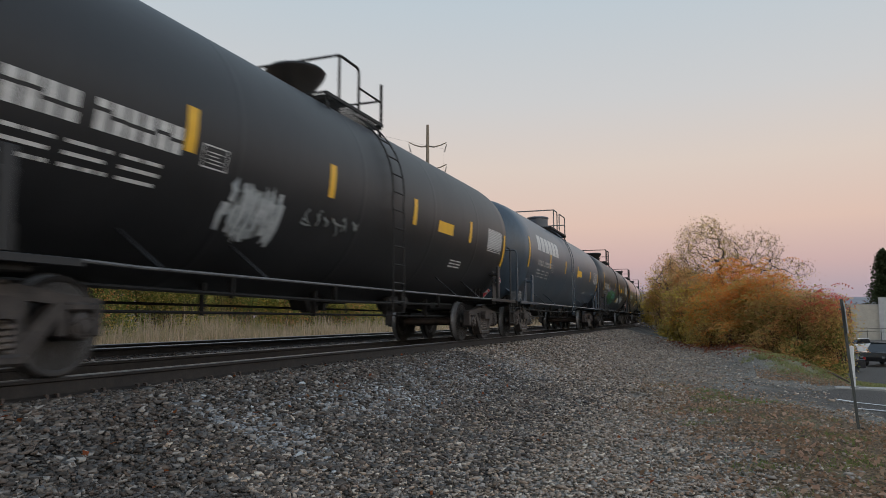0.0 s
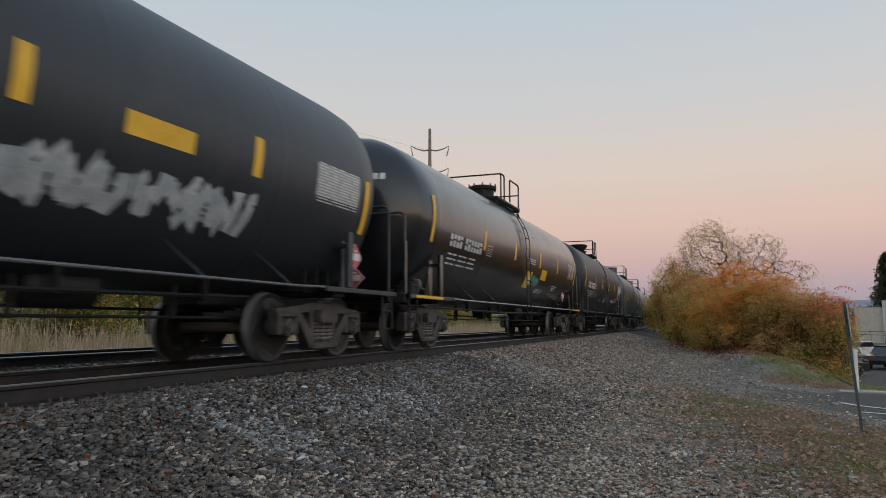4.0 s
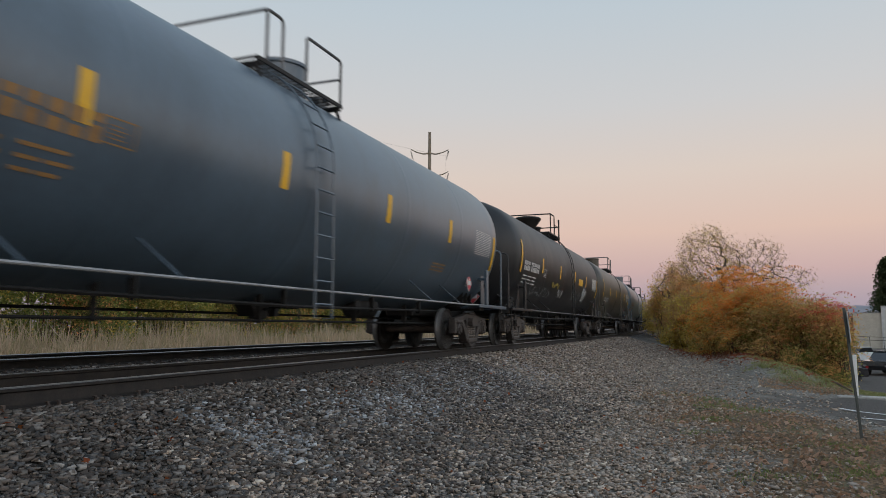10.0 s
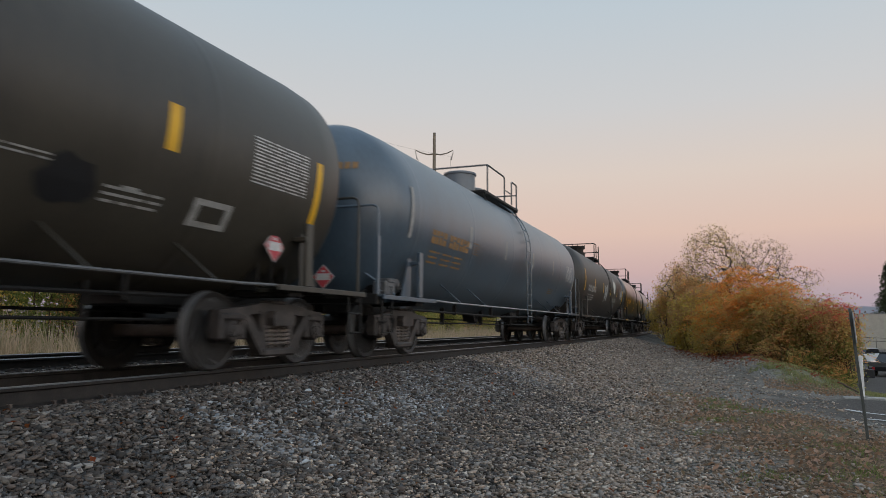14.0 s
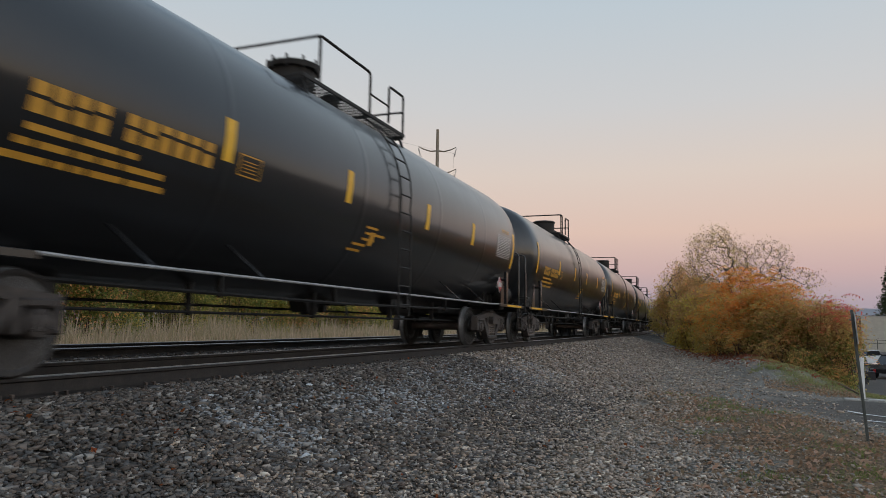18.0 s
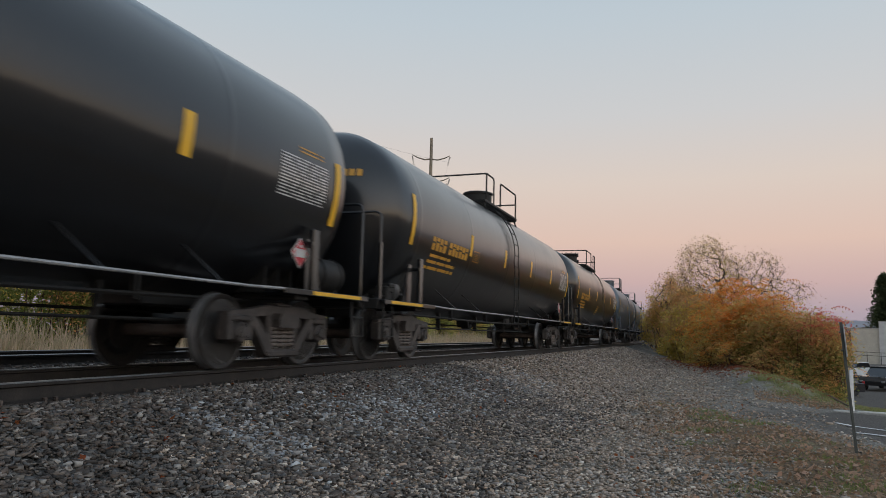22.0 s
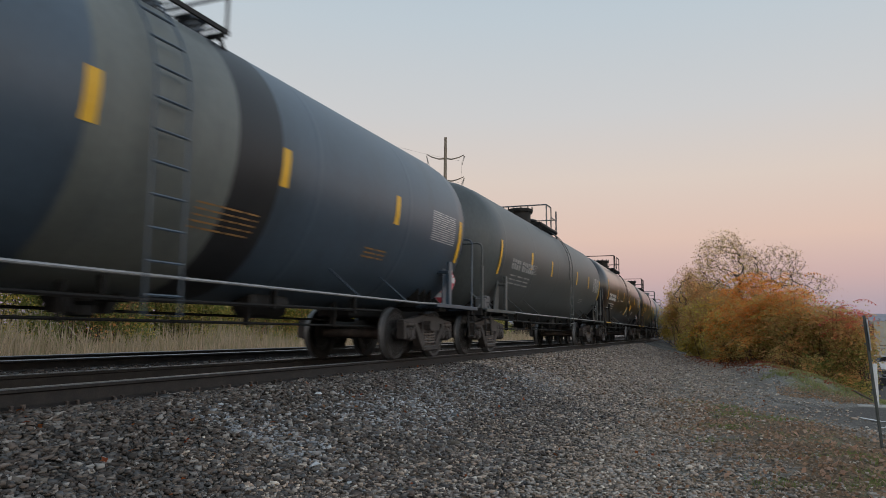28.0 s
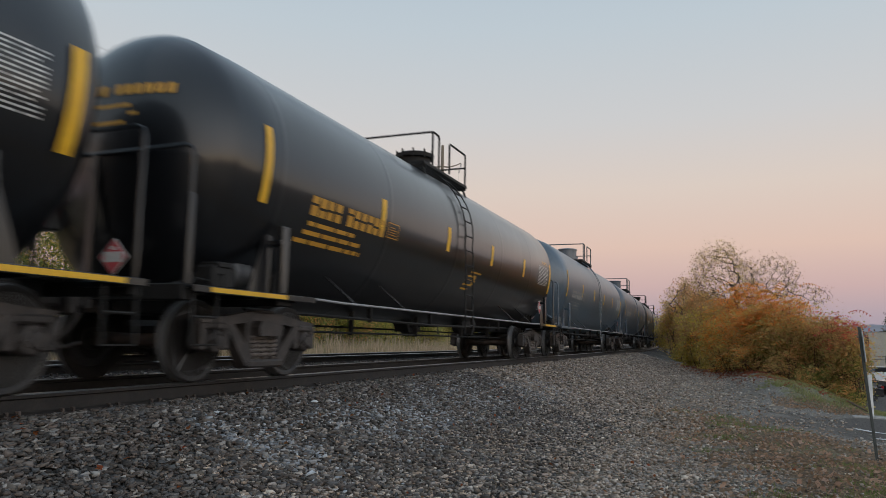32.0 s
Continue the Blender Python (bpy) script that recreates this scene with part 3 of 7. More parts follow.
stone_field("ballast", along_line(0.86, 5.0, 1.5, 15), 62000, 0.043, STONE_DARK, 11, "dark grey crushed stone ballast on the track shoulder")
stone_field("ballast", along_line(0.86, 5.2, 14, 48), 30000, 0.056, STONE_MID, 12, "dark grey crushed stone ballast on the track shoulder")
stone_field("ballast", along_line(-7.4, 0.7, 3, 40), 34000, 0.052, STONE_DARK, 13, "dark grey ballast between the rails and tracks")
stone_field("gravel", on_yard(-4.0, 2.3, 4.2, 14), 46000, 0.036, STONE_PALE, 14, "pale grey loose gravel beside the railway")


def toe_of_bank(rng, n):
    """Fresh stone in a ragged strip where the shoulder meets the yard."""
    s = 5.0 + 11 * rng.uniform(0, 1, n) ** 1.3
    a = 2.35 + 0.02 * s + rng.normal(0, 0.42, n)
    x, y, w = on_line(s, a)
    keep = noise2(x * 1.1, y * 0.8, 77) > rng.uniform(-0.9, 0.5, n)
    return x[keep], y[keep]


stone_field("gravel", toe_of_bank, 9000, 0.04, STONE_BLUE, 16, "fresh blue-grey gravel at the foot of the shoulder")
stone_field("gravel", on_yard(-7.0, 2.6, 13, 42), 34000, 0.045, STONE_PALE, 15, "pale grey loose gravel beside the railway")


# ---- tank cars ----
BELLY = 1.19          # the tanks are a little deeper below their middle than above it
R_TANK, Z_TANK, R_WHEEL, AXLE, TRUCK_IN = 1.48, 2.62, 0.457, 0.889, 2.0
HEAD, FORE, AFT = 0.74, 0.32, 0.12   # depth of the domed ends, and how far the shell runs on past its end stripes
SHARED = {}


def shared(key, build):
    if key not in SHARED:
        SHARED[key] = build()
    return SHARED[key]


SPRING_STEEL = material("worn_spring_steel", [(0.11, 0.092, 0.08), (0.2, 0.17, 0.15)], 7, 0.55, 0.1, 0.2, 0.1)


def wheel_mesh():
    s = Shape()
    s.turned([(0.09, 0.655), (0.13, 0.66), (0.135, 0.70), (0.30, 0.735), (0.385, 0.70), (0.41, 0.685), (0.478, 0.685),
              (0.483, 0.70), (0.466, 0.722)], 32, "x")
    s.slot = 1
    s.turned([(0.466, 0.722), (0.457, 0.735), (0.455, 0.815)], 32, "x")
    s.slot = 0
    s.turned([(0.455, 0.815), (0.445, 0.825), (0.40, 0.82), (0.375, 0.795), (0.29, 0.765), (0.15, 0.79), (0.13, 0.85), (0.09, 0.855)], 32, "x")
    return s.mesh("wheel", [TREAD, WORN_TREAD], True)


def axle_mesh():
    s = Shape()
    s.turned([(0.09, -0.87), (0.078, -0.5), (0.074, 0), (0.078, 0.5), (0.09, 0.87)], 14, "x")
    return s.mesh("axle", RUSTY, True)


def cap_mesh():
    s = Shape()
    s.turned([(0.12, 0.90), (0.135, 0.93), (0.135, 1.09), (0.115, 1.12), (0.07, 1.125), (0.065, 1.145), (0.03, 1.15)], 18, "x")
    for i in range(3):
        w = i * 2.094
        s.turned([(0.02, 1.12), (0.02, 1.155)], 6, "x", (0, 0.085 * math.cos(w), 0.085 * math.sin(w)))
    return s.mesh("bearing_cap", STEEL, True)


def side_frame_mesh():
    s = Shape()
    x0, x1 = 0.95, 1.08
    s.prism([(-1.12, 0.60), (-1.12, 0.70), (-0.72, 0.735), (-0.30, 0.80), (0.30, 0.80), (0.72, 0.735), (1.12, 0.70), (1.12, 0.60),
             (0.70, 0.635), (0.42, 0.665), (-0.42, 0.665), (-0.70, 0.635)][::-1], x0, x1)
    for d in (-1, 1):
        outline = [(d * 0.74, 0.64), (d * 0.60, 0.65), (d * 0.24, 0.30), (d * 0.24, 0.16), (d * 0.36, 0.17)]
        s.prism(outline if d > 0 else outline[::-1], x0 + 0.01, x1 + 0.03)
        column = [(d * 0.25, 0.25), (d * 0.33, 0.25), (d * 0.36, 0.70), (d * 0.25, 0.70)]
        s.prism(column if d > 0 else column[::-1], x0 - 0.01, x1 + 0.01)
        s.box(x0 - 0.02, x1 + 0.02, d * 0.70 - 0.045, d * 0.70 + 0.045, 0.36, 0.64, 0.015)
        s.box(x0 - 0.02, x1 + 0.02, d * 1.08 - 0.045, d * 1.08 + 0.045, 0.36, 0.66, 0.015)
        s.box(x0 - 0.03, x1 + 0.04, d * 0.889 - 0.15, d * 0.889 + 0.15, 0.585, 0.665, 0.02)
    s.box(x0 - 0.06, x1 + 0.06, -0.34, 0.34, 0.14, 0.24, 0.025)
    s.box(x0 - 0.03, x1 + 0.03, -0.17, 0.17, 0.79, 0.835, 0.015)
    return s.mesh("side_frame", STEEL)


def spring_mesh():
    s = Shape()
    path = [(0.078 * math.cos(w), 0.078 * math.sin(w), 0.25 + 0.26 * i / 40) for i, w in ((i, i * 2 * math.pi / 8) for i in range(41))]
    s.tube(path, 0.021, 6)
    return s.mesh("spring", SPRING_STEEL, True)


def bolster_mesh():
    s = Shape()
    s.prism([(-0.22, 0.52), (0.22, 0.52), (0.24, 0.62), (0.2, 0.70), (-0.2, 0.70), (-0.24, 0.62)], -1.2, 1.2)
    s.turned([(0.22, 0.68), (0.22, 0.76), (0.18, 0.78)], 20)
    s.box(-0.9, 0.9, -0.62, -0.54, 0.36, 0.48, 0.02).box(-0.9, 0.9, 0.54, 0.62, 0.36, 0.48, 0.02)
    for x in (-0.75, 0.75):
        s.box(x - 0.06, x + 0.06, -0.68, -0.52, 0.34, 0.5, 0.02).box(x - 0.06, x + 0.06, 0.52, 0.68, 0.34, 0.5, 0.02)
    return s.mesh("truck_bolster", STEEL)


def coupler_mesh():
    s = Shape()
    s.box(-0.08, 0.08, -0.30, 0.55, 0.79, 0.95, 0.02)
    s.box(-0.16, 0.04, -0.42, -0.22, 0.74, 1.0, 0.04)
    s.box(0.02, 0.17, -0.36, -0.24, 0.78, 0.96, 0.04)
    s.box(-0.24, 0.24, -0.06, 0.02, 0.70, 1.05, 0.02)
    s.tube([(0.3, 0.0, 0.72), (0.28, -0.12, 0.52), (0.18, -0.25, 0.36), (0.05, -0.36, 0.42)], 0.025, 7)
    return s.mesh("coupler", STEEL)


def stub_sill_mesh():
    s = Shape()
    s.box(-0.32, 0.32, 0.42, 3.7, 0.74, 1.06, 0.02)
    return s.mesh("stub_sill", DARK)


def saddle_mesh():
    s = Shape()
    s.prism([(1.86, 0.97), (2.14, 0.97), (2.2, 1.5), (1.8, 1.5)], -0.72, 0.72)
    for y in (1.7, 2.0, 2.3):
        s.prism([(y - 0.015, 0.97), (y + 0.015, 0.97), (y + 0.015, 1.5), (y - 0.015, 1.5)], -0.98, 0.98)
    return s.mesh("tank_saddle", DARK)


def bolster_beam_mesh():
    return Shape().box(-1.36, 1.36, 1.84, 2.16, 0.88, 0.975, 0.012).mesh("body_bolster", DARK)


def end_beam_mesh():
    return Shape().box(-1.36, 1.36, 0.26, 0.40, 0.86, 1.03, 0.012).mesh("end_beam", DARK)


def end_board_mesh():
    s = Shape()
    for k in range(5):
        s.box(-0.95, 0.95, 0.41 + k * 0.065, 0.46 + k * 0.065, 0.99, 1.015, 0.004)
    return s.mesh("end_walkway", DARK)


def side_board_mesh():
    s = Shape()
    s.box(1.12, 1.46, 0.30, 2.55, 0.985, 1.015, 0.006)
    s.box(1.43, 1.47, 0.30, 2.55, 0.945, 1.015, 0.006)
    for y in (0.5, 1.4, 2.2):
        s.box(0.9, 1.4, y - 0.03, y + 0.03, 0.93, 0.985, 0.006)
    return s.mesh("side_platform", GREY_METAL)


def end_rail_mesh():
    """A handrail across the end on flat posts, with a slanting stay."""
    s = Shape()
    s.tube([(-1.34, 0.33, 1.02), (-1.34, 0.33, 2.36), (-1.31, 0.33, 2.43), (-1.24, 0.33, 2.46), (1.24, 0.33, 2.46), (1.31, 0.33, 2.43), (1.34, 0.33, 2.36), (1.34, 0.33, 1.9)], 0.021, 8)
    s.box(1.315, 1.365, 0.29, 0.37, 1.02, 1.95, 0.008)
    s.box(-0.06, 0.03, 0.315, 0.345, 1.02, 2.45, 0.006)
    return s.mesh("end_handrail", GREY_METAL, True)


def end_stay_mesh():
    return Shape().tube([(0.1, 0.36, 2.05), (1.3, 1.05, 1.04)], 0.026, 6).mesh("end_stay", GREY_METAL, True)


def grab_post_mesh():
    s = Shape()
    s.box(1.385, 1.455, 1.78, 1.92, 1.015, 1.83, 0.012)
    s.box(1.15, 1.45, 1.76, 1.94, 1.60, 1.66, 0.01)
    return s.mesh("grab_post", GREY_METAL)


def saddle_plate_mesh():
    return Shape().prism([(1.40, 1.02), (1.80, 1.02), (1.80, 1.78), (1.70, 1.78)], 1.25, 1.27).mesh("saddle_plate", GREY_METAL)


def step_mesh():
    s = Shape()
    s.tube([(1.40, 0.36, 0.98), (1.42, 0.36, 0.42), (1.42, 0.72, 0.42), (1.40, 0.72, 0.98)], 0.018, 6)
    s.tube([(1.41, 0.36, 0.70), (1.41, 0.72, 0.70)], 0.015, 6)
    return s.mesh("corner_step", DARK, True)


def brake_wheel_mesh():
    s = Shape()
    ring = [(0.24 * math.cos(w), 0.0, 0.24 * math.sin(w)) for w in (i * math.pi / 10 for i in range(21))]
    s.tube(ring, 0.014, 6, False)
    for i in range(4):
        w = i * math.pi / 2 + 0.3
        s.tube([(0, -0.03, 0), (0.24 * math.cos(w), 0, 0.24 * math.sin(w))], 0.012, 5)
    s.tube([(0, -0.05, 0), (0, 0.28, 0)], 0.03, 8)
    s.box(-0.14, 0.14, 0.10, 0.26, -0.28, 0.18, 0.02)
    return s.mesh("brake_wheel", GREY_METAL, True)


def platform_mesh(first, last):
    s, steps = Shape(), int((last - first) / 0.1326) + 1
    for x0, x1 in ((0.42, 0.98), (-0.98, -0.42)):
        s.box(x0, x0 + 0.03, first, last, 3.94, 4.0, 0.005).box(x1 - 0.03, x1, first, last, 3.94, 4.0, 0.005)
        for i in range(steps):
            y = first + i * (last - first - 0.03) / (steps - 1)
            s.box(x0 + 0.03, x1 - 0.03, y, y + 0.03, 3.965, 3.995, 0.003)
    for y in (first + 0.08, last - 0.1):
        s.box(-0.98, 0.98, y, y + 0.04, 3.88, 3.96, 0.005)
        for d in (-1, 1):
            s.tube([(d * 0.9, y, 3.95), (d * 0.98, y, 3.72)], 0.025, 6)
    return s.mesh("walkway_platform", DARK)


RAIL_TOP, RAIL_LOW, RAIL_R = 4.73, 3.96, 0.023


def hoop_mesh(a0, a1):
    """A hoop across the tank whose two arms run back along it and turn down."""
    arm = [(0.93, a1, RAIL_LOW), (0.93, a1, RAIL_TOP - 0.08), (0.93, a1 - 0.02, RAIL_TOP - 0.02), (0.93, a1 - 0.08, RAIL_TOP), (0.93, a0 + 0.03, RAIL_TOP), (0.90, a0, RAIL_TOP)]
    return Shape().tube(arm + [(-x, y, z) for x, y, z in arm[::-1]], RAIL_R, 8).mesh("rail_hoop", GREY_METAL, True)


def bar_mesh(p, q, radius):
    return Shape().tube([p, q], radius, 8).mesh("rail_bar", GREY_METAL, True)


def end_hoop_mesh(x, b0, c):
    return Shape().tube([(x, b0, RAIL_LOW + 0.1), (x, b0, RAIL_TOP - 0.03), (x, b0 + 0.04, RAIL_TOP), (x, c - 0.04, RAIL_TOP), (x, c, RAIL_TOP - 0.04), (x, c, RAIL_LOW)], RAIL_R, 8).mesh("end_hoop", GREY_METAL, True)


def build_railing(car, coat, style, a0, a1, b0, c):
    """The railing of the manway deck: a hoop, its posts, then a gap at the ladder and a hoop or a post at the deck's end."""
    pieces = [("platform_railing", ("hoop", a0, a1), lambda: hoop_mesh(a0, a1))]
    for x in (0.93, -0.93):
        pieces.append(("rail_post", ("bar", x, a0), lambda x=x: bar_mesh((x, a0, RAIL_LOW), (x, a0, RAIL_TOP), RAIL_R)))
        if style == "post":
            pieces.append(("rail_post", ("bar", x, c, 2), lambda x=x: bar_mesh((x, c, RAIL_LOW), (x, c, RAIL_TOP), RAIL_R * 1.25)))
            pieces.append(("rail_bar", ("low", x, a1, c), lambda x=x: bar_mesh((x, a1, 4.4), (x, c, 4.4), RAIL_R * 0.8)))
        else:
            pieces.append(("end_hoop", ("end_hoop", x, b0, c), lambda x=x: end_hoop_mesh(x, b0, c)))
    pieces.append(("rail_bar", ("cross", c), lambda: bar_mesh((-0.93, c, RAIL_TOP - 0.3), (0.93, c, RAIL_TOP - 0.3), RAIL_R * 0.9)))
    if style == "long":
        pieces.append(("rail_bar", ("low", a1, b0), lambda: bar_mesh((0.93, a1, 4.36), (0.93, b0, 4.36), RAIL_R * 0.75)))
    for name, key, build in pieces:
        ob = part(name, shared(key, build), car)
        ob.material_slots[0].link = "OBJECT"
        ob.material_slots[0].material = coat


def manway_mesh(style):
    s = Shape()
    if style == 0:
        s.turned([(0.30, 4.0), (0.31, 4.42), (0.37, 4.43), (0.38, 4.50), (0.33, 4.52), (0.05, 4.55)], 24)
        for i in range(10):
            w = i * math.pi / 5
            s.tube([(0.36 * math.cos(w), 0.36 * math.sin(w), 4.40), (0.36 * math.cos(w), 0.36 * math.sin(w), 4.56)], 0.018, 6)
    elif style == 1:
        s.turned([(0.36, 4.0), (0.36, 4.48), (0.39, 4.49), (0.39, 4.53), (0.34, 4.55)], 24)
        s.box(-0.12, 0.12, 0.33, 0.45, 4.36, 4.52, 0.02)
    else:
        s.turned([(0.24, 4.0), (0.25, 4.22), (0.42, 4.44), (0.44, 4.50), (0.40, 4.54)], 24)
    s.turned([(0.12, 4.0), (0.12, 4.28), (0.16, 4.29), (0.16, 4.33), (0.08, 4.36)], 14, "z", (0.12, 0.85, 0))
    s.turned([(0.09, 4.0), (0.09, 4.24), (0.06, 4.3)], 12, "z", (-0.2, 0.95, 0))
    s.v = [(x * 1.15, y * 1.15 - 0.5, 4.0 + (z - 4.0) * 1.22) for x, y, z in s.v]
    return s.mesh("manway", DARK, True)


def ladder_mesh():
    s = Shape()
    stiles = []
    for y in (-0.22, 0.22):
        path = [(0.96, y, 4.0)]
        for i in range(9):
            w = radians(60 - i * 8.5)
            path.append(((R_TANK + 0.09) * math.cos(w), y, Z_TANK + (R_TANK + 0.09) * math.sin(w)))
        stiles.append(path + [(1.575, y, 2.2), (1.575, y, 0.62)])
    s.tube(stiles[0] + stiles[1][::-1], 0.014, 6)
    return s.mesh("ladder", DARK, True)


def rung_places():
    for i in range(11):
        z = 0.80 + i * 0.30
        yield (1.575 if z < 2.5 else math.sqrt(max(0.01, (R_TANK + 0.09) ** 2 - (z - Z_TANK) ** 2))), z


def reservoir_mesh():
    s = Shape()
    s.turned([(0.02, -0.45), (0.14, -0.43), (0.2, -0.36), (0.2, 0.36), (0.14, 0.43), (0.02, 0.45)], 24, "y")
    s.box(-0.03, 0.03, -0.25, -0.19, 0.15, 0.4, 0.008).box(-0.03, 0.03, 0.19, 0.25, 0.15, 0.4, 0.008)
    return s.mesh("air_reservoir", DARK, True)


def end_reservoir_mesh():
    s = Shape()
    s.turned([(0.02, -0.48), (0.12, -0.465), (0.2, -0.41), (0.245, -0.32), (0.25, 0.32), (0.2, 0.41), (0.12, 0.465), (0.02, 0.48)], 24, "y")
    for y in (-0.26, 0.22):
        s.box(-0.16, 0.16, y, y + 0.04, -0.275, -0.18, 0.006)
        s.tube([(0.256 * math.cos(w), y + 0.02, 0.256 * math.sin(w)) for w in (k * math.pi / 10 for k in range(21))], 0.012, 5, False)
    return s.mesh("end_reservoir", DARK, True)


def valve_mesh():
    s = Shape()
    s.turned([(0.16, 0), (0.18, 0.04), (0.18, 0.30), (0.15, 0.34), (0.05, 0.36)], 16, "y")
    s.box(-0.1, 0.1, 0.34, 0.46, -0.12, 0.10, 0.03)
    s.tube([(0.05, 0.4, 0), (0.1, 0.62, -0.08), (0.02, 0.8, -0.2)], 0.02, 6)
    return s.mesh("brake_valve", GREY_METAL, True)


def outlet_mesh():
    s = Shape()
    s.turned([(0.12, 0.62), (0.15, 0.64), (0.15, 0.74), (0.2, 0.78), (0.24, 1.0), (0.3, 1.2)], 18)
    s.prism([(-0.55, 1.12), (-0.28, 0.66), (-0.2, 0.66), (-0.3, 1.12)], -0.16, 0.16)
    s.prism([(0.3, 1.12), (0.2, 0.66), (0.28, 0.66), (0.55, 1.12)], -0.16, 0.16)
    s.tube([(0, 0, 0.8), (0.7, 0, 0.78), (0.72, 0, 0.62)], 0.02, 6)
    return s.mesh("bottom_outlet", DARK, True)


def brake_cylinder_mesh():
    s = Shape()
    s.turned([(0.05, -0.3), (0.13, -0.28), (0.15, -0.2), (0.15, 0.2), (0.17, 0.21), (0.17, 0.25), (0.05, 0.26)], 16, "y")
    s.box(-0.16, 0.16, -0.22, -0.12, -0.26, -0.1, 0.01).box(-0.16, 0.16, 0.08, 0.18, -0.26, -0.1, 0.01)
    s.box(-0.28, -0.14, -0.32, 0.3, -0.24, 0.02, 0.02)
    s.tube([(0, 0.25, 0), (0.02, 0.62, -0.04), (0.05, 0.95, -0.12)], 0.022, 6)
    s.tube([(0.1, -0.3, -0.1), (0.12, -0.55, -0.16), (0.02, -0.72, -0.3)], 0.025, 6)
    s.tube([(-0.1, -0.3, 0.08), (-0.1, -0.2, 0.2), (-0.1, 0.3, 0.22), (-0.1, 0.7, 0.1)], 0.016, 6)
    return s.mesh("brake_cylinder", DARK, True)


def equipment_box_mesh():
    s = Shape()
    s.box(-0.16, 0.18, -0.24, 0.24, 0, 0.34, 0.035)
    s.box(-0.12, 0.20, -0.16, 0.16, 0.30, 0.39, 0.02)
    s.tube([(0.19, -0.1, 0.2), (0.26, -0.1, 0.2), (0.26, -0.1, -0.05)], 0.018, 6)
    s.tube([(0.1, -0.24, 0.1), (0.1, -0.5, 0.12), (0.0, -0.7, -0.1)], 0.02, 6)
    return s.mesh("equipment_box", GREY_METAL)


def placard_mesh():
    s = Shape()
    s.slot = 0
    s.prism([(0, -0.2), (0.2, 0), (0, 0.2), (-0.2, 0)], -0.014, 0.0)
    s.slot = 1
    s.prism([(0, -0.185), (0.185, 0), (0, 0.185), (-0.185, 0)], 0.0, 0.004)
    s.slot = 0
    s.prism([(-0.13, -0.055), (0.13, -0.055), (0.13, 0.055), (-0.13, 0.055)], 0.004, 0.008)
    s.prism([(-0.04, 0.075), (0.04, 0.075), (0.03, 0.11), (-0.03, 0.11)], 0.004, 0.008)
    s.tube([(-0.012, 0, -0.05), (-0.1, 0, -0.06)], 0.02, 6)
    return s.mesh("placard", [WHITE, RED])


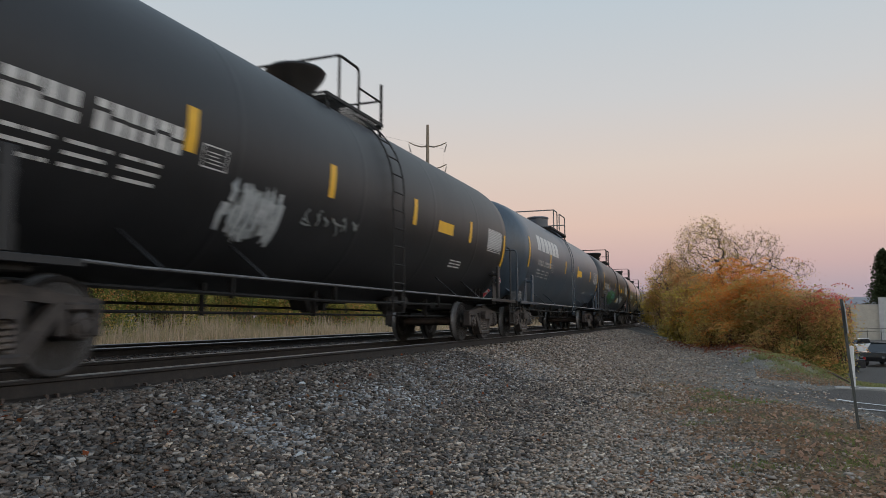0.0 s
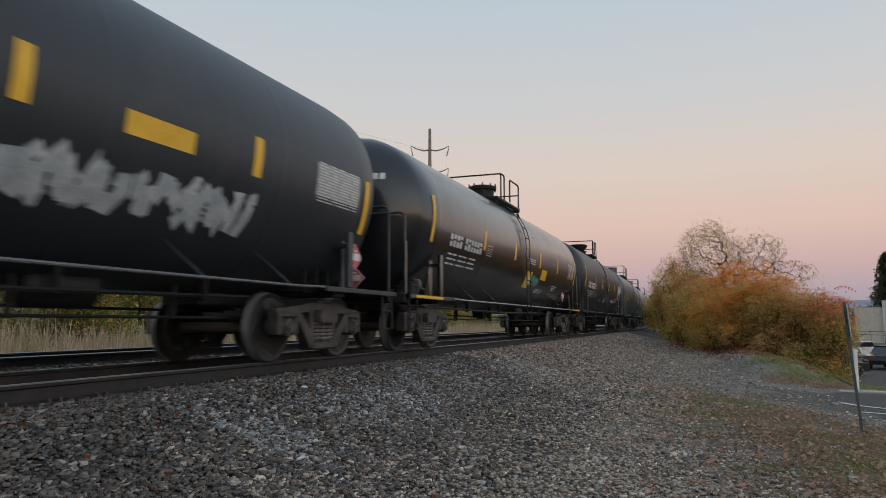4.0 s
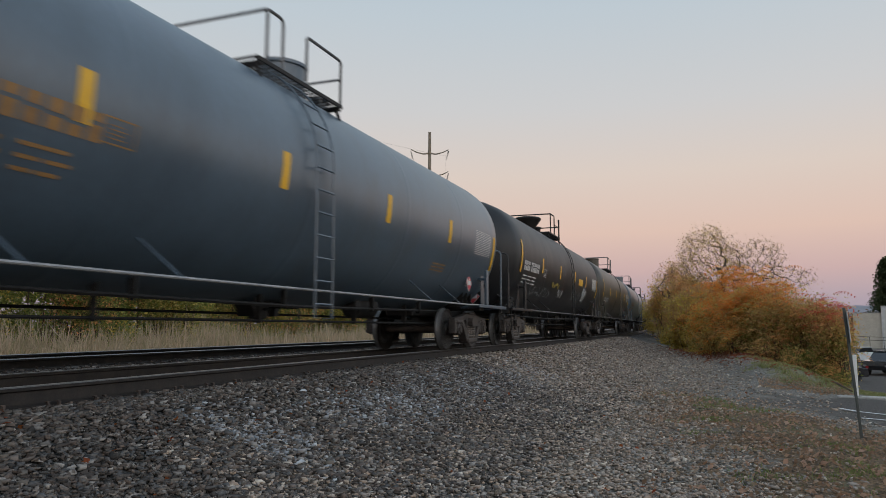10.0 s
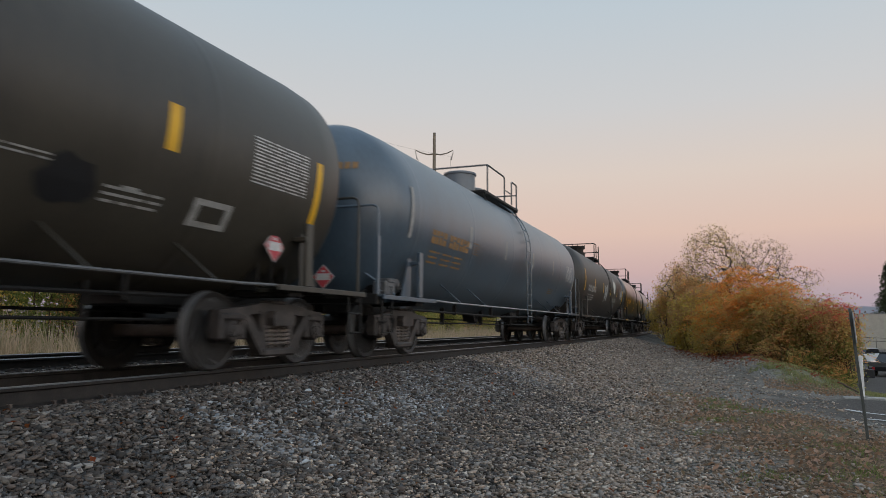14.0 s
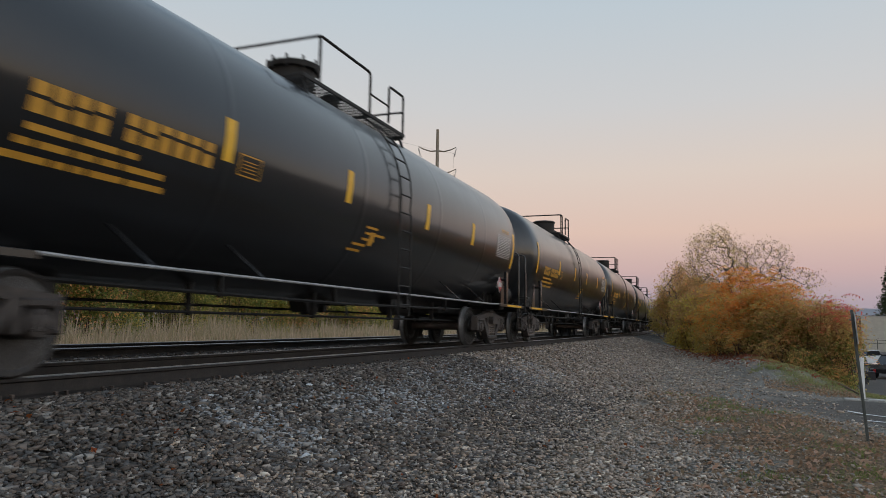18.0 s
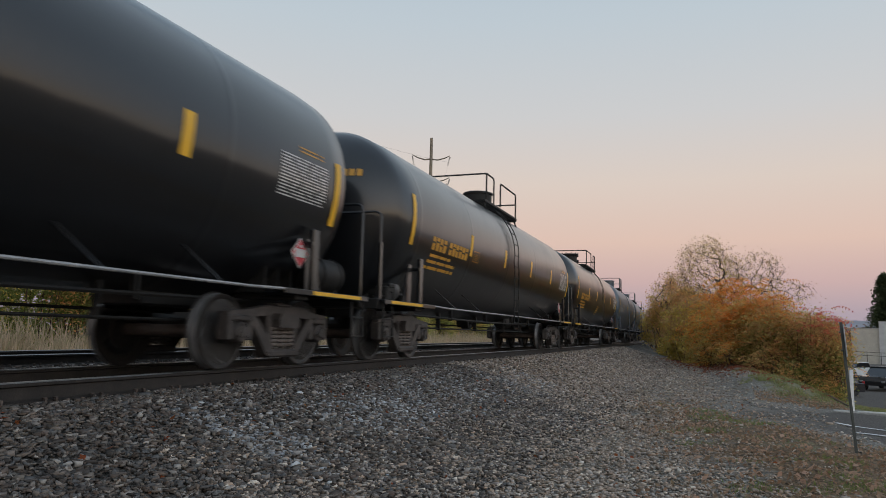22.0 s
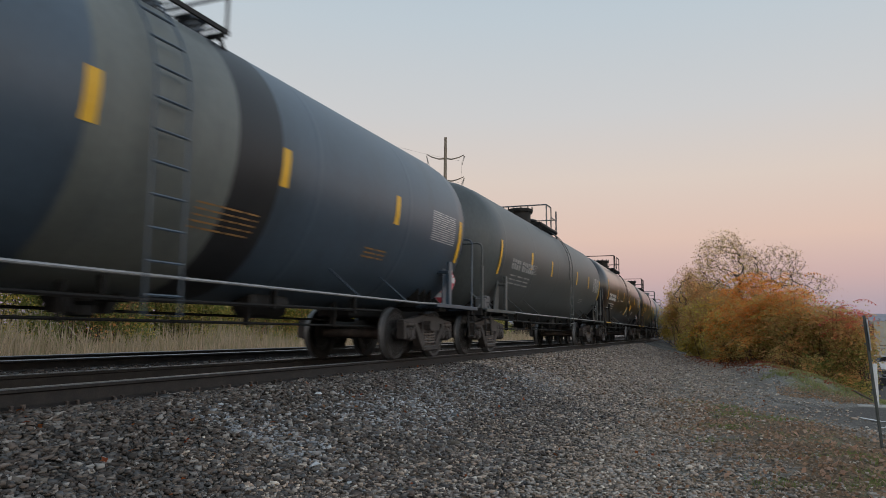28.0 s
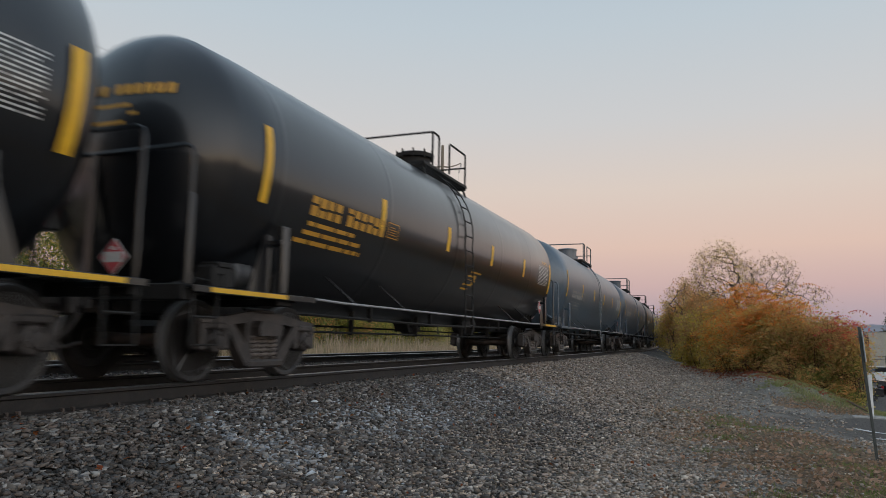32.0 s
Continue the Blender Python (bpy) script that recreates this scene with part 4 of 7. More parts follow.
class Skin(Shape):
    """Paint on the camera-side flank of a tank: places are (along, height) on its round surface."""

    def at(self, y, z, lift=0.005):
        deep = BELLY if z < Z_TANK else 1.0
        w = math.asin(max(-0.999, min(0.999, (z - Z_TANK) / (R_TANK * deep))))
        r = R_TANK + lift
        return (r * math.cos(w), y, Z_TANK + deep * r * math.sin(w))

    def patch(self, y0, y1, z0, z1, lift=0.005, slant=0.0):
        n = max(1, int((z1 - z0) / 0.12))
        verts = []
        for i in range(n + 1):
            z = z0 + (z1 - z0) * i / n
            d = slant * i / n
            verts += [self.at(y0 + d, z, lift), self.at(y1 + d, z, lift)]
        return self.add(verts, [(2 * i, 2 * i + 1, 2 * i + 3, 2 * i + 2) for i in range(n)])

    def on_head(self, x0, x1, z0, z1, half):
        """A bar on the leading domed end."""
        spots = []
        for x, z in ((x0, z0), (x0, z1), (x1, z1), (x1, z0)):
            q = max(0.0, 1 - (x * x + (z - Z_TANK) ** 2) / R_TANK ** 2)
            spots.append((x, -half - FORE - HEAD * math.sqrt(q) - 0.012, z))
        return self.add(spots, [(0, 1, 2, 3)])

    def fan(self, outline, lift):
        """A filled outline of (along, height) pairs that follows the round flank."""
        n = len(outline)
        ring = []
        for (y0, z0), (y1, z1) in zip(outline, outline[1:] + outline[:1]):
            ring += [(y0 + (y1 - y0) * k / 4, z0 + (z1 - z0) * k / 4) for k in range(4)]
        cy, cz = sum(p[0] for p in ring) / len(ring), sum(p[1] for p in ring) / len(ring)
        m = len(ring)
        verts = [self.at(cy, cz, lift)] + [self.at(cy + (y - cy) * q, cz + (z - cz) * q, lift) for q in (0.5, 1.0) for y, z in ring]
        faces = [(0, 1 + k, 1 + (k + 1) % m) for k in range(m)]
        faces += [(1 + k, 1 + m + k, 1 + m + (k + 1) % m, 1 + (k + 1) % m) for k in range(m)]
        return self.add(verts, faces)

    def lines(self, y0, y1, z0, z1, count, rng, fill=0.5):
        for i in range(count):
            z = z0 + (z1 - z0) * i / count
            y = y0
            while y < y1 - 0.05:
                w = min(y1 - y, rng.uniform(0.12, 0.5))
                self.patch(y, y + w, z, z + (z1 - z0) / count * fill)
                y += w + 0.05
        return self

    def scrawl(self, y0, y1, z0, z1, strokes, rng, width=0.07, lift=0.007):
        """Sprayed ribbons that wind through an area."""
        for i in range(strokes):
            cy = y0 + (y1 - y0) * (i + 0.5) / strokes
            spread = (y1 - y0) / strokes * 1.1
            points = [(cy + rng.uniform(-0.5, 0.5) * spread, rng.uniform(z0, z1)) for _ in range(5)]
            points = [p for a, b in zip(points, points[1:]) for p in (a, ((a[0] + b[0]) / 2 + rng.uniform(-0.05, 0.05), (a[1] + b[1]) / 2 + rng.uniform(-0.04, 0.04)))] + points[-1:]
            verts = []
            for k, p in enumerate(points):
                a, b = points[max(0, k - 1)], points[min(len(points) - 1, k + 1)]
                dy, dz = b[0] - a[0], b[1] - a[1]
                n = math.hypot(dy, dz) or 1
                w = width * rng.uniform(0.6, 1.1) / 2
                verts += [self.at(p[0] + dz / n * w, p[1] - dy / n * w, lift + i * 0.0004), self.at(p[0] - dz / n * w, p[1] + dy / n * w, lift + i * 0.0004)]
            self.add(verts, [(2 * k, 2 * k + 1, 2 * k + 3, 2 * k + 2) for k in range(len(points) - 1)])
        return self

    def blob(self, cy, cz, ry, rz, rng, corners=14, lift=0.006):
        ring = []
        for k in range(corners):
            w = 2 * math.pi * k / corners
            q = rng.uniform(0.75, 1.08)
            ring.append(self.at(cy + ry * q * math.cos(w), cz + rz * q * math.sin(w), lift))
        self.add([self.at(cy, cz, lift)] + ring, [(0, 1 + k, 1 + (k + 1) % corners) for k in range(corners)])
        return self


def tank_mesh(length, rear, mats, bands):
    """The shell: long cylinder with domed heads, raised weld seams, and painted bands."""
    half, head = length / 2 - 1.40, HEAD
    profile = []
    for i in range(9):
        w = i * math.pi / 18
        profile.append((R_TANK * math.sin(w) if i else 0.02, -half - FORE - head * math.cos(w)))
    seams = [-half + 0.3, -half * 0.55, -half * 0.12, half * 0.3, half * 0.68]
    cuts = []
    for y in seams:
        cuts += [(R_TANK, y - 0.09), (R_TANK, y - 0.022), (R_TANK + 0.0015, y - 0.012), (R_TANK + 0.0015, y + 0.012), (R_TANK, y + 0.022), (R_TANK, y + 0.09)]
    for y0, y1, slot in bands:
        cuts += [(R_TANK, y0), (R_TANK, y1)]
    cuts.append((R_TANK, half - 0.2))
    cuts.append((R_TANK, -half + 0.2))
    cuts.sort(key=lambda c: c[1])
    profile += cuts
    for i in range(8, -1, -1):
        w = i * math.pi / 18
        profile.append((R_TANK * math.sin(w) if i else 0.02, half + max(AFT, rear) + head * math.cos(w)))
    profile = [p for k, p in enumerate(profile) if k == 0 or abs(p[1] - profile[k - 1][1]) > 1e-6]
    s = Shape()
    sides = 64
    s.turned(profile, sides, "y", (0, 0, Z_TANK))
    s.v = [(x, y, z if z > Z_TANK else Z_TANK + (z - Z_TANK) * BELLY) for x, y, z in s.v]
    for i in range(len(profile) - 1):
        mid = (profile[i][1] + profile[i + 1][1]) / 2
        for y0, y1, slot in bands:
            if y0 <= mid <= y1:
                s.m[i * sides:(i + 1) * sides] = [slot] * sides
    return s.mesh("tank", mats, True)


def sill_pipe_mesh(length, mat):
    s = Shape()
    half = length / 2
    for d in (-1, 1):
        s.tube([(d * 1.44, -half + 2.55, 1.0), (d * 1.45, -half + 3.2, 0.985), (d * 1.45, half - 3.2, 0.985), (d * 1.44, half - 2.55, 1.0)], 0.018, 8)
    return s.mesh("side_sill_pipe", mat, True)


def rod_mesh(length):
    s = Shape()
    half = length / 2 - 2.6
    s.tube([(0.45, -half, 0.60), (0.45, half, 0.58)], 0.02, 6)
    s.tube([(-0.35, -half, 0.72), (-0.35, half * 0.2, 0.70), (-0.2, half, 0.68)], 0.02, 6)
    s.tube([(0.62, -half - 0.4, 0.86), (0.66, 0, 0.80), (0.62, half + 0.4, 0.86)], 0.026, 6)
    for y in (-half * 0.55, -half * 0.1, half * 0.35, half * 0.7):
        s.box(0.40, 0.50, y - 0.02, y + 0.02, 0.56, 1.16, 0.006)
        s.box(0.59, 0.68, y + 0.3, y + 0.34, 0.78, 1.2, 0.006)
    return s.mesh("brake_rigging", DARK)


def brace_mesh():
    s = Shape()
    s.prism([(-0.02, 1.0), (0.02, 1.0), (-0.18, 1.46), (-0.22, 1.46)], -0.012, 0.012)
    s.v = [(x + 1.44 - (0.0 if z < 1.3 else 0.48), y, z) for x, y, z in s.v]
    return s.mesh("tank_brace", DARK)


def tank_car(length, colour, ink, label, seed, extra=None, manway=0, bands=(), ladder_at=-0.5, deck=("short", -1.0, -0.65, -0.05, 1.0), stripe_at=(3.0, 5.83, 8.6, 11.4), rear=0.0, truck_in=TRUCK_IN, low_stripe=False, end_tank=False,
             mark=(1.0, 2.08, 0.25, 0.2), head_ink=None, panel=WHITE, hatch=0.0, stripe=YELLOW, placard=(1.36, 1.05)):
    """One tank car, its middle at the origin, its leading end towards -y. mark: start, height, size and pitch of the reporting mark."""
    rng = random.Random(seed)
    car = thing("tank_car", None, label, "tank car", "tank cars of the train")
    lead, half, coat = -length / 2, length / 2 - 1.40, PAINT[colour]
    end_in, flip = pose(0, lead, 0), pose(0, -lead, 0, 0, 0, 180)

    def painted(name, build, at=None, note=""):
        """A fitting in the tank's own paint; alike ones share one mesh."""
        ob = part(name, shared(name, build), car, note, at)
        ob.material_slots[0].link = "OBJECT"
        ob.material_slots[0].material = coat
        return ob

    tank = part("tank", tank_mesh(length, rear, [coat] + [PAINT[b] for b in ("band", "slate", "black")], bands), car)
    for name, build in (("stub_sill", stub_sill_mesh), ("tank_saddle", saddle_mesh), ("body_bolster", bolster_beam_mesh), ("end_beam", end_beam_mesh), ("end_walkway", end_board_mesh), ("coupler", coupler_mesh)):
        for at in (end_in, flip):
            part(name, shared(name, build), car, "", at)
    for at in (end_in, flip):
        painted("end_handrail", end_rail_mesh, at)
        if colour not in ("gloss_black", "olive"):
            painted("end_stay", end_stay_mesh, at)
        for d in (1, -1):
            m = at @ Matrix.Diagonal((d, 1, 1, 1))
            painted("side_platform", side_board_mesh, m)
            painted("grab_post", grab_post_mesh, m)
            painted("saddle_plate", saddle_plate_mesh, m)
            part("corner_step", shared("step", step_mesh), car, "", m)
    part("side_sill_pipe", sill_pipe_mesh(length, GREY_METAL if colour in ("black", "soot", "olive", "dark_grey") else PALE_PIPE), car, "thin handrail pipe along both sides")
    part("brake_rigging", rod_mesh(length), car)
    first = {"post": -1.2, "short": -1.55, "long": -1.9}[deck[0]]
    part("walkway_platform", shared(("platform", first, deck[-1]), lambda: platform_mesh(first, deck[-1])), car, "dark open grating around the manway")
    build_railing(car, DARK if colour in ("gloss_black", "black", "dark_grey", "soot") else GREY_METAL, *deck)
    ob = part("manway", shared(("manway", manway), lambda: manway_mesh(manway)), car, "", pose(0, hatch + 0.5, 0))
    ob.material_slots[0].link = "OBJECT"
    ob.material_slots[0].material = coat if colour in ("grey", "slate", "olive") else DARK
    ladder = painted("ladder", ladder_mesh, pose(0, ladder_at, 0))
    rail_coat = DARK if colour in ("gloss_black", "black", "dark_grey", "soot") else coat
    ladder.material_slots[0].material = rail_coat
    for x, z in rung_places():
        rung = part("rung", shared("rung", lambda: Shape().tube([(0, -0.22, 0), (0, 0.22, 0)], 0.014, 6).mesh("rung", DARK, True)), ladder, "", pose(x, 0, z))
        rung.material_slots[0].link = "OBJECT"
        rung.material_slots[0].material = rail_coat
    part("bottom_outlet", shared("outlet", outlet_mesh), car)
    part("air_reservoir", shared("reservoir", reservoir_mesh), car, "", pose(0.35, 2.6, 0.86))
    part("brake_cylinder", shared("brake_cylinder", brake_cylinder_mesh), car, "", pose(0.72, lead + 1.25, 1.22))
    box = part("equipment_box", shared("equipment_box", equipment_box_mesh), car, "small control box on the end platform", pose(1.12, lead + 1.0, 1.02) @ Matrix.Diagonal((0.75, 0.75, 0.75, 1)))
    box.material_slots[0].link = "OBJECT"
    box.material_slots[0].material = DARK if colour in ("gloss_black", "black", "dark_grey", "soot") else GREY_METAL
    if end_tank:
        part("end_reservoir", shared("end_reservoir", end_reservoir_mesh), car, "black air tank lying on the end platform", pose(1.0, -lead - 1.0, 1.29))
    part("brake_valve", shared("valve", valve_mesh), car, "pale brake valve", pose(0.9, lead + 1.45, 1.24))
    part("brake_wheel", shared("brake_wheel", brake_wheel_mesh), car, "", pose(-0.85, lead + 0.30, 1.95))
    for y in (-5.0, -3.3, 3.4, 5.0):
        painted("tank_brace", brace_mesh, pose(0, y, 0))
    for d, y in ((-1, lead + truck_in), (1, -lead - TRUCK_IN)):
        truck = part("truck", shared("bolster", bolster_mesh), car, "", pose(0, y, 0))
        for turn in (0, 180):
            part("side_frame", shared("side_frame", side_frame_mesh), truck, "", pose(0, 0, 0, 0, 0, turn))
        for sx in (-1.03, 1.03):
            for sy in (-0.18, 0.0, 0.18):
                part("spring", shared("spring", spring_mesh), truck, "", pose(sx, sy, 0))
        for e in (-AXLE, AXLE):
            axle = part("wheelset", shared("axle", axle_mesh), car, "", pose(0, y + e, R_WHEEL, rng.uniform(0, 360)))
            for turn in (0, 180):
                part("wheel", shared("wheel", wheel_mesh), axle, "", pose(0, 0, 0, 0, 0, turn))
                part("bearing_cap", shared("cap", cap_mesh), axle, "", pose(0, 0, 0, 0, 0, turn))
    # paint and plates
    for i, y in enumerate((-half, *(-half + q for q in stripe_at), half + rear)):
        s = Skin()
        if (i == 0 and not low_stripe) or (i == 5 and colour == "gloss_black"):
            s.patch(y - 0.07, y + 0.07, 2.05 - 0.1 * (i == 5), 2.95 - 0.12 * (i == 5))
        elif i in (0, 5):
            s.patch(y - 0.07, y + 0.07, 1.86, 2.66)
        else:
            s.patch(y - 0.08, y + 0.08, 2.2, 2.66)
        part("reflective_stripe", s.mesh("reflective_stripe", stripe), tank, "yellow reflective stripe" if stripe is YELLOW else "pale reflective stripe")
    start, low, high, pitch = mark
    for i in range(10):
        s, y, cut = Skin(), -half + start + i * pitch + (0.14 if i > 3 else 0), rng.uniform(0.35, 0.62)
        wide = pitch * rng.uniform(0.68, 0.82)
        s.patch(y, y + wide, low, low + high * cut).patch(y, y + wide, low + high * (cut + 0.13), low + high)
        part("stencil_character", s.mesh("stencil_character", ink), tank)
    s = Skin()
    if ink is ORANGE:
        for k, (d0, d1) in enumerate(((0.1, 6.2), (-0.2, 7.6), (-0.9, 7.8))):
            s.lines(-half + start + d0 * pitch, -half + start + d1 * pitch, low - 0.13 - 0.115 * k, low - 0.075 - 0.115 * k, 1, rng, 1.0)
    else:
        for k in range(3):
            y = -half + start + 0.05 + k * 3.3 * pitch
            s.lines(y, y + 2.6 * pitch, low - 0.36, low - 0.07, 3, rng, 0.34)
    tagged(part("weight_stencil", s.mesh("weight_stencil", ink), tank, "short rows of bars in stencil paint"), kind="stuff")
    s, y = Skin(), -half + stripe_at[0] + 0.2
    for box in ((y, y + 0.4, 2.10, 2.115), (y, y + 0.4, 2.325, 2.34), (y, y + 0.015, 2.115, 2.325), (y + 0.385, y + 0.4, 2.115, 2.325)):
        s.patch(*box)
    s.lines(y + 0.08, y + 0.32, 2.15, 2.30, 4, rng, 0.3)
    part("test_stencil", s.mesh("test_stencil", ink), tank, "small framed stencil of bars")
    s = Skin().lines(half + rear - 1.4, half + rear - 0.28, 2.15, 2.70, 14, rng, 0.42)
    tagged(part("specification_panel", s.mesh("specification_panel", panel), tank, "panel of fine pale rows of bars"), kind="stuff")
    if ink is not ORANGE:
        s = Skin().lines(half - 3.6, half - 2.9, 1.62, 1.80, 3, rng, 0.4)
        tagged(part("notice_stencil", s.mesh("notice_stencil", ink), tank), kind="stuff")
    if head_ink:
        s = Skin()
        for i in range(10):
            s.on_head(-0.45 + i * 0.125 + (0.08 if i > 3 else 0), -0.355 + i * 0.125 + (0.08 if i > 3 else 0), 3.13, 3.25, half)
        for k, wide in enumerate((0.55, 0.75, 0.45)):
            s.on_head(0.1 - wide / 2, 0.1 + wide / 2, 2.98 - k * 0.1, 3.02 - k * 0.1, half)
        tagged(part("head_stencil", s.mesh("head_stencil", head_ink), tank, "small bars on the domed end"), kind="stuff")
    part("placard", shared("placard", placard_mesh), car, "red and white diamond hazard placard", pose(placard[0], -lead - placard[1], 1.50))
    part("placard", shared("placard", placard_mesh), car, "red and white diamond hazard placard", pose(0.35, lead + 0.33, 1.32, 0, 0, -90))
    if colour == "gloss_black":
        for y in (lead + 0.55, -lead - 1.9):
            part("edge_stripe", Shape().box(1.4705, 1.4725, y, y + 1.35, 0.955, 1.005, 0.0005).mesh("edge_stripe", YELLOW), car, "yellow stripe on the platform's edge")
    if extra:
        extra(tank, half, rng)
    return car


def spray(tank, name, colour, label, *shapes):
    s = Skin()
    for shape in shapes:
        shape(s)
    ob = part(name, s.mesh(name, SPRAY[colour] if colour in SPRAY else colour), tank, label)
    if name in ("graffiti", "notice_stencil"):
        tagged(ob, kind="stuff")


def pale_panel(tank, half):
    spray(tank, "label_plate", DULL_WHITE, "pale notice panel", lambda s: s.patch(half - 1.45, half - 0.25, 2.22, 2.66, 0.004))


def decor_0(tank, half, rng):
    spray(tank, "graffiti", "grey", "grey ground of a sprayed scrawl", lambda s: s.blob(-3.4, 1.77, 0.5, 0.33, rng, 18))
    spray(tank, "graffiti", "silver", "silver sprayed scrawl", lambda s: s.scrawl(-3.95, -2.85, 1.42, 2.1, 13, rng, 0.085, 0.009))
    spray(tank, "graffiti", "grey", "faint grey sprayed scrawl", lambda s: s.scrawl(-2.4, -0.8, 1.7, 2.0, 6, rng, 0.04))
    spray(tank, "label_plate", YELLOW, "yellow notice panel", lambda s: s.patch(2.35, 3.2, 2.22, 2.44))
    pale_panel(tank, half)


def decor_1(tank, half, rng):
    for k in range(6):
        spray(tank, "block_shape", WHITE, "large white block shape", lambda s: s.patch(-6.15 + k * 0.58, -5.68 + k * 0.58, 2.66, 3.14, 0.005, 0.04))
    spray(tank, "label_plate", YELLOW, "yellow notice panel", lambda s: s.patch(1.3, 2.4, 2.26, 2.5))


def decor_2(tank, half, rng):
    def letters(s, grow):
        for k in range(6):
            y = -4.4 + k * 0.64
            s.blob(y + rng.uniform(-0.05, 0.05), 1.74 + 0.05 * (k % 3), 0.37 + grow, 0.38 + grow + 0.06 * (k % 2), rng, 9, 0.006 + 0.003 * (grow == 0))
        return s
    spray(tank, "graffiti", "lilac", "lilac outline of sprayed letters", lambda s: letters(s, 0.10))
    spray(tank, "graffiti", "green", "green filling of sprayed letters", lambda s: letters(s, 0))
    spray(tank, "graffiti", "teal", "teal edges of sprayed letters", lambda s: s.scrawl(-2.4, -0.7, 1.4, 2.05, 8, rng, 0.08, 0.013))
    spray(tank, "graffiti", PAINT["black"], "black lines in sprayed letters", lambda s: s.scrawl(-4.7, -0.8, 1.4, 2.05, 13, rng, 0.035, 0.016))
    spray(tank, "graffiti", "silver", "silver sprayed letters", lambda s: s.scrawl(1.2, 4.3, 1.5, 1.98, 17, rng, 0.17))
    spray(tank, "label_plate", "yellow", "dull yellow patch beside the ladder", lambda s: s.patch(0.6, 1.15, 1.55, 1.82, 0.005, 0.25))
    spray(tank, "label_plate", YELLOW, "yellow notice panel", lambda s: s.patch(2.3, 3.2, 2.22, 2.44))
    pale_panel(tank, half)


def decor_3(tank, half, rng):
    spray(tank, "label_plate", YELLOW, "large yellow notice panel", lambda s: s.patch(0.14, 0.8, 1.55, 2.02, 0.005))
    spray(tank, "label_plate", "pale", "pale patch on a yellow panel", lambda s: s.patch(0.42, 0.7, 1.6, 1.86, 0.008))
    spray(tank, "label_plate", YELLOW, "yellow notice panel", lambda s: s.patch(1.93, 2.64, 1.86, 2.18))
    spray(tank, "graffiti", "teal", "small teal sprayed scrawl", lambda s: s.scrawl(0.85, 1.8, 1.62, 1.96, 9, rng, 0.08))
    spray(tank, "notice_stencil", WHITE, "white rows of bars", lambda s: s.lines(0.12, 0.9, 2.24, 2.42, 3, rng, 0.45).lines(1.85, 2.8, 1.46, 1.6, 4, rng, 0.4).lines(0.65, 1.2, 3.05, 3.12, 2, rng, 0.3))


def decor_4(tank, half, rng):
    spray(tank, "graffiti", "grey", "grey-green sprayed scrawl", lambda s: s.scrawl(0.3, 2.3, 1.62, 2.08, 11, rng, 0.07))
    spray(tank, "graffiti", "grey", "dull grey-green sprayed scrawl", lambda s: s.scrawl(-4.3, -2.7, 1.62, 2.02, 8, rng, 0.055))
    spray(tank, "graffiti", "yellow", "faint yellow-green sprayed smear", lambda s: s.scrawl(-5.8, -5.0, 1.55, 1.72, 5, rng, 0.05))
    spray(tank, "graffiti", "grey", "grey sprayed scrawl", lambda s: s.scrawl(4.4, 5.6, 1.68, 2.08, 8, rng, 0.05))
    spray(tank, "label_plate", DULL_WHITE, "small pale plate", lambda s: s.patch(-1.42, -1.12, 1.56, 1.68))
    spray(tank, "label_plate", RED, "red edge of a pale sticker", lambda s: s.patch(5.62, 6.3, 1.9, 2.2, 0.005))
    spray(tank, "label_plate", DULL_WHITE, "pale sticker", lambda s: s.patch(5.68, 6.24, 1.95, 2.14, 0.009))
    spray(tank, "label_plate", DULL_WHITE, "pale framed plate", lambda s: s.patch(4.75, 5.55, 1.66, 1.88, 0.005))
    spray(tank, "label_plate", PAINT["black"], "dark inside of a framed plate", lambda s: s.patch(4.86, 5.44, 1.71, 1.84, 0.009))
    spray(tank, "notice_stencil", WHITE, "white rows of bars", lambda s: s.lines(0.0, 0.7, 1.58, 1.76, 4, rng, 0.4).lines(3.2, 4.3, 1.70, 1.8, 2, rng, 0.4))
    pale_panel(tank, half)


def decor_5(tank, half, rng):
    spray(tank, "label_plate", PAINT["black"], "dark square patch", lambda s: s.patch(-4.85, -4.3, 1.52, 1.8))
    spray(tank, "label_plate", PAINT["black"], "dark square patch", lambda s: s.patch(4.2, 4.9, 1.6, 1.88))
    spray(tank, "label_plate", ORANGE, "yellow notice panel", lambda s: s.lines(1.45, 2.6, 2.28, 2.48, 4, rng, 0.85))


def decor_7(tank, half, rng):
    spray(tank, "graffiti", "yellow", "yellow sprayed scrawl", lambda s: s.scrawl(-2.75, -1.5, 1.86, 2.02, 8, rng, 0.06))
    spray(tank, "graffiti", "silver", "silver sprayed scrawl", lambda s: s.scrawl(-1.4, -0.5, 1.55, 1.85, 7, rng, 0.05))
    spray(tank, "graffiti", "silver", "silver sprayed scrawl", lambda s: s.scrawl(3.6, 4.6, 1.5, 2.2, 8, rng, 0.08))
    spray(tank, "graffiti", "grey", "faint grey sprayed scrawl", lambda s: s.scrawl(-5.6, -2.6, 1.5, 1.8, 8, rng, 0.035))
    spray(tank, "graffiti", "grey", "grey sprayed scrawl", lambda s: s.scrawl(1.2, 3.3, 1.5, 1.95, 9, rng, 0.05))
    spray(tank, "label_plate", YELLOW, "yellow notice panel", lambda s: s.patch(2.3, 3.25, 2.2, 2.46))
    pale_panel(tank, half)


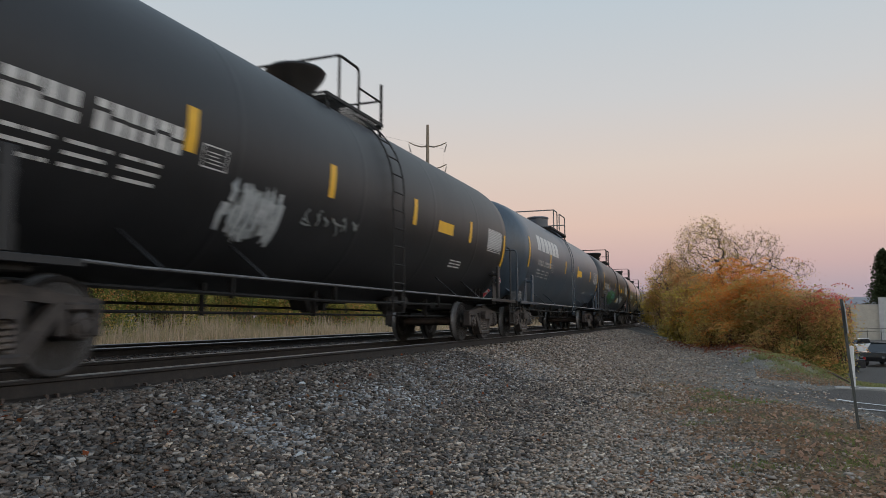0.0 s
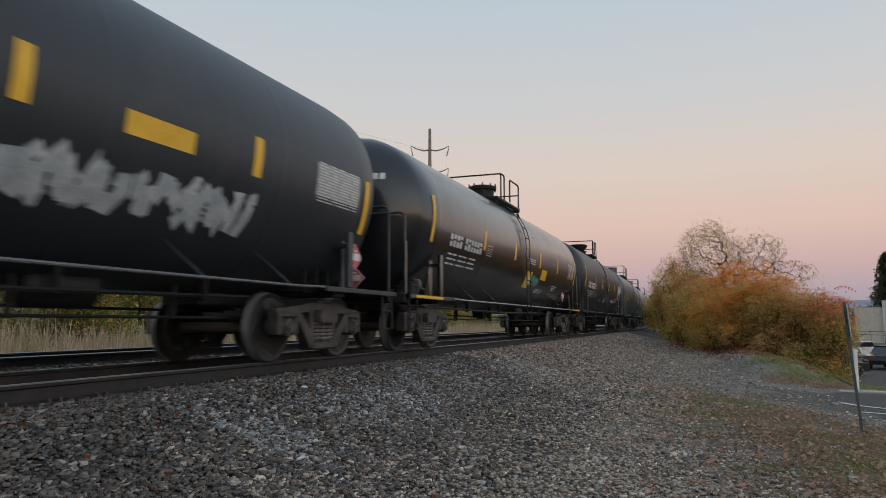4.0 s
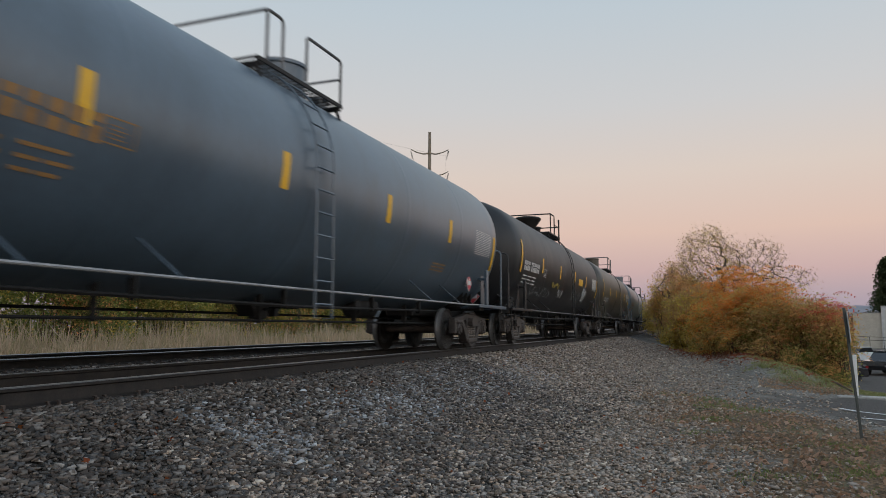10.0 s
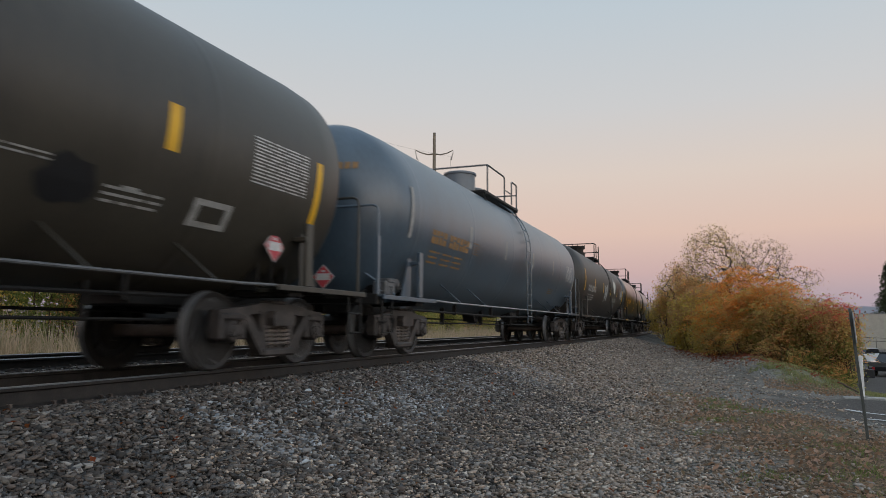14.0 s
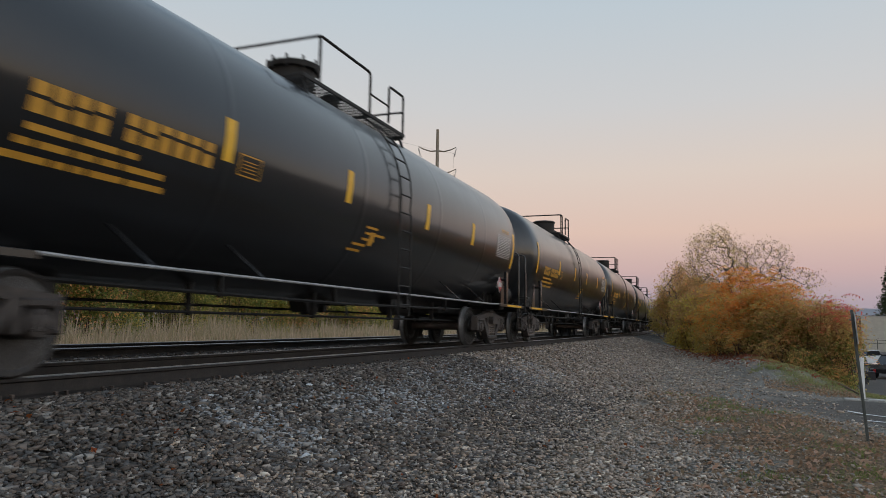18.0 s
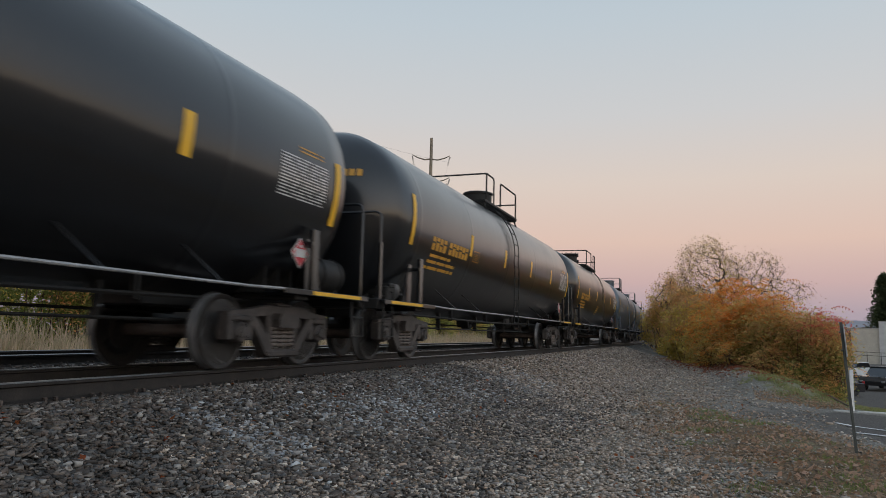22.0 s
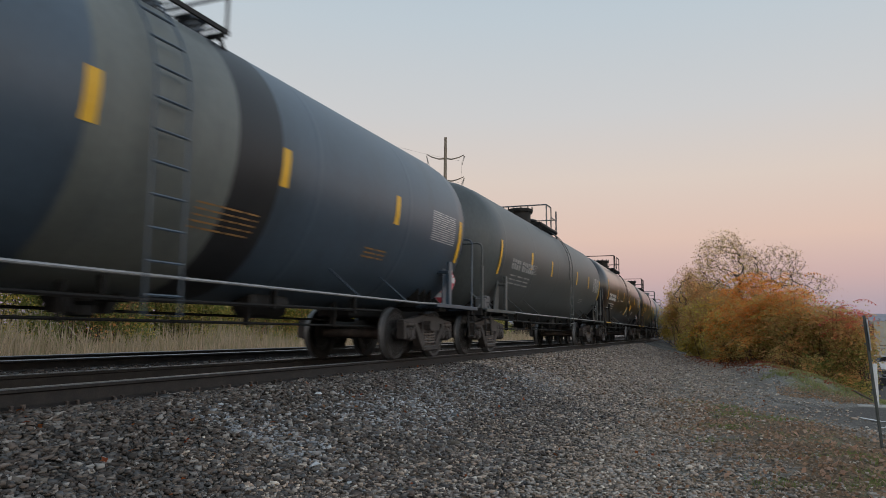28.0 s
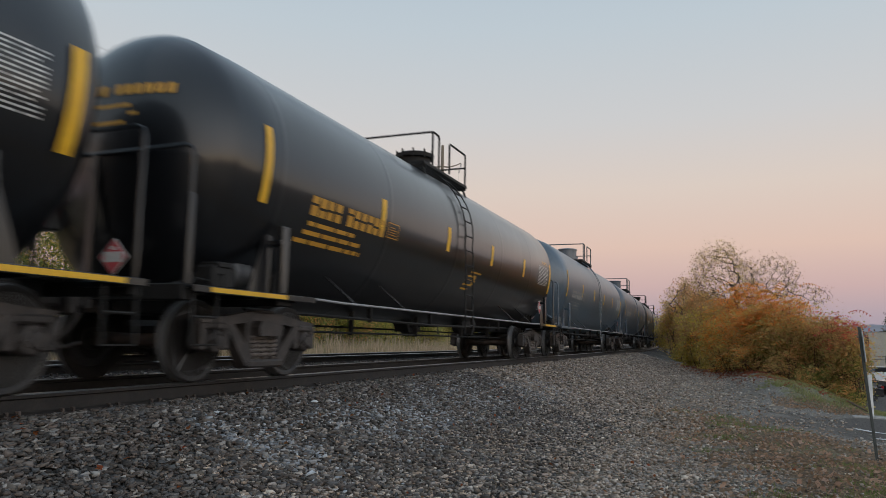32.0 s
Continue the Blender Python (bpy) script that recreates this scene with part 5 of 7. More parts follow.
def decor_8(tank, half, rng):
    spray(tank, "paint_patch", PAINT["black"], "black repainted patch", lambda s: s.blob(3.3, 1.73, 0.34, 0.22, rng))
    spray(tank, "paint_patch", PAINT["black"], "black repainted patch", lambda s: s.blob(-0.9, 1.75, 0.3, 0.4, rng))
    spray(tank, "notice_stencil", DULL_WHITE, "pale rows of bars", lambda s: s.lines(2.5, 3.1, 1.84, 1.92, 2, rng, 0.4).lines(3.85, 4.05, 1.74, 1.8, 1, rng, 0.8))
    spray(tank, "label_plate", DULL_WHITE, "pale framed plate", lambda s: s.patch(4.8, 5.4, 1.56, 1.84))
    spray(tank, "label_plate", PAINT["olive"], "dark inside of a framed plate", lambda s: s.patch(4.9, 5.3, 1.62, 1.78, 0.009))


def decor_10(tank, half, rng):
    spray(tank, "graffiti", "grey", "grey edge of a sprayed gem", lambda s: s.fan([(2.36, 2.85), (2.98, 3.36), (3.82, 2.8), (3.06, 2.22)], 0.005))
    spray(tank, "graffiti", "pale", "pale sprayed gem shape", lambda s: s.fan([(2.5, 2.75), (2.85, 3.0), (3.3, 2.95), (3.45, 2.7), (3.05, 2.3), (2.65, 2.4)], 0.009))
    spray(tank, "graffiti", "brown", "brown sprayed letters", lambda s: s.scrawl(3.9, 6.4, 2.5, 3.02, 10, rng, 0.11).scrawl(0.8, 2.4, 2.1, 2.5, 5, rng, 0.04))
    spray(tank, "graffiti", "grey", "grey sprayed blocks", lambda s: s.patch(2.62, 3.15, 1.86, 2.08, 0.006).patch(3.25, 4.0, 1.88, 2.1, 0.006))
    spray(tank, "graffiti", "silver", "grey and white sprayed scrawl", lambda s: s.scrawl(-0.8, 0.1, 1.75, 2.65, 8, rng, 0.11))


def decor_17(tank, half, rng):
    spray(tank, "notice_stencil", FADED, "faded orange rows of bars", lambda s: s.lines(0.2, 1.2, 1.55, 1.86, 5, rng, 0.3))


def decor_19(tank, half, rng):
    spray(tank, "label_plate", YELLOW, "yellow notice panel beside the ladder", lambda s: s.patch(0.4, 0.98, 1.52, 1.95, 0.005, 0.2))
    spray(tank, "label_plate", "pale", "pale patch on a yellow panel", lambda s: s.patch(0.68, 0.94, 1.58, 1.84, 0.008, 0.1))
    spray(tank, "label_plate", YELLOW, "yellow notice panel", lambda s: s.patch(2.15, 2.85, 1.82, 2.12))
    spray(tank, "notice_stencil", WHITE, "white rows of bars", lambda s: s.lines(0.7, 1.5, 2.18, 2.34, 3, rng, 0.4).lines(-1.1, -0.5, 1.6, 1.7, 2, rng, 0.4).lines(1.9, 2.6, 1.45, 1.58, 3, rng, 0.4).lines(-2.6, -1.7, 2.16, 2.2, 1, rng, 0.8).lines(1.2, 1.9, 2.98, 3.06, 2, rng, 0.3))


def notice_at(middle):
    """The yellow notices of the black cars; middle: where the slanting block stands, if there is one."""
    def decor(tank, half, rng):
        if middle is not None:
            def rows(s):
                for k in range(5):
                    y = middle - 0.5 + 0.07 * k + rng.uniform(-0.12, 0.1)
                    s.patch(y, y + rng.uniform(0.35, 0.75), 1.58 + 0.09 * k, 1.615 + 0.09 * k, 0.005)
                return s.patch(middle - 0.05, middle + 0.1, 1.7, 1.9, 0.006)
            spray(tank, "notice_stencil", ORANGE, "slanting rows of yellow bars", rows)
        spray(tank, "notice_stencil", ORANGE, "yellow rows of bars over the panel", lambda s: s.lines(half - 1.0, half - 0.4, 2.76, 2.86, 2, rng, 0.4))
    return decor


# the couplings between the cars: metres along the track at the clip's start
COUPLINGS = [1.78, 18.70, 36.01, 52.83, 70.77, 88.04, 105.61, 123.23, 140.69, 158.02, 176.01, 192.86, 210.33, 227.39, 244.88, 262.43,
             279.67, 296.79, 314.45, 331.25, 348.68, 365.89, 383.29, 400.69, 418.09, 435.49, 452.89, 470.29, 487.69, 505.09]
B, G = "glossy black tank car with yellow stencils and reflective stripes", "gloss_black"
CARS = [
    ("black", WHITE, "matt black tank car with white stencils and a silver scrawl", decor_0, 2),
    ("slate", DULL_WHITE, "slate grey tank car with large white block shapes", decor_1, 1),
    ("dark_grey", DULL_WHITE, "charcoal tank car with green sprayed graffiti", decor_2, 2),
    (G, WHITE, "glossy black tank car with yellow notice panels", decor_3, 0),
    ("black", WHITE, "matt black tank car with grey scrawls on its flank", decor_4, 2),
    ("slate", FADED, "blue-grey tank car with faded orange stencils", decor_5, 1),
    ("grey", FADED, "pale blue-grey tank car with faded orange stencils", None, 1),
    ("black", WHITE, "matt black tank car with yellow and silver scrawls", decor_7, 2),
    ("olive", DULL_WHITE, "olive brown tank car with pale stencils and black patches", decor_8, 1),
    ("grey", FADED, "pale blue-grey tank car with rust-orange stencils", None, 1),
    ("soot", DULL_WHITE, "sooty brown tank car with pale gem-shaped graffiti", decor_10, 0),
    (G, ORANGE, B, notice_at(-0.39), 0), (G, ORANGE, B, notice_at(0.85), 1), (G, ORANGE, B, notice_at(0.8), 1), (G, ORANGE, B, notice_at(None), 1), (G, ORANGE, B, notice_at(-0.5), 0),
    ("slate", DULL_WHITE, "slate grey tank car with small white stencils", None, 1),
    ("slate", FADED, "slate grey tank car with a pale band round its middle", decor_17, 1),
    ("green_grey", DULL_WHITE, "green-grey tank car with rust stains along its top", None, 0),
    (G, WHITE, "glossy black tank car with white stencils and yellow panels", decor_19, 0),
    (G, ORANGE, B, notice_at(0.5), 0),
    ("grey", DULL_WHITE, "pale blue-grey tank car with white stencils", None, 1), ("slate", DULL_WHITE, "slate grey tank car with white stencils", None, 1),
    ("dark_grey", WHITE, "charcoal tank car with white stencils", None, 2), ("soot", WHITE, "sooty brown tank car with white stencils", None, 1),
    ("black", WHITE, "matt black tank car with white stencils", None, 2), (G, ORANGE, B, notice_at(0.5), 0),
    ("slate", DULL_WHITE, "slate grey tank car with white stencils", None, 1), ("black", WHITE, "matt black tank car with white stencils", None, 2),
]
# what sets the cars apart: places of stripes, ladder, railing and hatch along each tank
SHORT, LONG, POST = "short", "long", "post"
STRIPES = {0: (2.38, 5.24, 8.22, 11.38), 1: (3.08, 5.91, 8.75, 12.05), 2: (2.57, 5.54, 8.28, 11.27), 3: (3.3, 6.1, 9.1, 11.76), 4: (3.1, 5.65, 8.3, 10.92),
           5: (3.18, 5.95, 8.97, 11.9), 6: (2.86, 5.84, 8.85, 11.77), 7: (2.77, 5.71, 8.69, 11.46), 8: (3.02, 6.23, 8.74, 11.56), 9: (3.18, 5.97, 8.82, 11.59),
           10: (2.71, 5.64, 8.43, 11.28), 11: (3.31, 5.97, 8.91, 11.46), 12: (3.21, 6.12, 8.79, 11.7), 13: (3.74, 6.28, 9.08, 11.66), 14: (3.31, 6.14, 9.02, 11.89),
           15: (3.12, 5.77, 8.81, 11.5), 16: (3.0, 6.01, 8.65, 11.46), 17: (3.02, 6.14, 8.92, 12.01), 18: (2.85, 5.27, 9.2, 11.51), 19: (3.37, 6.0, 8.84, 11.53)}
LADDERS = {0: 0.2, 1: -0.4, 2: -0.75, 4: -0.74, 5: 0.43, 6: -0.78, 7: 0.34, 8: 0.5, 9: 0.31, 10: 0.38, 11: 0.35, 15: 0.25, 16: -0.6, 18: 0.67}
DECKS = {0: (POST, -0.72, -0.05, 0, 0.82), 1: (SHORT, -0.8, -0.1, 0.35, 1.56), 2: (SHORT, -1.15, -0.9, -0.42, 0.36), 4: (SHORT, -1.1, -0.8, -0.3, 0.25), 5: (LONG, -1.4, 0.2, 0.95, 1.6),
         6: (SHORT, -1.29, -0.92, -0.31, 0.7), 7: (POST, -0.7, 0.0, 0, 0.9), 8: (POST, -0.5, 0.4, 0, 1.25), 9: (LONG, -1.5, 0.1, 0.85, 1.4), 10: (POST, -0.6, 0.1, 0, 0.93),
         11: (LONG, -1.42, 0.2, 0.93, 1.54), 12: (SHORT, -1.04, -0.75, -0.15, 0.5), 13: (SHORT, -1.0, -0.7, -0.1, 0.7), 14: (SHORT, -1.29, -0.6, 0.06, 1.75), 15: (LONG, -1.35, 0.3, 1.1, 1.7),
         16: (SHORT, -1.34, -0.99, -0.44, 0.33), 18: (POST, -0.17, 0.5, 0, 1.28), 19: (SHORT, -1.0, -0.6, 0.0, 1.19)}
HATCH = {0: -0.54, 1: 0.58, 2: 0.17, 4: 0.03, 5: -0.71, 6: 0.38, 7: -0.45, 8: -0.61, 9: -1.03, 10: -0.36, 11: -0.71, 12: 0.18, 13: 0.4, 14: 0.87, 15: -0.68, 16: 0.18, 17: 0.25, 18: -0.06, 19: 0.73}
REAR = {4: -0.3, 5: -0.15, 8: -0.3, 12: 0.2, 14: 0.15, 16: 0.15, 19: 0.2}
TRUCKS = {6: 1.87, 8: 1.68, 9: 1.87, 17: 1.85, 18: 1.65}
WIDE = dict(mark=(0.35, 2.14, 0.27, 0.18))
OPTIONS = {0: WIDE, 2: WIDE, 7: WIDE, 16: WIDE, 1: dict(mark=(1.2, 2.2, 0.16, 0.2)), 8: dict(mark=(0.75, 1.84, 0.22, 0.17)),
           17: dict(bands=((-1.3, 0.6, 1), (0.6, 1.4, 3))), 19: dict(mark=(0.55, 2.05, 0.30, 0.215))}
train = []
for i, (colour, ink, label, extra, manway) in enumerate(CARS):
    length = COUPLINGS[i + 1] - COUPLINGS[i]
    car = tank_car(length, colour, ink, label, 100 + i, extra, manway, head_ink=ink if ink in (ORANGE, FADED, WHITE) else None, hatch=HATCH.get(i, 0.2), stripe_at=STRIPES.get(i, (3.0, 5.83, 8.6, 11.4)), ladder_at=LADDERS.get(i, -0.48),
                   deck=DECKS.get(i, (SHORT, -1.0, -0.65, -0.05, 0.96)), rear=REAR.get(i, 0.0), truck_in=TRUCKS.get(i, TRUCK_IN), low_stripe=i == 18, end_tank=10 <= i < 16, placard={3: (1.22, 2.68), 6: (1.22, 2.55), 8: (1.22, 2.3)}.get(i, (1.3, 2.0) if colour == G else (1.34, 1.5)),
                   stripe=DULL_WHITE if i == 9 else YELLOW, **OPTIONS.get(i, {}))
    train.append((car, (COUPLINGS[i] + COUPLINGS[i + 1]) / 2, length / 2 - TRUCK_IN))


def rolled(t):
    """How far the train has rolled after t seconds."""
    way = 0.0
    for (a, va), (b, vb) in zip(PACE, PACE[1:]):
        if t > a:
            q = min(t, b)
            way += (q - a) * (va + va + (vb - va) * (q - a) / (b - a)) / 2
    return way


def motions():
    """The train rolls past, and its wheels turn."""
    for car, middle, reach in train:
        rows = []
        for k in range(33):
            s = middle - rolled(k)
            x0, y0, w0 = on_line(s - reach)
            x1, y1, w1 = on_line(s + reach)
            turn = math.degrees(math.atan2(-(x1 - x0), y1 - y0))
            rows.append((float(k), pose(float(x0 + x1) / 2, float(y0 + y1) / 2, 0, 0, 0, turn)))
        walk(car, rows)
        for axle in [c for c in car.children if c.name.startswith("wheelset")]:
            y, first = axle.location.y, math.degrees(axle.rotation_euler.x)
            walk(axle, [(k / 15, pose(0, y, R_WHEEL, (first + math.degrees(rolled(k / 15) / R_WHEEL)) % 360)) for k in range(481)])


# ---- plants ----
BARK = material("grey_brown_bark", [(0.05, 0.038, 0.028), (0.10, 0.078, 0.058), (0.15, 0.12, 0.095)], 5, 0.9, 0.06, 0, 0.5, streak=(1, 1, 0.3))
STEM = material("reddish_stem", [(0.06, 0.035, 0.024), (0.12, 0.075, 0.05)], 6, 0.85, 0.06, 0, 0.3)


def foliage(name, colours):
    return material(name, colours, 1.2, 0.7, 0.1, 0, 0.0, island=0.7, leaf=0.6, spec=0.2)


LEAF = {
    "orange": foliage("orange_autumn_leaf", [(0.54, 0.155, 0.042), (0.78, 0.24, 0.05), (0.85, 0.33, 0.07), (0.72, 0.38, 0.085), (0.4, 0.28, 0.07)]),
    "rust": foliage("rust_autumn_leaf", [(0.62, 0.26, 0.12), (0.85, 0.37, 0.14), (0.9, 0.5, 0.2), (0.74, 0.49, 0.2), (0.56, 0.42, 0.17)]),
    "red": foliage("crimson_autumn_leaf", [(0.42, 0.06, 0.06), (0.66, 0.10, 0.085), (0.72, 0.18, 0.10), (0.46, 0.18, 0.07)]),
    "gold": foliage("golden_autumn_leaf", [(0.58, 0.37, 0.08), (0.8, 0.56, 0.12), (0.7, 0.54, 0.13), (0.5, 0.42, 0.11), (0.4, 0.36, 0.10)]),
    "olive": foliage("olive_autumn_leaf", [(0.4, 0.35, 0.12), (0.56, 0.47, 0.16), (0.72, 0.56, 0.2), (0.64, 0.43, 0.18)]),
    "green": foliage("dull_green_leaf", [(0.12, 0.16, 0.045), (0.2, 0.25, 0.07), (0.3, 0.32, 0.095), (0.42, 0.38, 0.11)]),
    "brown": foliage("brown_autumn_leaf", [(0.36, 0.19, 0.10), (0.54, 0.29, 0.14), (0.62, 0.40, 0.17), (0.42, 0.34, 0.13)]),
    "fir": foliage("dark_conifer_needles", [(0.035, 0.05, 0.024), (0.06, 0.08, 0.036), (0.095, 0.105, 0.05)]),
}


def leaf_cloud(rng, points, size, droop=0.3, long=1.0):
    """Small folded leaves, two faces each, at the points."""
    n = len(points)
    yaw, pitch, roll = rng.uniform(0, 2 * np.pi, n), rng.normal(-droop, 0.5, n), rng.normal(0, 0.6, n)
    size = size * rng.uniform(0.6, 1.3, n)
    f = np.stack([np.cos(yaw) * np.cos(pitch), np.sin(yaw) * np.cos(pitch), np.sin(pitch)], 1)
    side = np.stack([-np.sin(yaw), np.cos(yaw), np.zeros(n)], 1)
    up = np.cross(f, side)
    wide = side * np.cos(roll)[:, None] + up * np.sin(roll)[:, None]
    lift = np.cross(f, wide)
    half, w = f * (size * long)[:, None] * 0.5, wide * (size * 0.32)[:, None]
    tip, tail = points + half, points - half
    a, b = points + w + lift * (size * 0.1)[:, None], points - w + lift * (size * 0.1)[:, None]
    verts = np.stack([tail, a, tip, b], 1).reshape(-1, 3)
    i = np.arange(n)[:, None] * 4
    return verts, np.concatenate([i + np.array([[0, 1, 2]]), i + np.array([[0, 2, 3]])])


def fronds(rng, points, length):
    """Drooping feathered leaves: a row of leaflets to both sides of each spine."""
    n, pairs = len(points), 7
    yaw, length = rng.uniform(0, 2 * np.pi, n), length * rng.uniform(0.7, 1.25, n)
    f = np.stack([np.cos(yaw), np.sin(yaw), np.zeros(n)], 1)
    side = np.stack([-np.sin(yaw), np.cos(yaw), np.zeros(n)], 1)
    rise = rng.uniform(0.2, 0.9, n)
    verts, faces = [], []
    for k in range(pairs):
        u, u2 = (k + 0.3) / pairs, (k + 0.75) / pairs
        place = lambda q: points + f * (length * q)[:, None] + np.array([0, 0, 1]) * (length * (rise * q - 0.75 * q * q))[:, None]
        p, q = place(u), place(u2)
        for d in (-1, 1):
            tip = (p + q) / 2 + side * d * (length * (0.30 - 0.16 * u))[:, None] - np.array([0, 0, 1]) * (length * rng.uniform(0.05, 0.16, n))[:, None] + f * (length * 0.05)[:, None]
            at = len(verts) * n
            verts += [p, q, tip]
            faces.append(np.stack([at + np.arange(n), at + n + np.arange(n), at + 2 * n + np.arange(n)], 1))
    return np.concatenate(verts), np.concatenate(faces)


def plant(name, label, category, at, shape, stem_mat, clouds, group="", limb="trunk"):
    """A plant in its parts: a woody frame and one crown for each kind of leaf."""
    ob = thing(name, None, label, category, group, "", pose(*at))
    if shape is not None:
        part(limb, shape.mesh(limb, stem_mat), ob)
    for verts, faces, mat in clouds:
        part("crown", raw_mesh("crown", verts, faces, mat), ob)
    return ob


def ground_at(x, y):
    return float(height(np.array([x]), np.array([y]))[0])


def thicket(x, y, wide, high, kinds, leaves, seed, label, frond=0.0, leaf=0.12, clumps=26, low=0.12, name="shrub"):
    """A bush of many stems; leaves gather in clumps over an uneven dome."""
    rng = np.random.RandomState(seed)
    shape, centres = Shape(), []
    for k in range(clumps):
        w, q = rng.uniform(0, 2 * np.pi), math.sqrt(rng.uniform(0, 1))
        roof = high * (1 - 0.38 * q * q) * rng.uniform(0.86, 1.04)
        c = Vector((q * wide * math.cos(w), q * wide * math.sin(w), roof * (1 - (1 - low) * rng.uniform(0, 1) ** 1.9)))
        foot = Vector((c.x * 0.6 + rng.normal(0, 0.15), c.y * 0.6 + rng.normal(0, 0.15), -0.1))
        mid = (foot + c) / 2 + Vector(rng.normal(0, 0.14, 3))
        shape.tube([foot, mid, c], [0.022, 0.016, 0.007], 4, False)
        for _ in range(3):
            shape.tube([mid, (mid + c) / 2 + Vector(rng.normal(0, 0.2, 3)), c + Vector(rng.normal(0, 0.3, 3))], [0.011, 0.008, 0.004], 3, False)
        centres.append(c)
    clouds = []
    per = leaves / clumps
    for k, (kind, share, floor, top) in enumerate(kinds):
        pts = []
        for c in centres:
            if floor <= c.z / high <= top:
                m = int(per * share * rng.choice([0.35, 0.8, 1.2, 1.6]))
                r = rng.normal(0, 1, (m, 3)) * np.array([0.15 * wide + 0.14, 0.15 * wide + 0.14, 0.06 * high + 0.06])
                pts.append(np.array(c)[None] + r)
        if not pts:
            continue
        pts = np.concatenate(pts)
        pts[:, 2] = np.maximum(pts[:, 2], 0.05)
        if frond and kind in ("orange", "red"):
            v, f = fronds(rng, pts[:: 23], frond * 1.55)
        elif frond and kind in ("rust", "gold"):
            v, f = fronds(rng, pts[:: 15], frond * 0.95)
        else:
            v, f = leaf_cloud(rng, pts, leaf)
        clouds.append((v, f, LEAF[kind]))
    return plant(name, label, "shrub", (x, y, ground_at(x, y)), shape, STEM, clouds, "shrubs along the railway", "stem_tangle")


# sumac and brush along the yard's edge: x, y, spread, height, leaves, frond length, label
BRUSH = [
    (4.5, 30.3, 0.65, 3.5, [("olive", 1.8, 0, 0.75), ("red", 2.3, 0.8, 1), ("green", 1.6, 0, 0.6), ("brown", 1.2, 0.3, 0.85), ("rust", 0.8, 0.2, 0.95)], 0.5, "sumac shrub with crimson and olive leaves"),
    (3.85, 31.2, 0.95, 4.1, [("olive", 1.9, 0, 0.8), ("red", 2.5, 0.8, 1), ("rust", 0.8, 0.1, 0.85), ("brown", 1.3, 0.3, 0.85), ("green", 1.8, 0, 0.6)], 0.5, "sumac shrub with crimson tips over rust and green"),
    (3.1, 32.6, 1.1, 3.9, [("olive", 2.2, 0, 0.9), ("orange", 1.5, 0.68, 1), ("rust", 1.0, 0.2, 1), ("brown", 1.4, 0.3, 0.85), ("green", 1.4, 0, 0.6)], 0.55, "rust-brown autumn shrub with bare stems"),
    (2.2, 34.4, 1.3, 3.9, [("olive", 2.0, 0, 0.8), ("orange", 2.5, 0.5, 1), ("rust", 1.2, 0.1, 0.8), ("brown", 0.7, 0.3, 0.8), ("green", 1.0, 0, 0.5), ("gold", 0.7, 0.1, 0.7)], 0.6, "sumac shrub with bright orange leaves"),
    (1.25, 38.0, 1.4, 3.9, [("orange", 2.5, 0.3, 1), ("rust", 0.7, 0.0, 0.7), ("olive", 0.9, 0, 0.8), ("green", 0.7, 0, 0.55), ("gold", 0.5, 0.1, 0.8)], 0.65, "sumac shrub with vivid orange fronds"),
    (0.5, 42.0, 1.3, 3.3, [("gold", 1.7, 0.1, 1), ("olive", 0.5, 0, 0.9), ("orange", 1.4, 0.3, 1), ("green", 0.3, 0, 0.5)], 0.6, "golden and orange autumn shrub"),
    (-0.35, 48.0, 1.6, 4.2, [("gold", 1.1, 0, 0.8), ("olive", 0.6, 0, 0.7), ("brown", 1.3, 0.2, 1)], 0, "dense olive and golden shrub"),
    (-1.0, 55.0, 1.9, 5.6, [("gold", 0.7, 0, 0.7), ("brown", 1.6, 0.2, 1), ("rust", 0.7, 0.3, 1)], 0, "dense rust-brown shrub beside the railway"),
    (-2.5, 63.0, 2.0, 6.3, [("brown", 1.5, 0.1, 1), ("rust", 0.6, 0.2, 1), ("gold", 0.8, 0, 0.8)], 0, "tall rust-brown and olive shrub"),
    (-4.0, 70.0, 1.9, 4.0, [("gold", 1.9, 0, 1), ("olive", 0.5, 0, 0.6)], 0, "yellow autumn shrub beside the track"),
    (4.1, 29.6, 0.4, 1.1, [("green", 0.3, 0, 1), ("olive", 0.3, 0, 1), ("rust", 1.6, 0, 1)], 0.35, "low green and rust brush"),
    (3.3, 30.2, 0.55, 1.3, [("green", 0.3, 0, 1), ("olive", 0.25, 0, 1), ("rust", 1.8, 0, 1)], 0.4, "low green and rust brush"),
    (2.5, 31.4, 0.6, 1.3, [("rust", 1.6, 0, 1), ("olive", 0.3, 0, 1)], 0.4, "low rust-brown autumn brush"),
    (1.3, 33.8, 0.7, 1.3, [("rust", 0.8, 0, 1), ("olive", 0.7, 0, 1), ("orange", 0.5, 0, 1)], 0.5, "low rust and olive autumn brush"),
    (0.2, 37.5, 0.7, 1.4, [("olive", 0.9, 0, 1), ("orange", 0.7, 0, 1)], 0.5, "low orange autumn brush"),
    (-0.1, 42.5, 0.8, 1.4, [("olive", 0.8, 0, 1), ("gold", 1.0, 0, 1)], 0, "low olive and golden brush"),
    (-1.1, 48.5, 0.9, 1.4, [("olive", 0.9, 0, 1), ("gold", 1.2, 0, 1)], 0, "low yellow-green brush beside gravel"),
    (-2.2, 56.0, 1.0, 1.6, [("olive", 0.7, 0, 1), ("gold", 1.4, 0, 1)], 0, "low yellow-green brush beside gravel"),
]
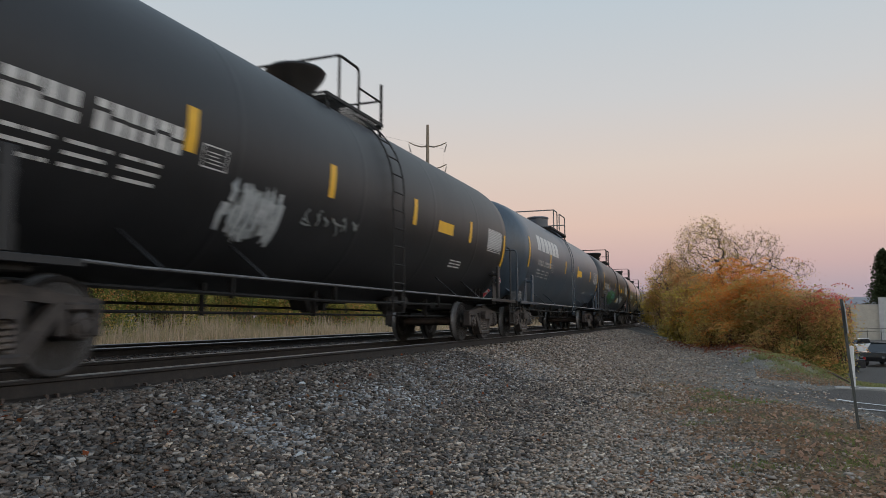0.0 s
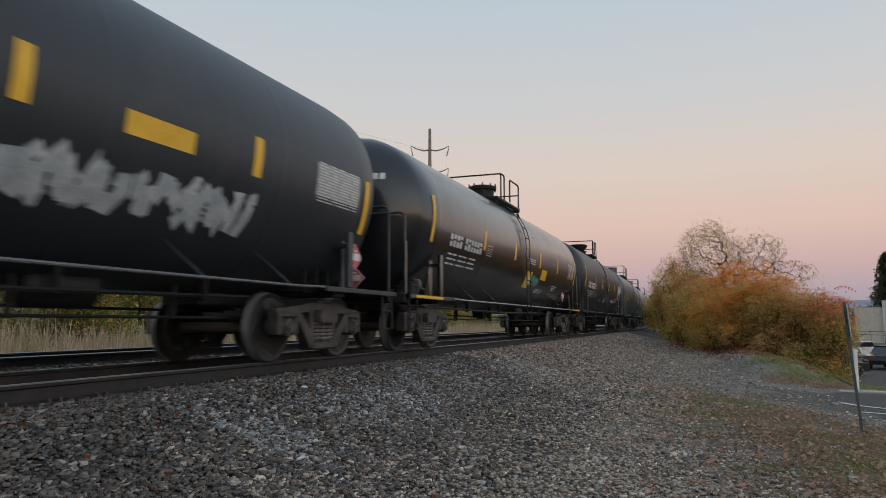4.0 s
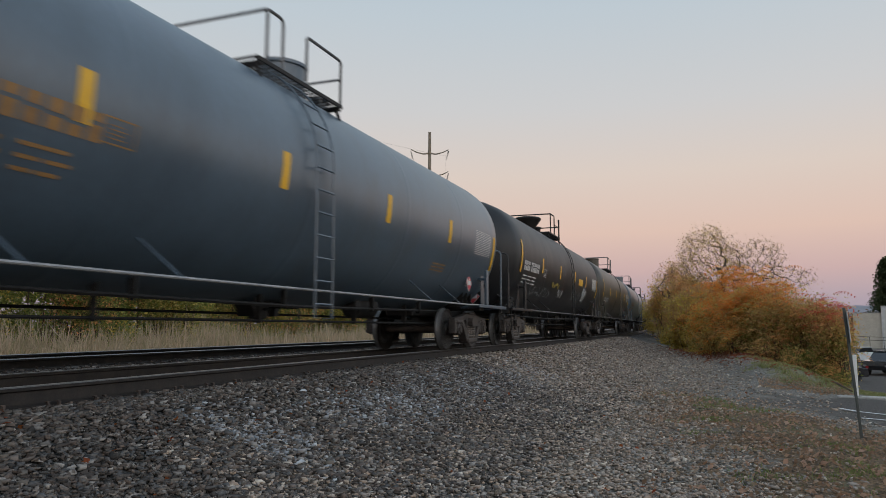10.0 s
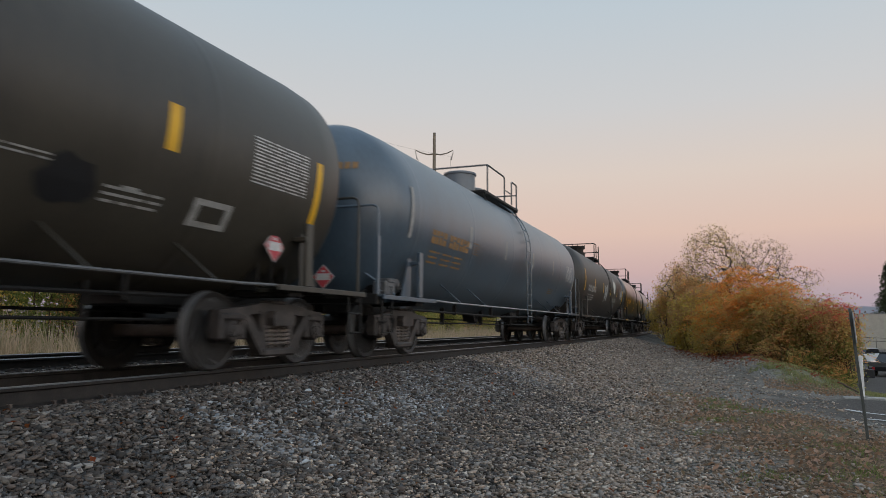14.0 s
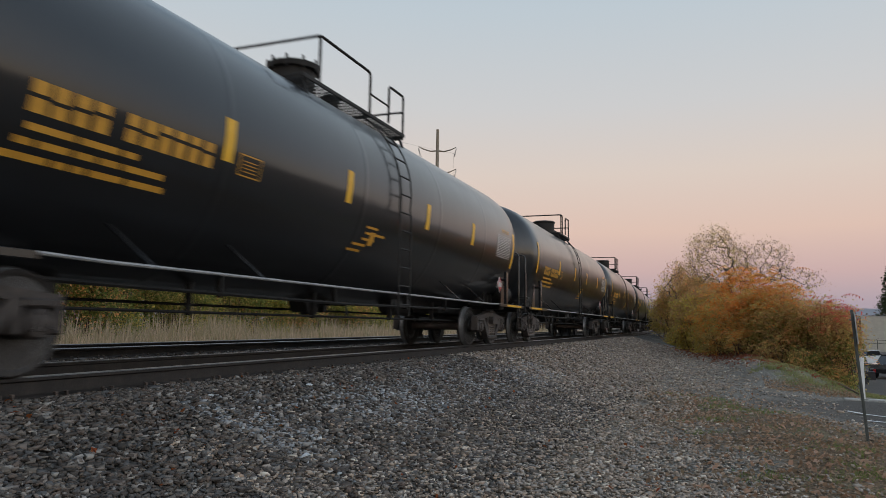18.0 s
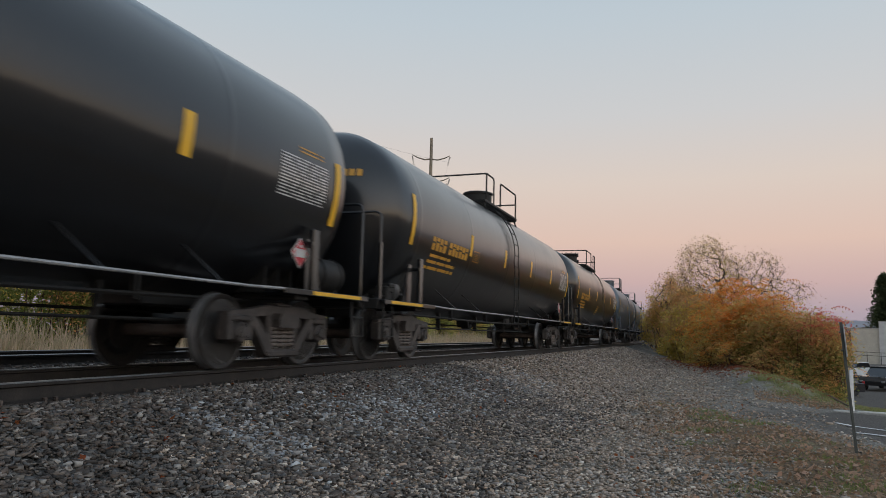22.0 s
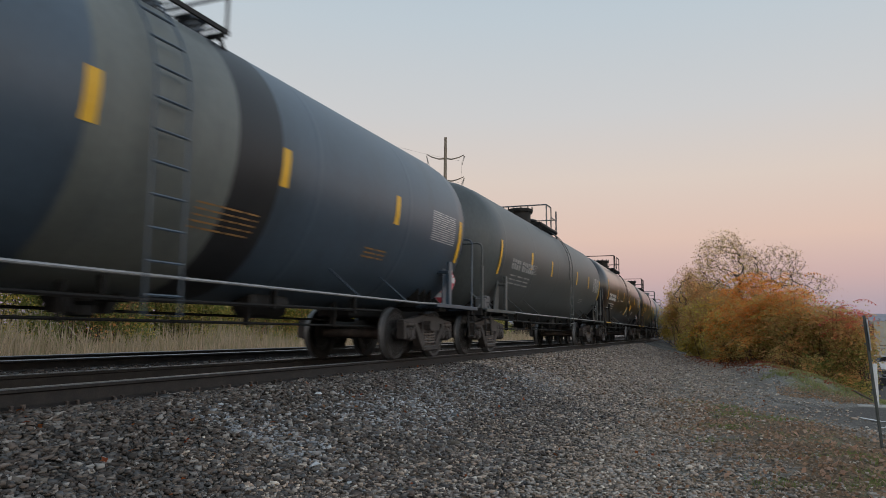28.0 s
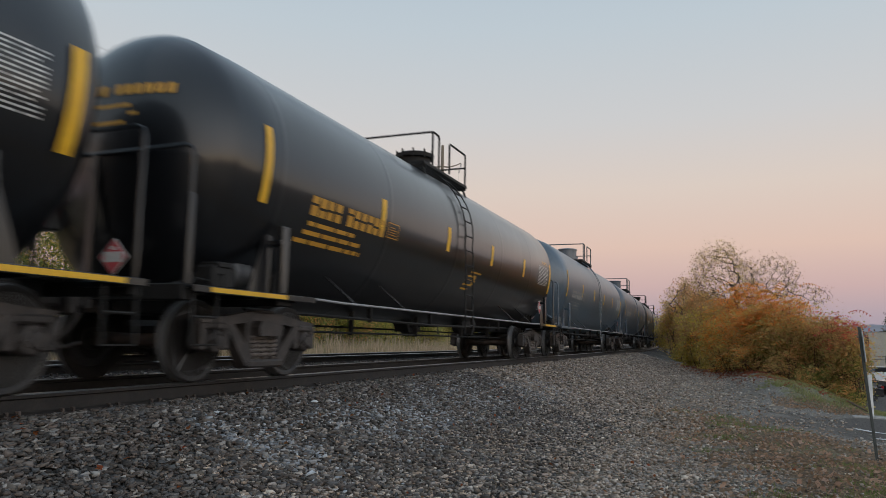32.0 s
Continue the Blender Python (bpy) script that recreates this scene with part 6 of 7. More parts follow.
for k, (x, y, wide, high, kinds, frond, label) in enumerate(BRUSH):
    count = 4400 if high > 2 else 2000
    thicket(x, y, wide, high, kinds, count if frond else count * 1.5, 300 + k, label, frond, 0.10 if frond else 0.16, 34 if high > 2 else 22)

# half-bare trees behind the brush
def crown_tree(rng, lobes, trunk, thick, twigs):
    """Limbs that reach out from a low fork towards points spread through the lobes of the crown: a Shape and the twigs' ends."""
    nodes, parent = [Vector((0, 0, -0.3)), Vector((0.03, 0, trunk * 0.5)), Vector((0.05, 0, trunk))], [-1, 0, 1]
    goals = []
    for cx, cy, cz, rx, ry, rz, share in lobes:
        for _ in range(int(twigs * share)):
            d = Vector(rng.normal(0, 1, 3)).normalized() * rng.uniform(0.25, 1.0) ** 0.5
            goals.append(Vector((cx + d.x * rx, cy + d.y * ry, cz + d.z * rz)))
    fork = nodes[-1]
    goals.sort(key=lambda g: (g - fork).length + rng.uniform(-0.5, 0.5))
    table = np.zeros((twigs * 20, 3))
    cost = np.zeros(twigs * 20)
    for k, p in enumerate(nodes):
        table[k], cost[k] = p, 9.0 if k < 2 else 0.0
    for g in goals:
        n = len(nodes)
        near = int(np.argmin(np.linalg.norm(table[:n] - np.array(g), axis=1) + cost[:n]))
        p, at = nodes[near].copy(), near
        way = g - p
        steps = max(1, int(way.length / 0.3))
        heading = (p - nodes[parent[near]]).normalized() if parent[near] >= 0 else Vector((0, 0, 1))
        for k in range(steps):
            left = g - p
            heading = (heading * 0.32 + left.normalized() * (0.6 + 0.4 * (k + 1) / steps) + Vector(rng.normal(0, 0.06, 3))).normalized()
            p = p + heading * left.length / (steps - k)
            nodes.append(p)
            parent.append(at)
            at = len(nodes) - 1
            table[at], cost[at] = p, 0.05 * (cost[near] > 0)
    load = np.zeros(len(nodes))
    children = [[] for _ in nodes]
    for k in range(len(nodes) - 1, 0, -1):
        load[k] += 0 if children[k] else 1
        load[parent[k]] += load[k]
        children[parent[k]].append(k)
    radius = [max(0.0085, thick * (v / max(1.0, load[0])) ** 0.47) for v in load]
    shape = Shape()
    for k in range(1, len(nodes)):
        if k > 2 and parent[k] == k - 1 and len(children[k - 1]) == 1:
            continue
        path, at = [parent[k], k], k
        while len(children[at]) == 1 and children[at][0] == at + 1:
            at += 1
            path.append(at)
        r = [radius[q] for q in path]
        r[0] = min(r[0], r[1] * 1.15)
        shape.tube([nodes[q] for q in path], r, 7 if r[1] > 0.05 else 4 if r[1] > 0.018 else 3, False)
    tips = [p for k, p in enumerate(nodes) if load[k] <= 3 and k > 3]
    return shape, np.array([tuple(t) for t in tips])


for k, (x, y, lobes, trunk, thick, twigs, label, kinds) in enumerate([
        (1.6, 54.0, ((-1.35, 0, 6.8, 2.2, 2.2, 2.5, 0.55), (2.0, 0.2, 6.6, 2.0, 1.9, 1.6, 0.33), (3.9, 0, 5.3, 1.8, 1.4, 0.9, 0.12)), 3.6, 0.125, 2400, "spreading half-bare tree with sparse golden leaves", (("olive", 0.42), ("brown", 0.6), ("gold", 0.16))),
        (-1.9, 57.0, ((0, 0, 4.6, 2.3, 2.0, 2.2, 1.0),), 2.2, 0.09, 500, "half-bare tree with rust-brown leaves", (("brown", 0.9), ("gold", 0.35)))]):
    rng = np.random.RandomState(500 + k)
    shape, tips = crown_tree(rng, lobes, trunk, thick, twigs)
    clouds = []
    for kind, share in kinds:
        pick = tips[rng.uniform(0, 1, len(tips)) < share * np.where(tips[:, 0] < 0.8, 1.3, 0.45) * np.where(tips[:, 2] < 5.5, 1.5, 0.8)]
        pick = np.repeat(pick, 5, axis=0)
        clouds.append((*leaf_cloud(rng, pick + rng.normal(0, 0.17, (len(pick), 3)), 0.095), LEAF[kind]))
    plant("tree", label, "tree", (x, y, ground_at(x, y)), shape, BARK, clouds, "trees along the railway")


def conifer(x, y, high, wide, seed):
    rng = np.random.RandomState(seed)
    shape = Shape().tube([(0, 0, -0.2), (0, 0, high * 0.6), (0, 0, high)], [0.25, 0.14, 0.02], 7, False)
    pts = []
    for i in range(260):
        z = high * rng.uniform(0.04, 0.99)
        r = wide * min(1.0, 1.45 * (1 - z / high)) ** 0.75 * rng.uniform(0.55, 1.1) + 0.15
        w = rng.uniform(0, 2 * np.pi)
        tip = Vector((r * math.cos(w), r * math.sin(w), z + 0.05 * r))
        shape.tube([(0, 0, z), tip], [0.03, 0.008], 3, False)
        u = rng.uniform(0.2, 1, (70, 1))
        pts.append(u * np.array(tip)[None] + (1 - u) * np.array([[0, 0, z]]) + rng.normal(0, 0.3, (70, 3)))
    v, f = leaf_cloud(rng, np.concatenate(pts), 0.48, 0.2)
    return plant("conifer", "dark green conifer beside a pale building", "tree", (x, y, ground_at(x, y)), shape, BARK, [(v, f, LEAF["fir"])], "conifers behind the building")


conifer(34.9, 166.0, 17.8, 4.2, 700)
conifer(40.6, 168.0, 18.0, 4.8, 701)

# the wild strip beyond the second track
def grass_band(name, a0, a1, s0, s1, count, high, colours, seed, label, wide=0.012):
    rng = np.random.RandomState(seed)
    a, s = rng.uniform(a0, a1, count), s0 + (s1 - s0) * rng.uniform(0, 1, count) ** 1.4
    x, y, w = on_line(s, a)
    z = height(x, y)
    clump = 0.6 + 0.4 * noise2(x * 1.3, y * 1.3, seed) + 0.35 * noise2(x * 3.1, y * 3.1, seed + 1)
    h = high * rng.uniform(0.5, 1.15, count) * np.clip(clump, 0.25, 1.3)
    yaw, bend = rng.uniform(0, 2 * np.pi, count), rng.normal(0, 0.22, count)
    side = np.stack([np.cos(yaw), np.sin(yaw), np.zeros(count)], 1) * (wide * rng.uniform(0.6, 1.4, count))[:, None]
    lean = np.stack([-np.sin(yaw) * bend, np.cos(yaw) * bend, np.ones(count)], 1)
    root = np.stack([x, y, z - 0.02], 1)
    mid = root + lean * (h * 0.55)[:, None]
    top = root + lean * h[:, None] + np.stack([-np.sin(yaw), np.cos(yaw), np.zeros(count)], 1) * (bend * h * 0.7)[:, None]
    verts = np.stack([root - side, root + side, mid + side * 0.8, mid - side * 0.8, top], 1).reshape(-1, 3)
    i = np.arange(count)[:, None] * 5
    faces = np.concatenate([i + np.array([[0, 1, 2]]), i + np.array([[0, 2, 3]]), i + np.array([[3, 2, 4]])])
    return tagged(new(name, raw_mesh(name, verts, faces, foliage(name + "_blade", colours))), label, "grass", "", "stuff")


grass_band("dry_grass", -10.4, -8.7, 1, 70, 22000, 0.6, [(0.64, 0.47, 0.31), (0.82, 0.62, 0.43), (0.5, 0.36, 0.24)], 61, "pale dry grass beside the second track")
grass_band("tall_weeds", -16.5, -10.2, 1, 85, 38000, 1.75, [(0.52, 0.4, 0.27), (0.7, 0.53, 0.37), (0.4, 0.31, 0.2), (0.3, 0.29, 0.13)], 62, "tall brown and green weeds behind the tracks", 0.016)
for k in range(46):
    rng = random.Random(800 + k)
    s, a = 2 + k * 1.9 + rng.uniform(-0.8, 0.8), -19.8 + rng.uniform(-1.8, 1.2)
    x, y, w = on_line(s, a)
    kinds = rng.choice([[("green", 1.6, 0, 1), ("gold", 0.3, 0.3, 1)], [("olive", 0.8, 0, 1), ("green", 1.1, 0, 1)], [("gold", 0.6, 0, 1), ("green", 1.2, 0, 1)], [("rust", 0.5, 0.2, 1), ("green", 1.0, 0, 1)]])
    tall = rng.uniform(4.6, 6.0) - (0.9 if k > 18 else 0) + (2.4 if 4 < k < 14 else 0)
    thicket(float(x), float(y), rng.uniform(1.4, 2.0), tall, kinds, 6500, 820 + k, "tangled green and yellow bush behind the tracks", 0, 0.13, 22)

def brush_wall():
    """Dense thicket behind the bushes."""
    rng = np.random.RandomState(64)
    n = 46000
    s, a = rng.uniform(-2, 110, n), -24 + rng.normal(0, 1.0, n)
    x, y, w = on_line(s, a)
    top = 4.4 + 0.8 * noise2(s * 0.4, a * 0.2, 33)
    v, f = leaf_cloud(rng, np.stack([x, y, height(x, y) + top * rng.uniform(0, 1, n)], 1), 0.34)
    tagged(new("undergrowth", raw_mesh("undergrowth", v, f, LEAF["green"])), "dense dull green undergrowth behind the bushes", "bushes", "", "stuff")


brush_wall()

# grass on the bank beside the lane
def bank_grass():
    rng = np.random.RandomState(71)
    n = 46000
    x, y = rng.uniform(0.9, 4.6, n), rng.uniform(19.4, 30.0, n)
    keep = noise2(x * 0.9, y * 0.9, 12) + 0.5 * noise2(x * 3, y * 3, 13) > rng.uniform(-0.5, 0.6, n) + 1.2 * (1 - step(x + 0.5 * noise2(x * 2, y * 2, 16), 1.1, 2.1)) + 1.2 * (1 - step(y, 20.0, 21.4))
    x, y = x[keep], y[keep]
    n = len(x)
    z = height(x, y)
    h = rng.uniform(0.04, 0.13, n)
    yaw = rng.uniform(0, 2 * np.pi, n)
    side = np.stack([np.cos(yaw), np.sin(yaw), np.zeros(n)], 1) * 0.012
    root = np.stack([x, y, z - 0.01], 1)
    top = root + np.stack([rng.normal(0, 0.04, n), rng.normal(0, 0.04, n), h], 1)
    verts = np.stack([root - side, root + side, top], 1).reshape(-1, 3)
    faces = np.arange(n)[:, None] * 3 + np.array([[0, 1, 2]])
    tagged(new("grass", raw_mesh("grass", verts, faces, foliage("short_grass_blade", [(0.17, 0.2, 0.07), (0.27, 0.28, 0.11), (0.4, 0.35, 0.19)]))), "short green grass on the bank", "grass", "", "stuff")


bank_grass()


def yard_grass():
    """Thin tufts in the leaf litter."""
    rng = np.random.RandomState(72)
    n = 60000
    y = 4.2 + 12 * rng.uniform(0, 1, n) ** 1.3
    x = leaf_edge(y) + rng.uniform(-0.3, 3.2, n)
    keep = (noise2(x * 1.3, y * 1.3, 14) + 0.5 * noise2(x * 4, y * 4, 15) > rng.uniform(0.0, 0.9, n)) & (y + 1.5 * x < 15.8)
    x, y = x[keep], y[keep]
    n = len(x)
    h, yaw = rng.uniform(0.02, 0.07, n), rng.uniform(0, 2 * np.pi, n)
    side = np.stack([np.cos(yaw), np.sin(yaw), np.zeros(n)], 1) * 0.006
    root = np.stack([x, y, height(x, y) - 0.005], 1)
    top = root + np.stack([rng.normal(0, 0.03, n), rng.normal(0, 0.03, n), h], 1)
    verts = np.stack([root - side, root + side, top], 1).reshape(-1, 3)
    tagged(new("grass", raw_mesh("grass", verts, np.arange(n)[:, None] * 3 + np.array([[0, 1, 2]]), foliage("tuft_blade", [(0.12, 0.17, 0.045), (0.2, 0.25, 0.075), (0.32, 0.31, 0.13)]))), "thin green tufts among fallen leaves", "grass", "", "stuff")


yard_grass()

# fallen leaves
def fallen(name, place, count, size, colours, seed, label):
    rng = np.random.RandomState(seed)
    x, y = place(rng, count)
    z = height(x, y) + rng.uniform(0.012, 0.05, len(x))
    v, f = leaf_cloud(rng, np.stack([x, y, z], 1), size, 0.0, 1.0)
    return tagged(new(name, raw_mesh(name, v, f, foliage(name + "_litter", colours))), label, "leaves", "", "stuff")


def leafy_place(rng, n):
    y = 4.2 + 13.5 * rng.uniform(0, 1, n) ** 1.4
    x = leaf_edge(y) + rng.uniform(-0.4, 3.0, n) ** 1.0 + rng.normal(0, 0.45, n)
    keep = (y + 1.5 * x + rng.normal(0, 0.9, n) < 16.2) & (noise2(x * 1.7, y * 1.7, 27) > rng.uniform(-1.1, 0.5, n))
    return x[keep], y[keep]


def lane_edge(rng, n):
    x = rng.uniform(1.2, 3.4, n)
    return x, 19.9 + rng.normal(0, 0.45, n) + 0.3 * x


def yard_place(rng, n):
    return rng.uniform(-6.5, 1.0, n), 3.6 + 22 * rng.uniform(0, 1, n) ** 1.6


def bush_foot(rng, n):
    y = rng.uniform(22, 50, n)
    return np.interp(y, [22, 27, 36, 50], [2.6, 2.0, 0.2, -2.2]) + rng.normal(0.5, 0.8, n), y


RUSSET = [(0.15, 0.1, 0.065), (0.28, 0.16, 0.095), (0.42, 0.25, 0.155), (0.5, 0.36, 0.26), (0.3, 0.22, 0.14), (0.14, 0.11, 0.07)]
fallen("fallen_leaves", leafy_place, 11000, 0.06, RUSSET, 81, "russet fallen leaves on soil and thin grass")
fallen("fallen_leaves", leafy_place, 800, 0.09, [(0.5, 0.3, 0.2), (0.58, 0.4, 0.3), (0.42, 0.22, 0.13)], 85, "large pale tan leaves lying on litter")
fallen("fallen_leaves", lane_edge, 900, 0.07, RUSSET, 84, "russet fallen leaves along the lane's edge")
fallen("fallen_leaves", yard_place, 300, 0.062, [(0.28, 0.06, 0.03), (0.34, 0.11, 0.04), (0.28, 0.15, 0.07)], 82, "scattered red and orange leaves on gravel")
fallen("fallen_leaves", bush_foot, 3000, 0.12, [(0.22, 0.06, 0.035), (0.30, 0.09, 0.05), (0.22, 0.12, 0.06)], 83, "red-brown leaves at the foot of the shrubs")


# ---- power line ----
POLE_STEEL = material("weathered_pole_steel", [(0.14, 0.12, 0.09), (0.22, 0.19, 0.15)], 3, 0.6, 0.1, 0.3, 0.1)
GLASSY = material("grey_insulator", [(0.16, 0.16, 0.16), (0.24, 0.24, 0.24)], 6, 0.4, 0.1, 0, 0.05)
WIRE = material("dull_cable", [(0.06, 0.06, 0.06), (0.1, 0.1, 0.1)], 6, 0.6, 0.1, 0.5, 0)


def power_pole():
    base = (-36.4, 90.8)
    pole = thing("power_pole", None, "tall weathered steel power pole with curved arms", "power pole", "", "", pose(base[0], base[1], ground_at(*base), 0, 0, 22))
    part("pole", Shape().tube([(0, 0, -0.5), (0, 0, 12), (0, 0, 29.4)], [0.42, 0.33, 0.2], 12).mesh("pole", POLE_STEEL, True), pole)
    for z in (26.3, 23.1, 19.9):
        for d in (-1, 1):
            if z < 26 and d < 0:
                continue
            arm = part("arm", Shape().tube([(0, 0, z), (d * 0.9, 0, z - 0.12), (d * 1.9, 0, z + 0.15), (d * 2.7, 0, z + 0.55)], [0.12, 0.10, 0.08, 0.06], 8).mesh("arm", POLE_STEEL, True), pole)
            s = Shape()
            for k in range(8):
                q = 0.2 + k * 0.16
                s.turned([(0.05, -q), (0.13, -q - 0.04), (0.05, -q - 0.10)], 8, "z", (d * (2.7 - 0.3 * k / 8), 0, z + 0.55))
            part("insulator", s.mesh("insulator", GLASSY), arm)
    return pole


def wire(p, q, sag, radius=0.009):
    p, q = Vector(p), Vector(q)
    path = [p.lerp(q, i / 20) - Vector((0, 0, sag * 4 * (i / 20) * (1 - i / 20))) for i in range(21)]
    thing("power_cable", Shape().tube(path, radius, 5, False).mesh("power_cable", WIRE), "thin dark power cable of the pole line", "cable", "cables of the power line")


power_pole()
for x, z, near in ((-38.9, 24.6, 17.4), (-33.9, 24.6, 17.0), (-33.9, 21.4, 15.8), (-33.9, 18.2, 14.6)):
    wire((x, 90.8, z), (x - 60, 250, z - 3), 5)
    wire((x, 90.8, z), (x, 20.0, near), 1.2)
    wire((x, 20.0, near), (x, -60.0, near + 6.0), 4)


# ---- the car park and what stands in it ----
CONCRETE = material("pale_concrete", [(0.32, 0.31, 0.29), (0.45, 0.44, 0.41)], 3, 0.85, 0.05, 0, 0.3, spots=(0.2, 0.19, 0.17))
LINE_PAINT = material("white_road_paint", [(0.5, 0.5, 0.5), (0.66, 0.66, 0.66)], 8, 0.7, 0.06, 0, 0.2)
GALVANISED = material("galvanised_steel", [(0.16, 0.17, 0.16), (0.26, 0.27, 0.26)], 9, 0.5, 0.1, 0.6, 0.1)
WHITE_PAINT = material("white_enamel", [(0.68, 0.68, 0.66), (0.78, 0.78, 0.76)], 5, 0.4, 0.08, 0, 0.05)
BEIGE = material("beige_render", [(0.42, 0.39, 0.33), (0.50, 0.47, 0.40)], 1.2, 0.85, 0.05, 0, 0.1)
PALE_GREY = material("pale_grey_panel", [(0.40, 0.41, 0.41), (0.5, 0.51, 0.51)], 1.2, 0.7, 0.05, 0, 0.05)
GLASS = material("tinted_car_glass", [(0.012, 0.014, 0.016), (0.02, 0.022, 0.025)], 4, 0.08, 0.02, 0, 0, spec=0.8)
RUBBER = material("tyre_rubber", [(0.015, 0.015, 0.015), (0.03, 0.03, 0.03)], 9, 0.85, 0.05, 0, 0.2)
CAR_PAINT = {"white": material("white_car_paint", [(0.62, 0.63, 0.64), (0.7, 0.71, 0.72)], 3, 0.3, 0.05, 0, 0.0, coat=0.6),
             "black": material("black_car_paint", [(0.012, 0.012, 0.014), (0.02, 0.02, 0.022)], 3, 0.25, 0.05, 0, 0.0, coat=0.6),
             "silver": material("silver_car_paint", [(0.2, 0.21, 0.22), (0.28, 0.29, 0.30)], 3, 0.3, 0.05, 0.5, 0.0, coat=0.6)}
LAMP_RED = material("tail_lamp_red", [(0.3, 0.01, 0.012), (0.4, 0.02, 0.02)], 4, 0.25, 0.05, 0, 0)

kerb_z = ground_at(5.0, 19.2)
kerb = Shape().box(2.85, 10.5, 19.05, 19.30, kerb_z - 0.25, kerb_z + 0.03, 0.015)
tagged(new("kerb", kerb.mesh("kerb", CONCRETE)), "pale concrete kerb at the head of parking bays", "kerb", "", "structure")
for (xa, ya), (xb, yb) in (((2.35, 15.6), (4.6, 13.6)), ((2.45, 14.2), (4.4, 12.9)), ((3.15, 15.4), (4.9, 14.4)), ((2.75, 12.0), (4.2, 11.4)), ((4.3, 18.4), (6.2, 14.6))):
    dx, dy = 0.05 * (yb - ya) / math.hypot(xb - xa, yb - ya), -0.05 * (xb - xa) / math.hypot(xb - xa, yb - ya)
    mark = Shape()
    for k in range(8):
        ring = []
        for q in (k / 8, (k + 1) / 8):
            x, y = xa + (xb - xa) * q, ya + (yb - ya) * q
            ring += [(x - dx, y - dy, ground_at(x, y) + 0.02), (x + dx, y + dy, ground_at(x, y) + 0.02)]
        mark.add([ring[0], ring[1], ring[3], ring[2]], [(3, 2, 1, 0)])
    tagged(new("parking_line", mark.mesh("parking_line", LINE_PAINT)), "white painted line of a parking bay", "road marking", "parking lines", "structure")

x, y = 3.25, 19.15
bollard = thing("sign_post", None, "short white square post on a kerb", "post", "", "", pose(x, y, kerb_z + 0.025))
part("post", Shape().box(-0.04, 0.04, -0.04, 0.04, 0, 0.97, 0.008).mesh("post", WHITE_PAINT), bollard)
part("base_plate", Shape().box(-0.09, 0.09, -0.09, 0.09, 0, 0.012, 0.003).mesh("base_plate", GALVANISED), bollard)


POST_STEEL = material("dull_post_steel", [(0.06, 0.066, 0.06), (0.10, 0.108, 0.10)], 9, 0.6, 0.1, 0.3, 0.1)


def leaning_sign():
    x, y = 1.92, 11.1
    post = thing("leaning_sign_post", None, "leaning galvanised sign post with its sign edge-on", "sign post", "", "", pose(x, y, ground_at(x, y) - 0.05, 0, -3.9, -5))
    s = Shape()
    s.box(-0.022, -0.016, -0.03, 0.03, 0, 1.84, 0.002).box(-0.022, 0.012, -0.033, -0.027, 0, 1.84, 0.002).box(-0.022, 0.012, 0.027, 0.033, 0, 1.84, 0.002)
    part("channel_post", s.mesh("channel_post", POST_STEEL), post)
    part("sign_plate", Shape().box(0.014, 0.02, -0.15, 0.15, 1.36, 1.78, 0.002).mesh("sign_plate", WHITE_PAINT), post, "white metal sign seen from its edge")
    for z in (1.45, 1.70):
        part("bolt", Shape().turned([(0.012, -0.045), (0.012, 0.03)], 6, "x", (0, 0, z)).mesh("bolt", GALVANISED), post)


leaning_sign()


